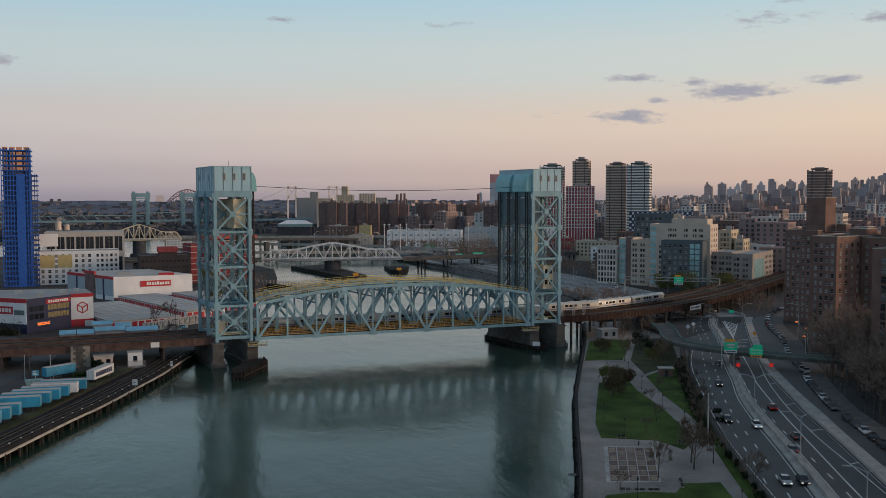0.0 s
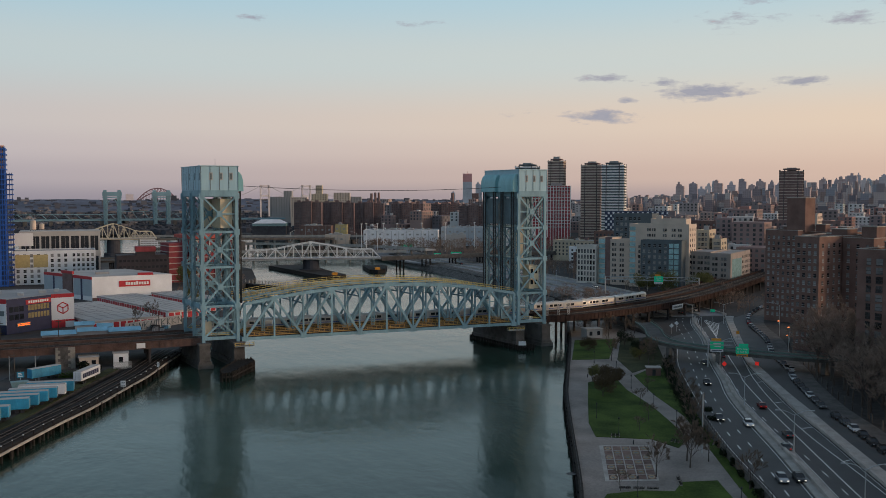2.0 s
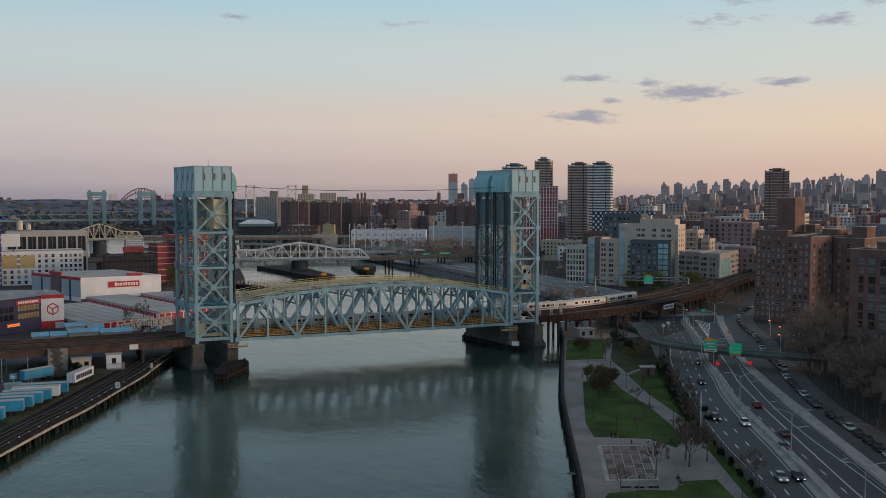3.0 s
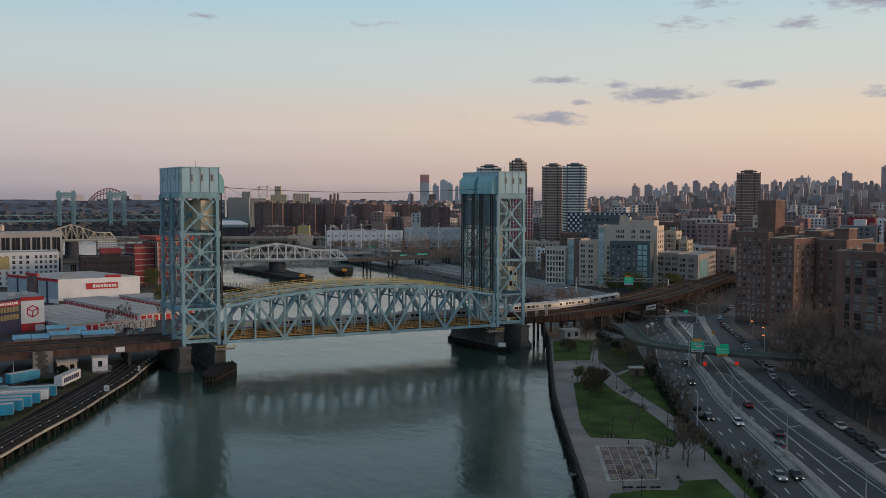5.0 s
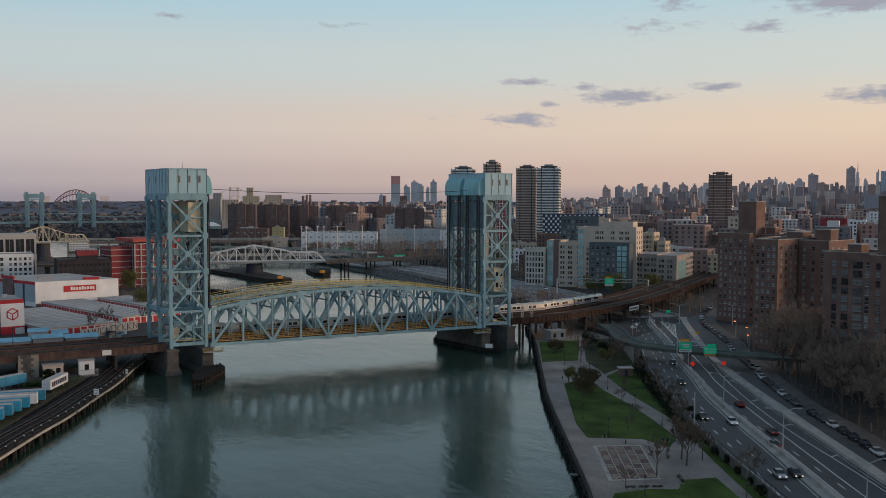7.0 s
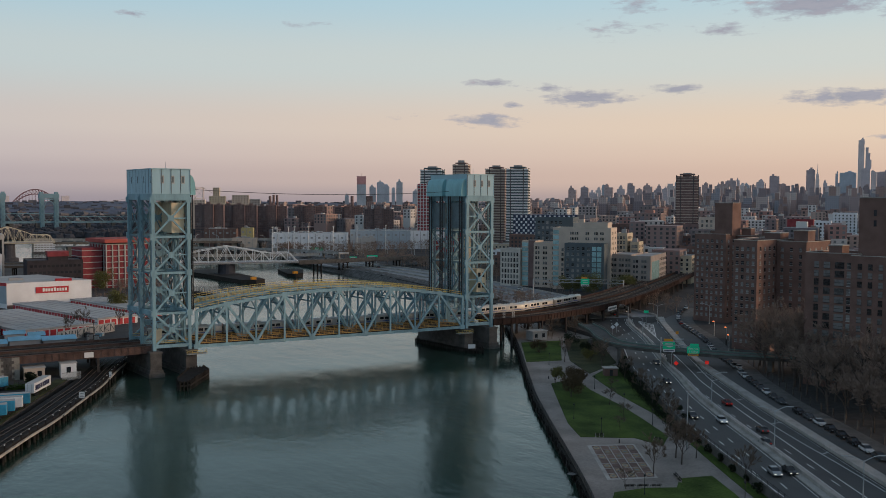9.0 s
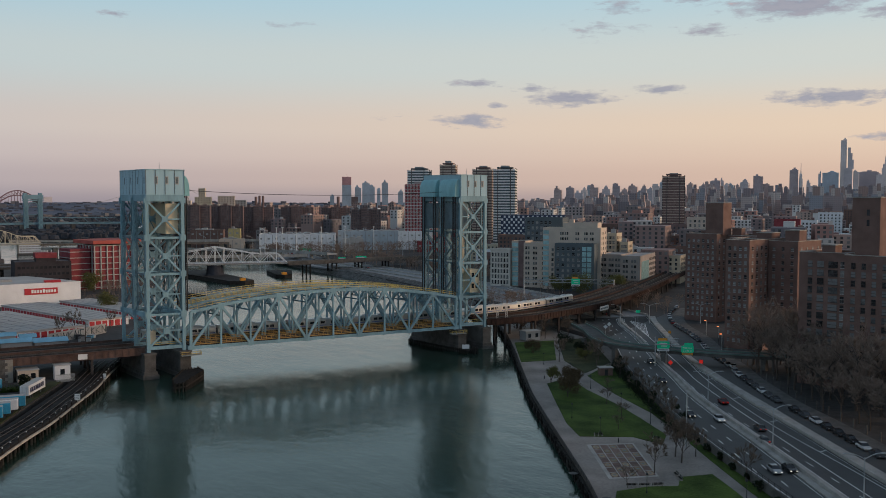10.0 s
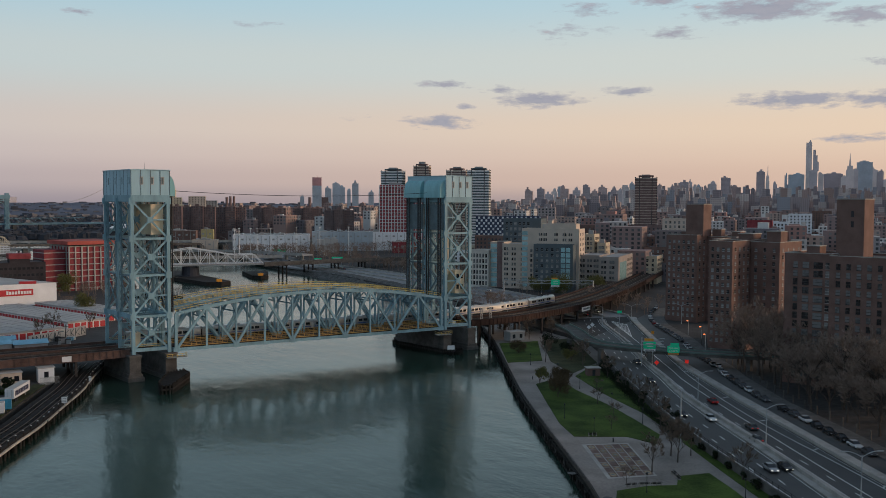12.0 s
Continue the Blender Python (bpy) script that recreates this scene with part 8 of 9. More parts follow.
# ---- more mid-rise beyond the viaduct ----
rng = random.Random(17)
s2 = block("apartment_building", frame_at(272, 196, ST), [(1.5, 0, 27, 14, 4, 47)], M["slate"], "dark slate apartment block behind the tan building", roof=M["greyroof"])
windows(s2, 2.5, 20, 0, 22, 46, 6, 7, 1.6, 1.8, "f", rng=rng)
chk = thing("patterned_building", frame_at(470, 524, -34), "low building with a blue and white chequered facade", "building")
bm = bmesh.new()
box(bm, 0, 0, 4, 70, 20, 43)
part("wall", bm, M["navy2"], chk)
for j in range(8):
    bm = bmesh.new()
    for i in range(j % 2, 28, 2):
        box(bm, 0.3 + i * 2.5, -0.2, 19 + j * 3.0, 2.3 + i * 2.5, 0.0, 21.2 + j * 3.0)
    tagged(part("panel_field", bm, M["white"], chk), kind="stuff")
for x, y, a, w, d, z1, key, lab in ((300, 172, ST, 10, 20, 36, "tan", "narrow tan brick apartment building"), (313.6, 163.2, ST, 8, 16, 37, "creamwall", "cream stepped apartment building"), (319.6, 155.2, ST, 5.5, 14, 31.5, "creamwall", "cream stepped apartment building"),
                                      (344, 192, ST, 14, 30, 27, "tan", "tan brick walk-up apartment building"), (350, 160, ST, 20, 28, 22, "creamwall", "cream walk-up beside the viaduct"), (375, 170, ST, 26, 30, 27, "brick", "red-brown walk-up with a pale cornice"),
                                      (393, 247, ST, 27, 16, 33, "brick", "brown brick walk-up row"), (428, 240, ST, 30, 16, 31, "brick", "brown brick walk-up row"), (445, 275, ST, 70, 18, 39, "brick_dk", "long dark brick housing slab"), (372, 300, ST, 60, 18, 39, "brick", "long brown brick housing slab"),
                                      (418, 196, ST, 18, 20, 46, "tan", "tan brick apartment block above the viaduct"), (745.3, 341.8, ST, 23.5, 16, 46.0, "white", "white gridded apartment building"), (1028, 525, ST, 25, 20, 46, "brick", "brown brick apartment building with pale windows"), (540.5, 222.0, ST, 20.0, 16, 43.0, "redwall", "plain dark red brick block with a flat roof"), (602.1, 246.4, ST, 14.0, 16, 41.0, "white", "white apartment building with dark windows"),
                                      (340, 330, ST, 34, 20, 30, "brick", "brown brick building with a flat roof"), (300, 300, ST, 40, 14, 20, "white", "low white flat-roofed building"), (330, 262, ST, 26, 18, 26, "tan", "tan low apartment building"), (282, 262, ST, 22, 14, 18, "brick", "low brown brick corner building"), (330, 380, ST, 46, 20, 21, "creamwall", "wide low cream building"), (395, 360, ST, 30, 20, 33, "brick_dk", "dark brick apartment block with small windows")):
    b = block("walk_up" if z1 < 34 else "apartment_building", frame_at(x, y, a), [(0, 0, w, d, 4, z1)], M[key], lab, roof=M["roofdark"] if key.startswith("br") else M["greyroof"], group="city blocks")
    nf = max(3, int((z1 - 6) / 3.3))
    z0 = z1 - nf * 3.2
    if key == "redwall":
        continue
    (windows if y < 200 else window_rows)(b, 1, w - 1, 0, z0, z1 - 0.8, max(3, int(w / 3.4)), nf, 1.4, 1.7, "f")
    window_rows(b, 1, d - 1, w, z0, z1 - 0.8, max(3, int(d / 3.6)), nf, 1.4, 1.7, "r")
    rh = random.Random(int(x + y))
    for q in range(3):
        u, v = rh.uniform(1, w - 4), rh.uniform(1, d - 4)
        bm = bmesh.new()
        box(bm, u, v, z1, u + rh.uniform(1.5, 3.2), v + rh.uniform(1.5, 3.0), z1 + rh.uniform(1.0, 3.2))
        part("roof_hut", bm, M["brick_dk"] if q else M["grey"], b)
for k in range(8):
    bm = bmesh.new()
    box(bm, 15.6, -0.22, 6 + k * 3.2, 18.2, 0.0, 8.6 + k * 3.2)
    box(bm, 18.7, -0.22, 6 + k * 3.2, 21.3, 0.0, 8.6 + k * 3.2)
    part("glass_panel", bm, M["tealglass"], sl)
for k in range(11):
    bm = bmesh.new()
    box(bm, -0.5, -0.22, 6 + k * 3.2, 3.0, 0.0, 8.3 + k * 3.2)
    part("glass_panel", bm, M["tealglass"], cr)

# ---- the drive beyond the bridge ----
F1 = resample(smooth([(212, 26), (222, 70), (228, 122), (236, 190), (241, 250), (243, 340), (240, 430), (246, 520), (272, 620)]), 40)
bm = bmesh.new()
ribbon(bm, offset(F1, -13), offset(F1, 13), 3.6, 4.1)
solid("road", bm, M["roadgrey"], "pale worn drive running along the far bank", "road", kind="structure")
for o in (-13, 0, 13):
    bm = bmesh.new()
    ribbon(bm, offset(F1, o - 0.3), offset(F1, o + 0.3), 4.1, 5.0)
    solid("barrier_wall", bm, M["concrete"], "low concrete barrier along the far drive", "barrier", "far barriers", kind="structure")
bm = bmesh.new()
ribbon(bm, offset(F1, -14), offset(F1, -30), 3.0, 4.2)
solid("embankment", bm, M["roadgrey"], "grey stone bank above the water", "embankment", kind="structure")
def tree_belt(name, spots, label, seed=91, h=12.0):
    """Many small bare trees that nobody could count, in one mesh."""
    a, b = tree_mesh(seed, h, 0.75, 0.3, 3, 16)
    V, Fc = [], []
    for bm in (a, b):
        bm.verts.index_update()
        o = len(V)
        V += [v.co.copy() for v in bm.verts]
        Fc += [[v.index + o for v in f.verts] for f in bm.faces]
        bm.free()
    vs, fs = [], []
    for x, y, z, s, r in spots:
        c, sn, o = math.cos(r) * s, math.sin(r) * s, len(vs)
        vs += [(x + v.x * c - v.y * sn, y + v.x * sn + v.y * c, z + v.z * s) for v in V]
        fs += [[i + o for i in f] for f in Fc]
    me = bpy.data.meshes.new(name)
    me.from_pydata(vs, [], fs)
    me.materials.append(M["twig"])
    return tagged(new(name, me), label, "trees", kind="stuff")


belt = []
rr = random.Random(4)
for p, d in at_len(offset(F1, -5), 110, 8):
    put_car(rr.choice((0, 1, 2, 3)), p.x, p.y, 4.1, math.degrees(math.atan2(d.y, d.x)), "driving on the far drive")
for p, d in at_len(offset(F1, 6), 120, 18):
    put_car(rr.choice((0, 1, 2, 3)), p.x, p.y, 4.1, math.degrees(math.atan2(-d.y, -d.x)), "driving on the far drive")
for p, d in at_len(offset(F1, 19), 9, 5):
    for row in range(3):
        q = p + Vector((d.y, -d.x, 0)) * (row * 11 + rr.uniform(0, 7))
        if q.x < 232 or (q - Vector((255, 150, 0))).length < 48 or rr.random() < 0.3:
            continue
        belt.append((q.x, q.y, 3.9, rr.uniform(0.55, 1.0), rr.uniform(0, 6.3)))

# ---- far bridges ----
def through_truss(name, a, b, z, hmid, hend, n, ma, label, width=14.0, dip=0.0):
    """A swing-type truss bridge between a and b; its top chord rises to hmid at the middle."""
    t = thing(name, Matrix.Identity(4), label, "bridge", "river bridges")
    a, b = Vector((*a, z)), Vector((*b, z))
    d = (b - a).normalized()
    s = Vector((-d.y, d.x, 0))
    L_ = (b - a).length
    for o in (0, width):
        pts, tops = [], []
        for i in range(n + 1):
            u = i / n
            p = a + d * L_ * u + s * o
            k = abs(2 * u - 1)
            h = hend + (hmid - hend) * max(0.0, 1 - k * 1.9) ** 0.8
            pts.append(p)
            tops.append(p + Vector((0, 0, 0 if i in (0, n) else h)))
        for i in range(n):
            bm = bmesh.new()
            bar(bm, tops[i], tops[i + 1], 0.45, 0.6)
            part("top_chord", bm, ma, t)
            bm = bmesh.new()
            bar(bm, *( (pts[i], tops[i + 1]) if i % 2 else (tops[i], pts[i + 1]) ), 0.34)
            part("diagonal", bm, ma, t)
            if i:
                bm = bmesh.new()
                bar(bm, pts[i], tops[i], 0.34)
                part("vertical", bm, ma, t)
        bm = bmesh.new()
        bar(bm, pts[0], pts[-1], 0.6, 1.6)
        part("bottom_chord", bm, ma, t)
    bm = bmesh.new()
    q = a + s * width / 2 + Vector((0, 0, 0.2))
    bar(bm, q, q + d * L_, width + 2.0, 0.8)
    part("deck", bm, M["greyroof"], t)
    bm = bmesh.new()
    q = a + d * L_ / 2 + s * width / 2
    tube(bm, (q.x, q.y, -1), (q.x, q.y, 3.0), 9.5, 9.0, 18)
    tube(bm, (q.x, q.y, 3.0), (q.x, q.y, z - 0.8), 6.5, 6.0, 18)
    part("pivot_pier", bm, M["woods"], t)
    return t


# tipped stone along the far bank
rk_ = random.Random(8)
edge = resample(smooth(BANK_FAR[2:8]), 90)
bm = bmesh.new()
rows = []
for a, b in zip(edge, edge[1:]):
    d = (b - a).normalized()
    n = Vector((-d.y, d.x, 0))
    rows.append([bm.verts.new(a + n * (o + rk_.uniform(-0.8, 0.8)) + Vector((0, 0, z + rk_.uniform(-0.35, 0.35)))) for o, z in ((7.0, -0.8), (4.5, 0.9), (2.0, 2.4), (-0.8, 4.2), (-5.0, 5.0), (-9.5, 4.6), (-13.0, 3.2))])
for p, q in zip(rows, rows[1:]):
    for i in range(6):
        bm.faces.new((p[i], q[i], q[i + 1], p[i + 1]))
solid("riprap_bank", bm, mat("tipped_stone", (0.105, 0.10, 0.095), 0.95, 0.0, 0.6, 0.5, 3.0, 0.3), "sloping bank of grey tipped stone", "bank", kind="structure")
through_truss("swing_bridge", (66, 384), (170, 361), 11.0, 12.5, 7.0, 16, M["whitesteel"], "white steel truss swing bridge over the river")
ap = thing("bridge_approach", Matrix.Identity(4), "low approach viaduct of the swing bridge on dark piles", "viaduct")
for pts, z in (([(170, 361), (205, 366), (240, 372), (290, 372), (340, 380)], 11.0), ([(66, 392), (30, 402), (-20, 420), (-80, 430)], 11.0)):
    ln = resample(smooth(pts), 14)
    bm = bmesh.new()
    ribbon(bm, offset(ln, 1), offset(ln, -15), z - 1.2, z + 0.3)
    part("deck", bm, M["stone"], ap)
    bm = bmesh.new()
    ribbon(bm, offset(ln, 1), offset(ln, 0.6), z + 0.3, z + 1.3)
    part("parapet", bm, M["stone"], ap)
    bm = bmesh.new()
    ribbon(bm, offset(ln, 0.9), offset(ln, 0.4), z - 1.9, z - 1.2)
    part("edge_girder", bm, M["stone"], ap)
    for p, d in at_len(offset(ln, 0), 24.0, 20):
        bm = bmesh.new()
        n = Vector((-d.y, d.x, 0))
        for k in (1.0, 7.0, 13.0):
            c = p + n * k
            bar(bm, (c.x, c.y, 0), (c.x, c.y, z - 1.9), 0.9)
        c = p + n * 14.0
        bar(bm, (p.x, p.y, z - 2.1), (c.x, c.y, z - 2.1), 1.0, 0.9)
        part("pile_bent", bm, M["timber"], ap)
for p0, p1, w in (((112, 432), (122, 322), 30), ((178, 402), (166, 358), 20)):
    a, b = Vector((*p0, 0)), Vector((*p1, 0))
    d = (b - a).normalized()
    s = Vector((-d.y, d.x, 0)) * w / 2
    q = [(a - s), (b - s * 0.6), (b + d * 5), (b + s * 0.6), (a + s)]
    f = thing("pier_fender", Matrix.Identity(4), "long dark timber fender island of the swing bridge", "fender", "timber fenders")
    bm = bmesh.new()
    prism(bm, [(v.x, v.y) for v in q], -1, 2.6)
    part("crib", bm, M["timber"], f)
    bm = bmesh.new()
    e = b + d * 1.0
    box(bm, e.x - 1.8, e.y - 1.2, 2.6, e.x + 1.8, e.y + 1.2, 4.4)
    part("marker", bm, M["orange"], f, "orange navigation marker")
f = thing("curved_fender", Matrix.Identity(4), "curved row of dark timber piles off the bank", "fender", "timber fenders")
ln = resample(smooth([(34, 300), (52, 292), (66, 268), (74, 240)]), 30)
bm = bmesh.new()
ribbon(bm, ln, offset(ln, 5), -1, 2.0)
part("crib", bm, M["timber"], f)
bm = bmesh.new()
tube(bm, (0, 0, -1), (0, 0, 4.2), 0.4, 0.35, 6)
me = mesh_of("timber_post", bm, M["concrete"])
for p, d in at_len(ln, 3.2):
    share("timber_post", me, f, Matrix.Translation((p.x, p.y, 0)))

through_truss("swing_bridge", (-52, 640), (29, 640), 17.0, 15.0, 7.0, 16, M["tansteel"], "tan steel truss swing bridge far up the river")
ap = thing("bridge_approach", Matrix.Identity(4), "tan approach spans of the far swing bridge", "viaduct")
bm = bmesh.new()
bar(bm, (29, 647, 16), (240, 660, 13), 15, 2.0)
part("deck", bm, M["stone"], ap)
bm = bmesh.new()
bar(bm, (-52, 647, 16), (-260, 640, 13), 15, 2.0)
part("deck", bm, M["stone"], ap)
for x in range(40, 240, 24):
    bm = bmesh.new()
    box(bm, x, 642, 0, x + 4, 654, 12)
    part("pier", bm, M["stone"], ap)
# teal lift bridge
tl = thing("lift_bridge", Matrix.Identity(4), "teal steel lift bridge with two arched towers in the distance", "bridge", "river bridges")
for x in (20, 101):
    for dx in (-11, 11):
        bm = bmesh.new()
        box(bm, x + dx - 3.2, 1366, 0, x + dx + 3.2, 1380, 60)
        part("tower_leg", bm, M["farteal"], tl)
    for z, up in ((56, 2), (59, 7)):
        bm = bmesh.new()
        box(bm, x - 15.5, 1364 + up * 0.1, z, x + 15.5, 1382, z + up)
        part("tower_head", bm, M["farteal"], tl)
    bm = bmesh.new()
    box(bm, x - 14, 1366, 66, x - 9, 1380, 69)
    box(bm, x + 9, 1366, 66, x + 14, 1380, 69)
    part("tower_head", bm, M["farteal"], tl)
    for k in range(10):
        a0, a1 = math.pi * k / 10, math.pi * (k + 1) / 10
        bm = bmesh.new()
        bar(bm, (x - 8 * math.cos(a0), 1366, 42 + 12 * math.sin(a0)), (x - 8 * math.cos(a1), 1366, 42 + 12 * math.sin(a1)), 1.2)
        part("arch", bm, M["farteal"], tl)
    for z in range(12, 52, 8):
        for dx in (-11, 11):
            bm = bmesh.new()
            bar(bm, (x + dx - 3.4, 1365, z), (x + dx + 3.4, 1365, z + 8), 0.8)
            bar(bm, (x + dx + 3.4, 1365, z), (x + dx - 3.4, 1365, z + 8), 0.8)
            part("lacing", bm, M["steel"], tl)
bm = bmesh.new()
box(bm, -260, 1368, 17, 420, 1380, 20)
part("deck", bm, M["farteal"], tl)
for i in range(48):
    x = -200 + i * 9
    h = 8 + (5 if 20 < x < 101 else 0)
    bm = bmesh.new()
    bar(bm, (x, 1367, 20), (x + 9, 1367, 20 + h if i % 2 else 20), 0.9)
    bar(bm, (x, 1367, 20 + h if i % 2 == 0 else 20), (x + 9, 1367, 20 if i % 2 == 0 else 20 + h), 0.9)
    bar(bm, (x, 1367, 20 + h), (x + 9, 1367, 20 + h), 1.0)
    part("web", bm, M["farteal"], tl)
for x in range(-240, 420, 40):
    bm = bmesh.new()
    box(bm, x, 1368, -1, x + 6, 1380, 17)
    part("pier", bm, M["stone"], tl)
# far railway arch
ar = thing("arch_bridge", Matrix.Identity(4), "dusky red steel arch bridge on the horizon", "bridge", "river bridges")


def at_arch(u, z):
    """A point of the arch, u from -1 to 1 along it."""
    return (354 + 104 * u, 4320, 58.8 + (z - 58.8) * 1.415)


for z0, rise in ((36, 50), (30, 41)):
    for k in range(16):
        u0, u1 = k / 16 * 2 - 1, (k + 1) / 16 * 2 - 1
        bm = bmesh.new()
        bar(bm, at_arch(u0, z0 + rise * (1 - u0 * u0)), at_arch(u1, z0 + rise * (1 - u1 * u1)), 5.5, 4.2)
        part("rib", bm, M["archred"], ar)
for k in range(1, 16):
    u = k / 16 * 2 - 1
    bm = bmesh.new()
    bar(bm, at_arch(u, 26), at_arch(u, 36 + 50 * (1 - u * u)), 2.2)
    part("hanger", bm, M["archred"], ar)
for k in range(16):
    u0, u1 = k / 16 * 2 - 1, (k + 1) / 16 * 2 - 1
    bm = bmesh.new()
    bar(bm, at_arch(u0, 36 + 50 * (1 - u0 * u0)), at_arch(u1, 30 + 41 * (1 - u1 * u1)), 2.4)
    part("web", bm, M["archred"], ar)
for u in (-1.22, 1.22):
    bm = bmesh.new()
    x, y, z = at_arch(u, 66)
    box(bm, x - 17, y - 10, 4, x + 17, y + 10, z)
    part("abutment", bm, M["skyb"], ar)
bm = bmesh.new()
x, y, z = at_arch(0, 30)
box(bm, x - 320, y - 5, z - 4, x + 400, y + 5, z + 2)
part("deck", bm, M["stone"], ar)
# suspension towers on the horizon, in the haze-lightened skyline colour
for x, y in ((392, 1932), (488, 1910)):
    t = thing("suspension_tower", Matrix.Identity(4), "haze-pale steel suspension tower on the horizon", "bridge tower", "suspension towers")
    for dx in (-10, 10):
        bm = bmesh.new()
        box(bm, x + dx - 1.6, y, 4, x + dx + 1.6, y + 4, 86)
        part("leg", bm, M["skya"], t)
    for z in (58, 82):
        bm = bmesh.new()
        box(bm, x - 10, y, z, x + 10, y + 4, z + 3)
        part("strut", bm, M["skya"], t)
    bm = bmesh.new()
    for sx in (-1, 1):
        for i in range(8):
            u0, u1 = i / 8, (i + 1) / 8
            bar(bm, (x + sx * (10 + 110 * u0), y + 2, 50 + 34 * (1 - u0) ** 2), (x + sx * (10 + 110 * u1), y + 2, 50 + 34 * (1 - u1) ** 2), 0.7)
    part("cable", bm, M["grey"], t)
    bm = bmesh.new()
    bar(bm, (x - 10, y, 60), (x + 10, y, 82), 0.8)
    bar(bm, (x + 10, y, 60), (x - 10, y, 82), 0.8)
    part("brace", bm, M["grey"], t)
# elevated roads between
for i, (pts, z, w, lab) in enumerate((([(40, 700), (150, 640), (230, 560), (262, 480)], 10, 12, "elevated grey road curving behind the swing bridge"), ([(20, 800), (160, 740), (300, 690), (430, 660)], 14, 14, "long elevated road on columns"), ([(60, 560), (110, 540), (180, 520), (240, 500)], 8, 10, "low ramp beside the far bank"))):
    e = thing("elevated_road", Matrix.Identity(4), lab, "elevated road", "elevated roads")
    ln = resample(smooth(pts), 20)
    bm = bmesh.new()
    ribbon(bm, ln, offset(ln, w), z - 1.4, z)
    part("deck", bm, M["greyroof"], e)
    bm = bmesh.new()
    ribbon(bm, offset(ln, w), offset(ln, w + 0.5), z - 1.4, z + 1.2)
    part("parapet", bm, M["concrete"], e)
    for p, d in at_len(offset(ln, w / 2), 22, 6):
        bm = bmesh.new()
        tube(bm, (p.x, p.y, 0), (p.x, p.y, z - 1.4), 1.2, n=8)
        part("column", bm, M["concrete"], e)
for k in range(16):
    x, y = 150 + k * 13, 690 - k * 12
    copy_thing(sl1, pose(x + (k % 3) * 8, y, 5.0 if k in (8, 9) else 3.9, 0, 0, k * 40) @ Matrix.Scale(1.9 if k % 2 else 1.2, 4))

# ---- far city ----
def tower(x, y, w, z1, key, ang=-40, d=None, label="", floors=0, crown=0, z0=4.0, group="far high-rises", share_of=0.5):
    b = thing("high_rise", frame_at(x, y, ang), label or "far residential high-rise", "high-rise", group)
    d = d or w
    bm = bmesh.new()
    box(bm, -w / 2, 0, z0, w / 2, d, z1)
    part("wall", bm, M[key], b)
    for k in range(floors):
        bm = bmesh.new()
        z = z0 + (z1 - z0) * (k + 0.5) / floors
        box(bm, -w / 2 - 0.7, -0.7, z, w / 2 + 0.7, d + 0.7, z + (z1 - z0) / floors * share_of)
        part("balcony_band", bm, M["bandwhite"] if key != "brick_dk" else M["tan"], b)
    if floors:
        # raised dark strips stand in for the dark gaps between balconies
        bm = bmesh.new()
        for q in (-0.3, 0.3):
            box(bm, w * q - 0.45, -0.9, z0, w * q + 0.45, 0.0, z1 + 1.2)
            box(bm, -w / 2 - 0.9, d * (q + 0.5) - 0.45, z0, -w / 2, d * (q + 0.5) + 0.45, z1 + 1.2)
            box(bm, w / 2, d * (q + 0.5) - 0.45, z0, w / 2 + 0.9, d * (q + 0.5) + 0.45, z1 + 1.2)
        tagged(part("fin_field", bm, M["roofdark"], b), kind="stuff")
        bm = bmesh.new()
        box(bm, -w * 0.36, d * 0.14, z1 + 1.2, w * 0.36, d * 0.86, z1 + 3.0)
        part("roof_parapet", bm, M[key], b)
    if not floors and not key.startswith("sky"):
        bm = bmesh.new()
        nu = max(3, int(w / 4.5))
        for i in range(nu):
            for k in range(int((z1 - 22) / 3.6)):
                u, z = -w / 2 + w * (i + 0.5) / nu, z1 - 3.2 - k * 3.6
                box(bm, u - 0.8, -0.2, z, u + 0.8, 0.0, z + 1.7)
        tagged(part("window_field", bm, M["farwin"], b), kind="stuff")
    elif not floors and z1 > 60:
        r = random.Random(int(x * 7 + y))
        bm = bmesh.new()
        q = r.uniform(0.45, 0.8)
        o = r.uniform(-0.5, 0.5) * (1 - q) * w
        box(bm, o - w * q / 2, d * 0.15, z1, o + w * q / 2, d * 0.85, z1 + r.uniform(2, 7))
        box(bm, o - w * 0.12, d * 0.35, z1, o + w * 0.12, d * 0.6, z1 + r.uniform(6, 11))
        part("setback", bm, M[key], b)
    if crown:
        bm = bmesh.new()
        box(bm, -w * 0.2, d * 0.3, z1, w * 0.2, d * 0.7, z1 + crown)
        part("roof_hut", bm, M["grey"], b)
    return b


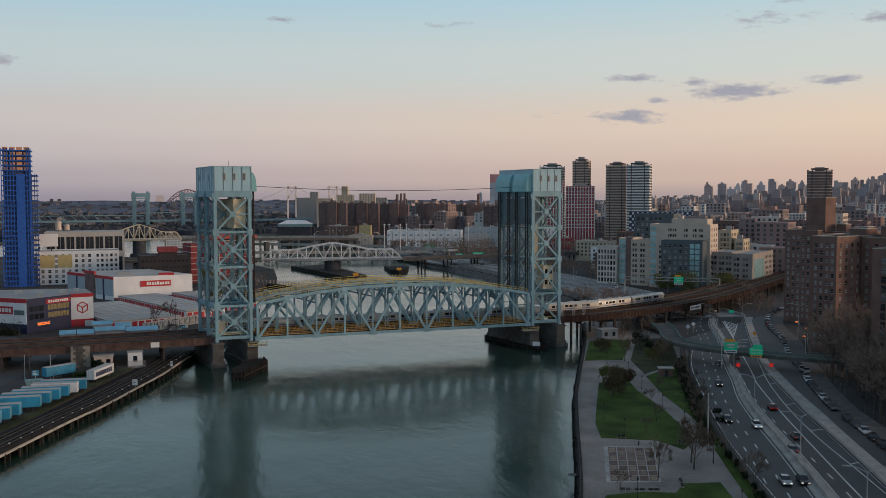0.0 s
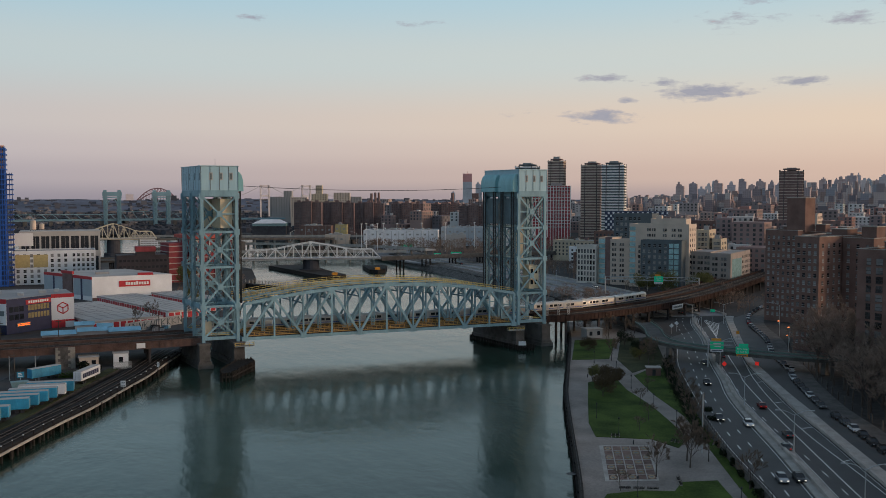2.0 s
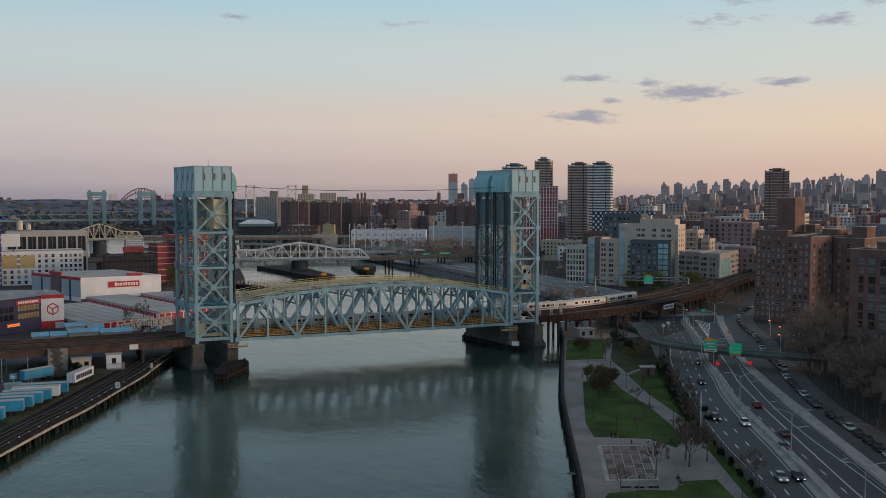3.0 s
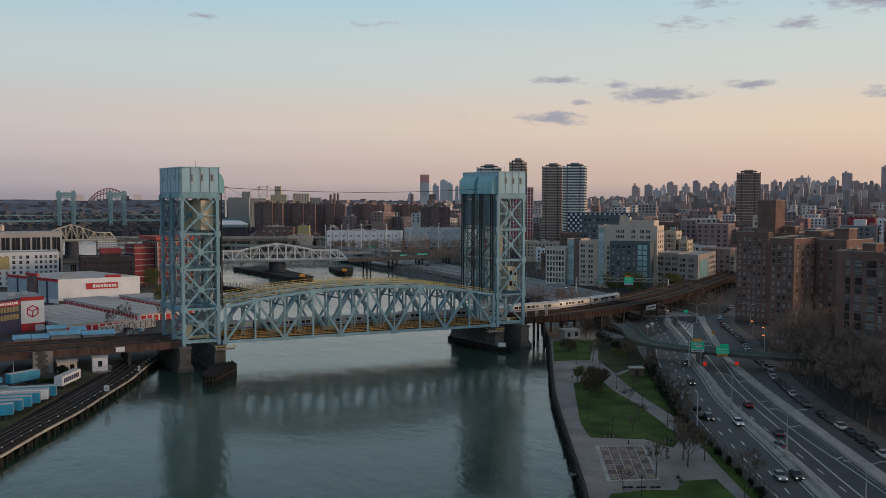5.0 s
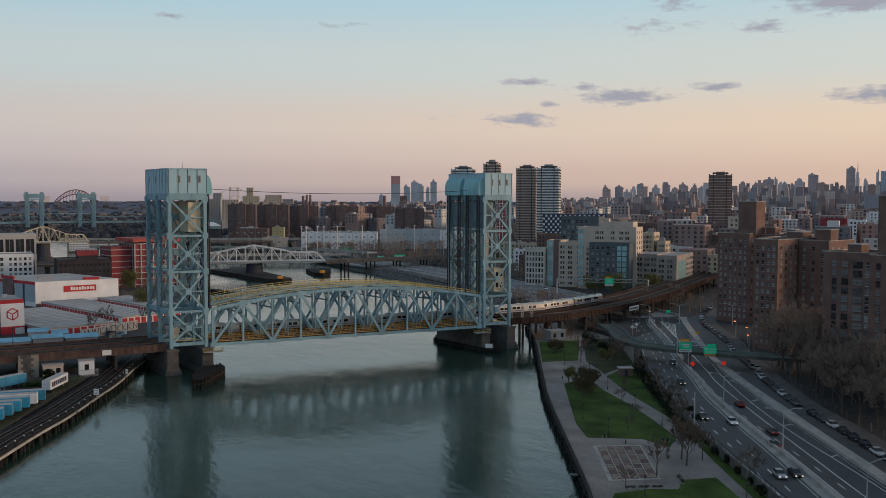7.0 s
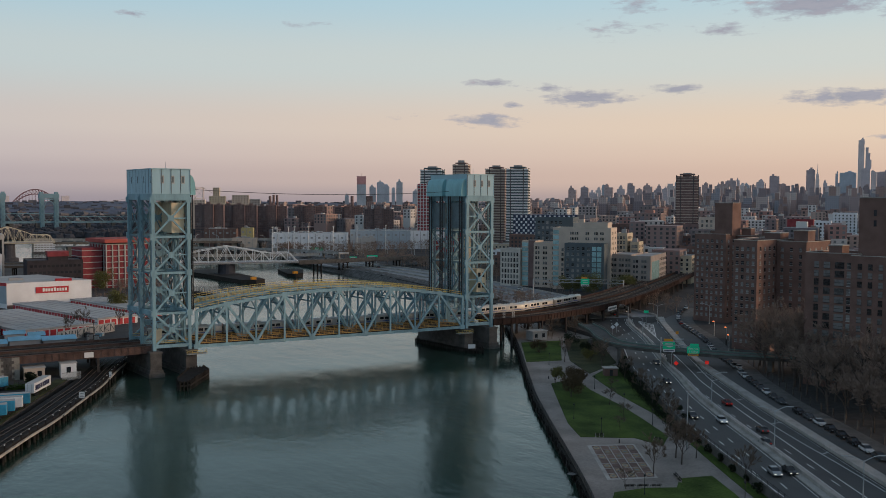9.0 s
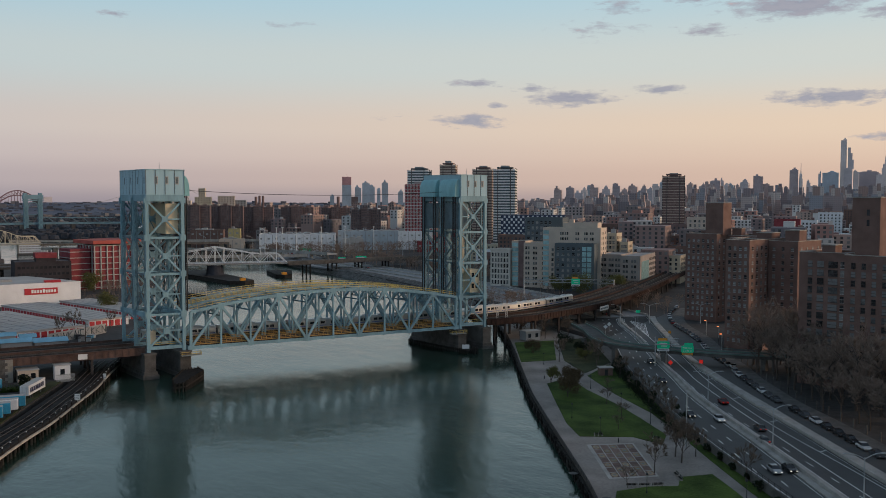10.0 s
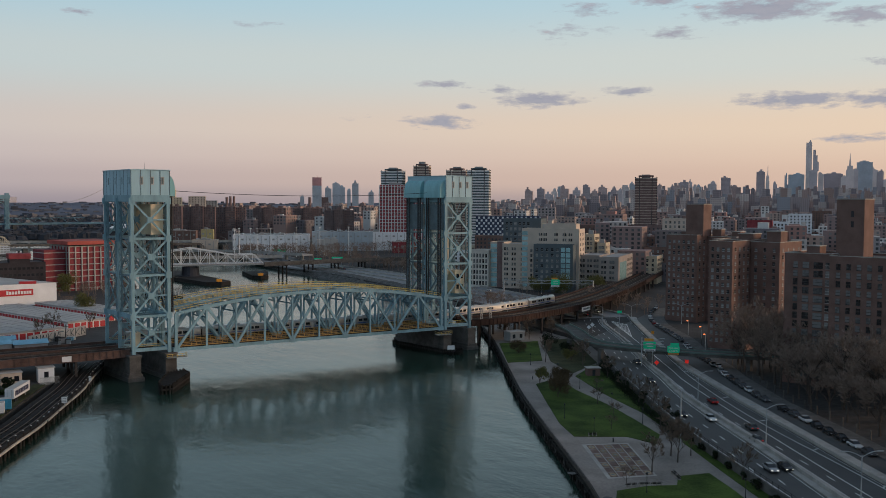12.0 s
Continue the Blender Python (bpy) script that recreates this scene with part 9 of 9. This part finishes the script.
tower(580, 737, 25.5, 99, "brick_dk", -40, 25, "dark residential high-rise with pale balcony bands", 27, 5)
tower(583.5, 690, 27, 98, "slate", -40, 26, "residential high-rise with bright white balcony bands", 27, 5)
tower(546, 770, 20, 105, "brick_dk", -40, 18, "brown residential high-rise with a stepped top", 29, 6)
tower(512, 790, 28, 98, "slate", -40, 25, "residential high-rise with bright white balcony bands", 27, 5)
tower(728, 537, 25, 88, "brick_dk", -45, 23, "dark residential slab with thin balcony bands", 26, 4, share_of=0.2)
for sx, w, top, lab in ((-0.25, 0.48, 0, "red and white unfinished high-rise in a pale grid"), (0.26, 0.44, -6, "lower red and white unfinished high-rise in a pale grid")):
    W_, zt = 70, 76 + top
    w *= W_
    ru = tower(428 + sx * W_ * math.cos(radians(-30)), 591 + sx * W_ * math.sin(radians(-30)), w, zt, "netred", -30, 22, lab, 0, 3)
    for i in range(11):
        bm = bmesh.new()
        x = -w / 2 + i * w / 10
        box(bm, x - 0.35, -1.0, 4, x + 0.35, -0.7, zt)
        part("column", bm, M["bandwhite"], ru)
    for k in range(int((zt - 20) / 3.6)):
        bm = bmesh.new()
        z = zt - 2 - k * 3.6
        box(bm, -w / 2 - 0.3, -0.95, z, w / 2 + 0.3, -0.7, z + 0.45)
        part("floor_band", bm, M["bandwhite"], ru)
# housing slabs, stepped block and stacks across the river
for x, y, w, z1 in ((243, 895, 36, 51), (292, 925, 45, 50), (346, 951, 41, 49), (411, 972, 47, 48), (479, 989, 42, 47), (452, 824, 39, 46), (472, 860, 32, 39)):
    b = thing("housing_slab", frame_at(x, y, -22), "dark brown brick housing slab across the river", "apartment block", "far housing slabs")
    for k, (o, dd, top) in enumerate(((-0.5, 0, 0), (-0.18, -5, 1.2), (0.16, 1, 0))):
        bm = bmesh.new()
        box(bm, w * o, dd, 4, w * (o + 0.34), dd + 18, z1 + top)
        part("wing", bm, M["brick_dk"], b)
        bm = bmesh.new()
        for i in range(5):
            for q in range(11):
                u, z = w * (o + 0.034 + 0.066 * i), z1 + top - 3 - q * 3.3
                box(bm, u - 0.7, dd - 0.15, z, u + 0.7, dd + 0.05, z + 1.7)
        tagged(part("window_field", bm, M["farwin"], b), kind="stuff")
        bm = bmesh.new()
        box(bm, w * (o + 0.1), dd + 5, z1 + top, w * (o + 0.22), dd + 11, z1 + top + 2.5)
        part("roof_hut", bm, M["brick_dk"], b)
for x, y, w, z1, key in ((340, 1207, 49, 51, "creamwall"), (352, 1256, 27, 63, "creamwall"), (364, 1306, 11, 78, "creamwall"), (309, 1371, 37, 58, "grey"), (333, 1418, 15, 69, "grey"), (307, 1215, 27, 57, "tan"), (389, 1246, 28, 65, "tan"), (424, 1289, 26, 58, "grey")):
    tower(x, y, w, z1, key, -20, 18, "pale stepped apartment block across the river", 0, 0, group="far pale blocks")
for x, y, r0, z1 in ((479, 1360, 2.5, 64), (503, 1411, 2.2, 66), (510, 1411, 2.2, 66), (666, 1413, 3.0, 65)):
    bm = bmesh.new()
    tube(bm, (x, y, 4), (x, y, z1), r0 * 1.1, r0, 10)
    solid("smokestack", bm, M["brick_dk"], "dark smokestack across the river", "smokestack", "smokestacks")
# pale industrial buildings on the far bank
for x, y, w, d, z1, key, lab in ((278, 623, 80, 40, 22, "white", "long white flat-roofed depot"), (358, 618, 66, 40, 24, "paleblue", "pale blue-grey flat-roofed depot"), (330, 596, 22, 14, 17, "whiteroof", "pale concrete shed on the bank"), (405, 600, 40, 26, 24, "white", "white depot annexe with flat roof"),
                                (235, 705, 13, 12, 26, "yellowwall", "small yellow building beside a road"), (215, 742, 36, 16, 24, "brick", "brick warehouse with pale roof plant"), (215, 650, 26, 14, 17, "tan", "tan brick warehouse with flat roof"), (398, 545, 30, 16, 15, "redwall", "low red brick building with a white roof")):
    b = block("depot", frame_at(x, y, -24), [(-w / 2, 0, w / 2, d, 4, z1)], M[key], lab, roof=M["whiteroof"], group="far bank depots", parapet=0.5)
    rg = random.Random(int(x))
    for k in range(4):
        bm = bmesh.new()
        u = rg.uniform(-w / 2 + 3, w / 2 - 6)
        box(bm, u, d * 0.3, z1, u + rg.uniform(2, 6), d * 0.6, z1 + rg.uniform(1.2, 3))
        part("roof_unit", bm, M["grey"] if k % 2 else M["whiteroof"], b)
    bm = bmesh.new()
    for k in range(int(w / 4)):
        u = -w / 2 + (k + 0.5) * 4
        if k % 2:
            box(bm, u - 0.2, -0.3, 4, u + 0.2, 0.0, z1 - 0.6)
        else:
            box(bm, u - 1.2, -0.12, z1 - 5.2, u + 1.2, 0.0, z1 - 3.4)
    tagged(part("rib_field", bm, M["greyroof"], b), kind="stuff")
    for k in range(int(w / 7)):
        bm = bmesh.new()
        u = rg.uniform(-w / 2 + 1, w / 2 - 3)
        box(bm, u, rg.uniform(0.1, 0.7) * d, z1, u + rg.uniform(0.8, 2.4), d * 0.8, z1 + rg.uniform(0.8, 2.4))
        part("duct", bm, M["galv"], b)
HALL = (193, 901)
POLES = ((209, 540), (214, 541), (225, 540), (232, 542), (245, 540), (271, 540), (297, 542), (330, 545))
# sports hall with a domed roof, beyond the roads
hall = thing("sports_hall", frame_at(HALL[0], HALL[1], -20), "low green-grey hall under a pale hipped roof", "hall")
bm = bmesh.new()
box(bm, -22, 0.3, -1, 22, 24, 19.5)
part("base", bm, M["woods"], hall)
bm = bmesh.new()
box(bm, -22, 0, 19.5, 22, 24, 23)
part("wall", bm, M["teal"], hall)
bm = bmesh.new()
v = [bm.verts.new(p) for p in ((-22, -1, 23), (22, -1, 23), (22, 25, 23), (-22, 25, 23), (-12, 8, 28), (12, 8, 28), (12, 16, 28), (-12, 16, 28))]
for f in ((0, 1, 5, 4), (1, 2, 6, 5), (2, 3, 7, 6), (3, 0, 4, 7), (4, 5, 6, 7), (3, 2, 1, 0)):
    bm.faces.new([v[i] for i in f])
part("roof", bm, M["white"], hall)
# tall light poles along the far drive
pole = None
for x, y in POLES:
    if pole:
        copy_thing(pole, pose(x, y, 3.9))
        continue
    pole = thing("light_pole", pose(x, y, 3.9), "tall pale light pole beside the far drive", "light pole", "far light poles")
    bm = bmesh.new()
    tube(bm, (0, 0, 0), (0, 0, 28), 0.36, 0.26, 6)
    part("post", bm, M["whitesteel"], pole)
    bm = bmesh.new()
    box(bm, -1.0, -0.5, 28, 1.0, 0.5, 28.5)
    part("lamp_head", bm, M["whitesteel"], pole)
rg = random.Random(77)
for k in range(150):
    x, y = rg.uniform(215, 460), rg.uniform(480, 605)
    if x < 268 and y < 560:
        continue
    belt.append((x, y, 3.9, rg.uniform(0.8, 1.35), rg.uniform(0, 6.3)))
for k in range(26):
    belt.append((rg.uniform(22, 50), rg.uniform(250, 300), 2.5, rg.uniform(0.5, 0.85), rg.uniform(0, 6.3)))
for k in range(70):
    x, y = (rg.uniform(188, 210), rg.uniform(40, 130)) if k % 3 else (rg.uniform(238, 262), rg.uniform(60, 150))
    belt.append((x, y, 3.9, rg.uniform(0.4, 0.75), rg.uniform(0, 6.3)))
for k in range(80):
    y = rg.uniform(150, 420)
    belt.append((258 + (y - 150) * 0.08 + rg.uniform(-4, 18), y + 60, 3.9, rg.uniform(0.6, 1.05), rg.uniform(0, 6.3)))
for k in range(34):
    x, y = (rg.uniform(217, 243), rg.uniform(548, 566)) if k % 3 else (rg.uniform(249, 266), rg.uniform(541, 556))
    belt.append((x, y, 3.9, rg.uniform(1.0, 1.45), rg.uniform(0, 6.3)))
for k in range(60):
    belt.append((rg.uniform(186, 214), rg.uniform(60, 140), 3.9, rg.uniform(0.3, 0.5), rg.uniform(0, 6.3)))
for k in range(60):
    belt.append((rg.uniform(-30, 20), rg.uniform(268, 300) if k % 2 else rg.uniform(215, 250), 2.5, rg.uniform(0.3, 0.6), rg.uniform(0, 6.3)))
tree_belt("bank_trees", belt, "leafless brown trees along the far banks")

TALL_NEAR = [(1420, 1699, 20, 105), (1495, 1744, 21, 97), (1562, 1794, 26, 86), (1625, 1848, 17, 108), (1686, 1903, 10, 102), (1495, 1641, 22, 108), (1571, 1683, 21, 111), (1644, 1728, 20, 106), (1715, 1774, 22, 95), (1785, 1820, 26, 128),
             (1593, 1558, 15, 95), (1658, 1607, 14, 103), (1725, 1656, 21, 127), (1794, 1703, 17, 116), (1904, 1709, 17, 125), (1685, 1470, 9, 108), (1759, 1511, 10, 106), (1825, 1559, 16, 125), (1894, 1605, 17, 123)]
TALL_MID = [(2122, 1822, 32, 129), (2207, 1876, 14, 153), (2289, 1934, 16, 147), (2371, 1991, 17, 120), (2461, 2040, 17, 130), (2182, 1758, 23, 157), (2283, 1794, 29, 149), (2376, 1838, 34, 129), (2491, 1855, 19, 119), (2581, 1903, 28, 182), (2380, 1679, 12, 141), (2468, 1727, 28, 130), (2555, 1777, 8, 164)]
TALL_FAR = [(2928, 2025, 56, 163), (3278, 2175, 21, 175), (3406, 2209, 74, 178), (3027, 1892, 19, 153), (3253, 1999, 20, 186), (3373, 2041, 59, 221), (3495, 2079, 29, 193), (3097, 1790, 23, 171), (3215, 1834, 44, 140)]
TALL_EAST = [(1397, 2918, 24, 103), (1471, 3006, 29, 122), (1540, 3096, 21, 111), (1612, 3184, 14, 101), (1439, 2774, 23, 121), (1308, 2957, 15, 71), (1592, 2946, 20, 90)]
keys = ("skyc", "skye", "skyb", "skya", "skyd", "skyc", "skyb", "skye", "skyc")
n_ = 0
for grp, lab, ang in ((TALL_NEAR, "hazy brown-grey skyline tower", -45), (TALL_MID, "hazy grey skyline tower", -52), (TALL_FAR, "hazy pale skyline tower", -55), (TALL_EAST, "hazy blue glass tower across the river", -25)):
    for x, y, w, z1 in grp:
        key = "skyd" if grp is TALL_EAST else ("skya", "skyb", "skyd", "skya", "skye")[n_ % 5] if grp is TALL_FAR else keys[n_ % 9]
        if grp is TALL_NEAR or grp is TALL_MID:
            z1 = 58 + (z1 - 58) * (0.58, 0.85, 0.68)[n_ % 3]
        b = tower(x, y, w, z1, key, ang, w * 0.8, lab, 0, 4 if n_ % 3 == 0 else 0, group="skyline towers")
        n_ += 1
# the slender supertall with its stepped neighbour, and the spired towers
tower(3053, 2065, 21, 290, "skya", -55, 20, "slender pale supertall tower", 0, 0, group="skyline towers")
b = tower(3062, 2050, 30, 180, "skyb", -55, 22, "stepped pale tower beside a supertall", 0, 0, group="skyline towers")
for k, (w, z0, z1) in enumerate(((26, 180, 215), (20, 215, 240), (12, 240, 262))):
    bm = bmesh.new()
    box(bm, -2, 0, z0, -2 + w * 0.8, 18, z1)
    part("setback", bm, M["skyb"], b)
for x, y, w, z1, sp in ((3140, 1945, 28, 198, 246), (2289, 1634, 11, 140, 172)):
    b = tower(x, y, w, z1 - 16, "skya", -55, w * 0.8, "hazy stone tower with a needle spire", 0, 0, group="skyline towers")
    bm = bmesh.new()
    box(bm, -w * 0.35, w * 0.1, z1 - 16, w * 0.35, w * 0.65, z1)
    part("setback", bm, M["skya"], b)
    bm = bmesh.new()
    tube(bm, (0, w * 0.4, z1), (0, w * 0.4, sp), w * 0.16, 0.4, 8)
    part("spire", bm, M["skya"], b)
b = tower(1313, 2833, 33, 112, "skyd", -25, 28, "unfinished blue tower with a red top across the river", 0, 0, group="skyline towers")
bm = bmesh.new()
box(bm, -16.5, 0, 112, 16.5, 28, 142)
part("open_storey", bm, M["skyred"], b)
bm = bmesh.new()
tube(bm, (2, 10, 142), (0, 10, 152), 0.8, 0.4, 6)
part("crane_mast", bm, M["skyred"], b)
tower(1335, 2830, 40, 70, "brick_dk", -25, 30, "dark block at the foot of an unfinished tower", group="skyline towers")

rng = random.Random(11)


def rooftops(name, count, d0, d1, h0, h1, zlo, zhi, tall, label, pitch=3.6, rows=5, ma=None):
    bm = bmesh.new()
    for i in range(count):
        h, d = rng.uniform(h0, h1), d0 + (d1 - d0) * rng.random()
        x, y = -66 + d * math.sin(radians(h)), -319 + d * math.cos(radians(h))
        if (x < 330 and y < 1330) or (x < 470 and y < 800 and x < 250 + y * 0.3):
            continue
        w, e, z = rng.uniform(10, 34), rng.uniform(10, 26), 4 + rng.uniform(zlo, zhi) + (rng.random() < tall) * rng.uniform(8, 22)
        a = radians(37 + rng.choice((0, 0, 0, 12)))
        c, s = math.cos(a), math.sin(a)
        if rng.random() < 0.25:
            z2 = z + rng.uniform(2, 5)
            v = [bm.verts.new((x + a_ * w / 6 * c - b_ * e / 6 * s, y + a_ * w / 6 * s + b_ * e / 6 * c, zz)) for zz in (z, z2) for a_, b_ in ((-1, -1), (1, -1), (1, 1), (-1, 1))]
            for f in ((4, 5, 6, 7), (0, 1, 5, 4), (1, 2, 6, 5), (2, 3, 7, 6), (3, 0, 4, 7)):
                bm.faces.new([v[i] for i in f])
        v = [bm.verts.new((x + a_ * w / 2 * c - b_ * e / 2 * s, y + a_ * w / 2 * s + b_ * e / 2 * c, zz)) for zz in (2, z) for a_, b_ in ((-1, -1), (1, -1), (1, 1), (-1, 1))]
        for f in ((4, 5, 6, 7), (0, 1, 5, 4), (1, 2, 6, 5), (2, 3, 7, 6), (3, 0, 4, 7)):
            bm.faces.new([v[i] for i in f])
        for _ in range(rng.choice((0, 1, 2, 3)) if d < 1500 else 0):
            hu, hv = rng.uniform(-0.38, 0.38) * w, rng.uniform(-0.38, 0.38) * e
            hw, hd, hz = rng.uniform(0.7, 2.4), rng.uniform(0.7, 2.0), z + rng.uniform(1.2, 3.2)
            v = [bm.verts.new((x + (hu + a_ * hw) * c - (hv + b_ * hd) * s, y + (hu + a_ * hw) * s + (hv + b_ * hd) * c, zz)) for zz in (z - 0.1, hz) for a_, b_ in ((-1, -1), (1, -1), (1, 1), (-1, 1))]
            for f in ((4, 5, 6, 7), (0, 1, 5, 4), (1, 2, 6, 5), (2, 3, 7, 6), (3, 0, 4, 7)):
                bm.faces.new([v[i] for i in f])
        # windows on the two sides that look to the river
        for side, span in ((0, e), (1, w)):
            cols = int(span / pitch)
            for i in range(cols):
                o = (i + 0.5) / cols * span - span / 2
                for k in range(rows):
                    zt = z - 1.2 - k * pitch * 0.85
                    if zt < 8:
                        break
                    q = []
                    for do, zz in ((-0.24, zt - pitch * 0.5), (0.24, zt - pitch * 0.5), (0.24, zt), (-0.24, zt)):
                        pu, pv = (-w / 2 - 0.12, o + do * pitch) if side == 0 else (o + do * pitch, -e / 2 - 0.12)
                        q.append(bm.verts.new((x + pu * c - pv * s, y + pu * s + pv * c, zz)))
                    bm.faces.new(q).material_index = 1
    solid(name, bm, (ma or M["roofs"], M["farwin"]), label, "rooftops", kind="stuff")


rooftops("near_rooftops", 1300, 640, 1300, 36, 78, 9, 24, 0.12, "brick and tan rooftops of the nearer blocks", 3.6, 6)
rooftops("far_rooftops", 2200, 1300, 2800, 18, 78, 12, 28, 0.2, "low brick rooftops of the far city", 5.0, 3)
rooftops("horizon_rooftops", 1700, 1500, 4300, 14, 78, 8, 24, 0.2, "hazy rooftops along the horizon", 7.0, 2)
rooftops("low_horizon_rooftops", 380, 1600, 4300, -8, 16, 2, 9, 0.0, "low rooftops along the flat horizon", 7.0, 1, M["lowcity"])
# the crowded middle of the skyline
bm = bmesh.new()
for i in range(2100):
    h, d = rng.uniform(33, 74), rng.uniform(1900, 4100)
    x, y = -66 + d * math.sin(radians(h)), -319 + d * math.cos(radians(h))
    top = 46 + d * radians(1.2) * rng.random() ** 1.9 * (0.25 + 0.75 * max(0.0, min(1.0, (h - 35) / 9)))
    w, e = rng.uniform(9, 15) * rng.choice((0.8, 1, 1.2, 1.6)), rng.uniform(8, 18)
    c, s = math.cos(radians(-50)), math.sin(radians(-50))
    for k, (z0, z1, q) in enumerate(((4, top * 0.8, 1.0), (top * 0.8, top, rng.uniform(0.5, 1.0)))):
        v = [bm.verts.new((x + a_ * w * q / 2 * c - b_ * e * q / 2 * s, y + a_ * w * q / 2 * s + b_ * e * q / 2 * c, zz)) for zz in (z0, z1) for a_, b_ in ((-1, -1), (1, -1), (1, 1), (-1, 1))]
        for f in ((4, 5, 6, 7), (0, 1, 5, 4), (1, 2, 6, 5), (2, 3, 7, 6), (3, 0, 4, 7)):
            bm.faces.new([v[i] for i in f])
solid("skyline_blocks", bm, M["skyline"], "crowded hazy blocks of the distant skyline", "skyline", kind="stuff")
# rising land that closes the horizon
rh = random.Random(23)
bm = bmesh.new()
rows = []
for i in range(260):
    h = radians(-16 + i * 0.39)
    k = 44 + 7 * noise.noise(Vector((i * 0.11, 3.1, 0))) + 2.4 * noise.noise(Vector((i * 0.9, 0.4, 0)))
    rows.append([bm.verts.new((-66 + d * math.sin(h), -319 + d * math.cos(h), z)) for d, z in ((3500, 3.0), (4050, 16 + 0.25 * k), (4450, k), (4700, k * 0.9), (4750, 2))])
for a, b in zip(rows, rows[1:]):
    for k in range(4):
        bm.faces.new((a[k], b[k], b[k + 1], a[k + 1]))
solid("backdrop", bm, M["hills"], "low dusky land along the horizon, haze in its colour", "hills", kind="structure")
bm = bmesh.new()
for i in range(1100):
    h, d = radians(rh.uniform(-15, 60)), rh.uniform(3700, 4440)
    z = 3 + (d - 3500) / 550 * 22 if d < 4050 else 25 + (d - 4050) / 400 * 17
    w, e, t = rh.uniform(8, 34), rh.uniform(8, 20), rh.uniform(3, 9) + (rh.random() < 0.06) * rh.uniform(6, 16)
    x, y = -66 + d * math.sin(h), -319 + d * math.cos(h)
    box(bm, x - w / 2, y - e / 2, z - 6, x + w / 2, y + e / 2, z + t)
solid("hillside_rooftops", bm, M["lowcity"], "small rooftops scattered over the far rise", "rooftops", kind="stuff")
# low woods across the far river, their bluish grey standing in for haze
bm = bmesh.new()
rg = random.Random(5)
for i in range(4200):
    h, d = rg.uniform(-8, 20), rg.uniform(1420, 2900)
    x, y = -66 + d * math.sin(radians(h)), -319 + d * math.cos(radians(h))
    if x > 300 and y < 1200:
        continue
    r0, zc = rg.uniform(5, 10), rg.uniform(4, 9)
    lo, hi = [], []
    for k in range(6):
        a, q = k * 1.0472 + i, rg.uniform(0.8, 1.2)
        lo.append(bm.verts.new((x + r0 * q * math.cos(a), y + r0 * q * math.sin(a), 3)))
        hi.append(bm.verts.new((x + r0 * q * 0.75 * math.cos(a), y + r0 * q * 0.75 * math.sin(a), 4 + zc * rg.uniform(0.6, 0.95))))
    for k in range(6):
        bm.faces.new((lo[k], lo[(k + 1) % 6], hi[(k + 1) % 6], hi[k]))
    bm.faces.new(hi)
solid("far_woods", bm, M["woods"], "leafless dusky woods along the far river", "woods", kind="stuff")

# covered barge moored upriver
cb = thing("covered_barge", pose(35, 760, 0, 0, 0, -10), "long white covered barge moored on the river", "barge")
bm = bmesh.new()
box(bm, -15, 0, -0.6, 15, 10, 1.6)
part("hull", bm, M["roofdark"], cb)
bm = bmesh.new()
box(bm, -13.5, 0.6, 1.6, 13.5, 9.4, 12.0)
part("cover", bm, M["grey"], cb)
for z in (2.2, 4.6, 7.0, 9.4, 11.4):
    bm = bmesh.new()
    box(bm, -13.8, 0.4, z, 13.8, 0.62, z + 1.2)
    part("rail", bm, M["white"], cb)
for k in range(10):
    bm = bmesh.new()
    box(bm, -13.7 + k * 3.0, 0.3, 1.6, -13.3 + k * 3.0, 0.6, 12.2)
    part("post", bm, M["white"], cb)
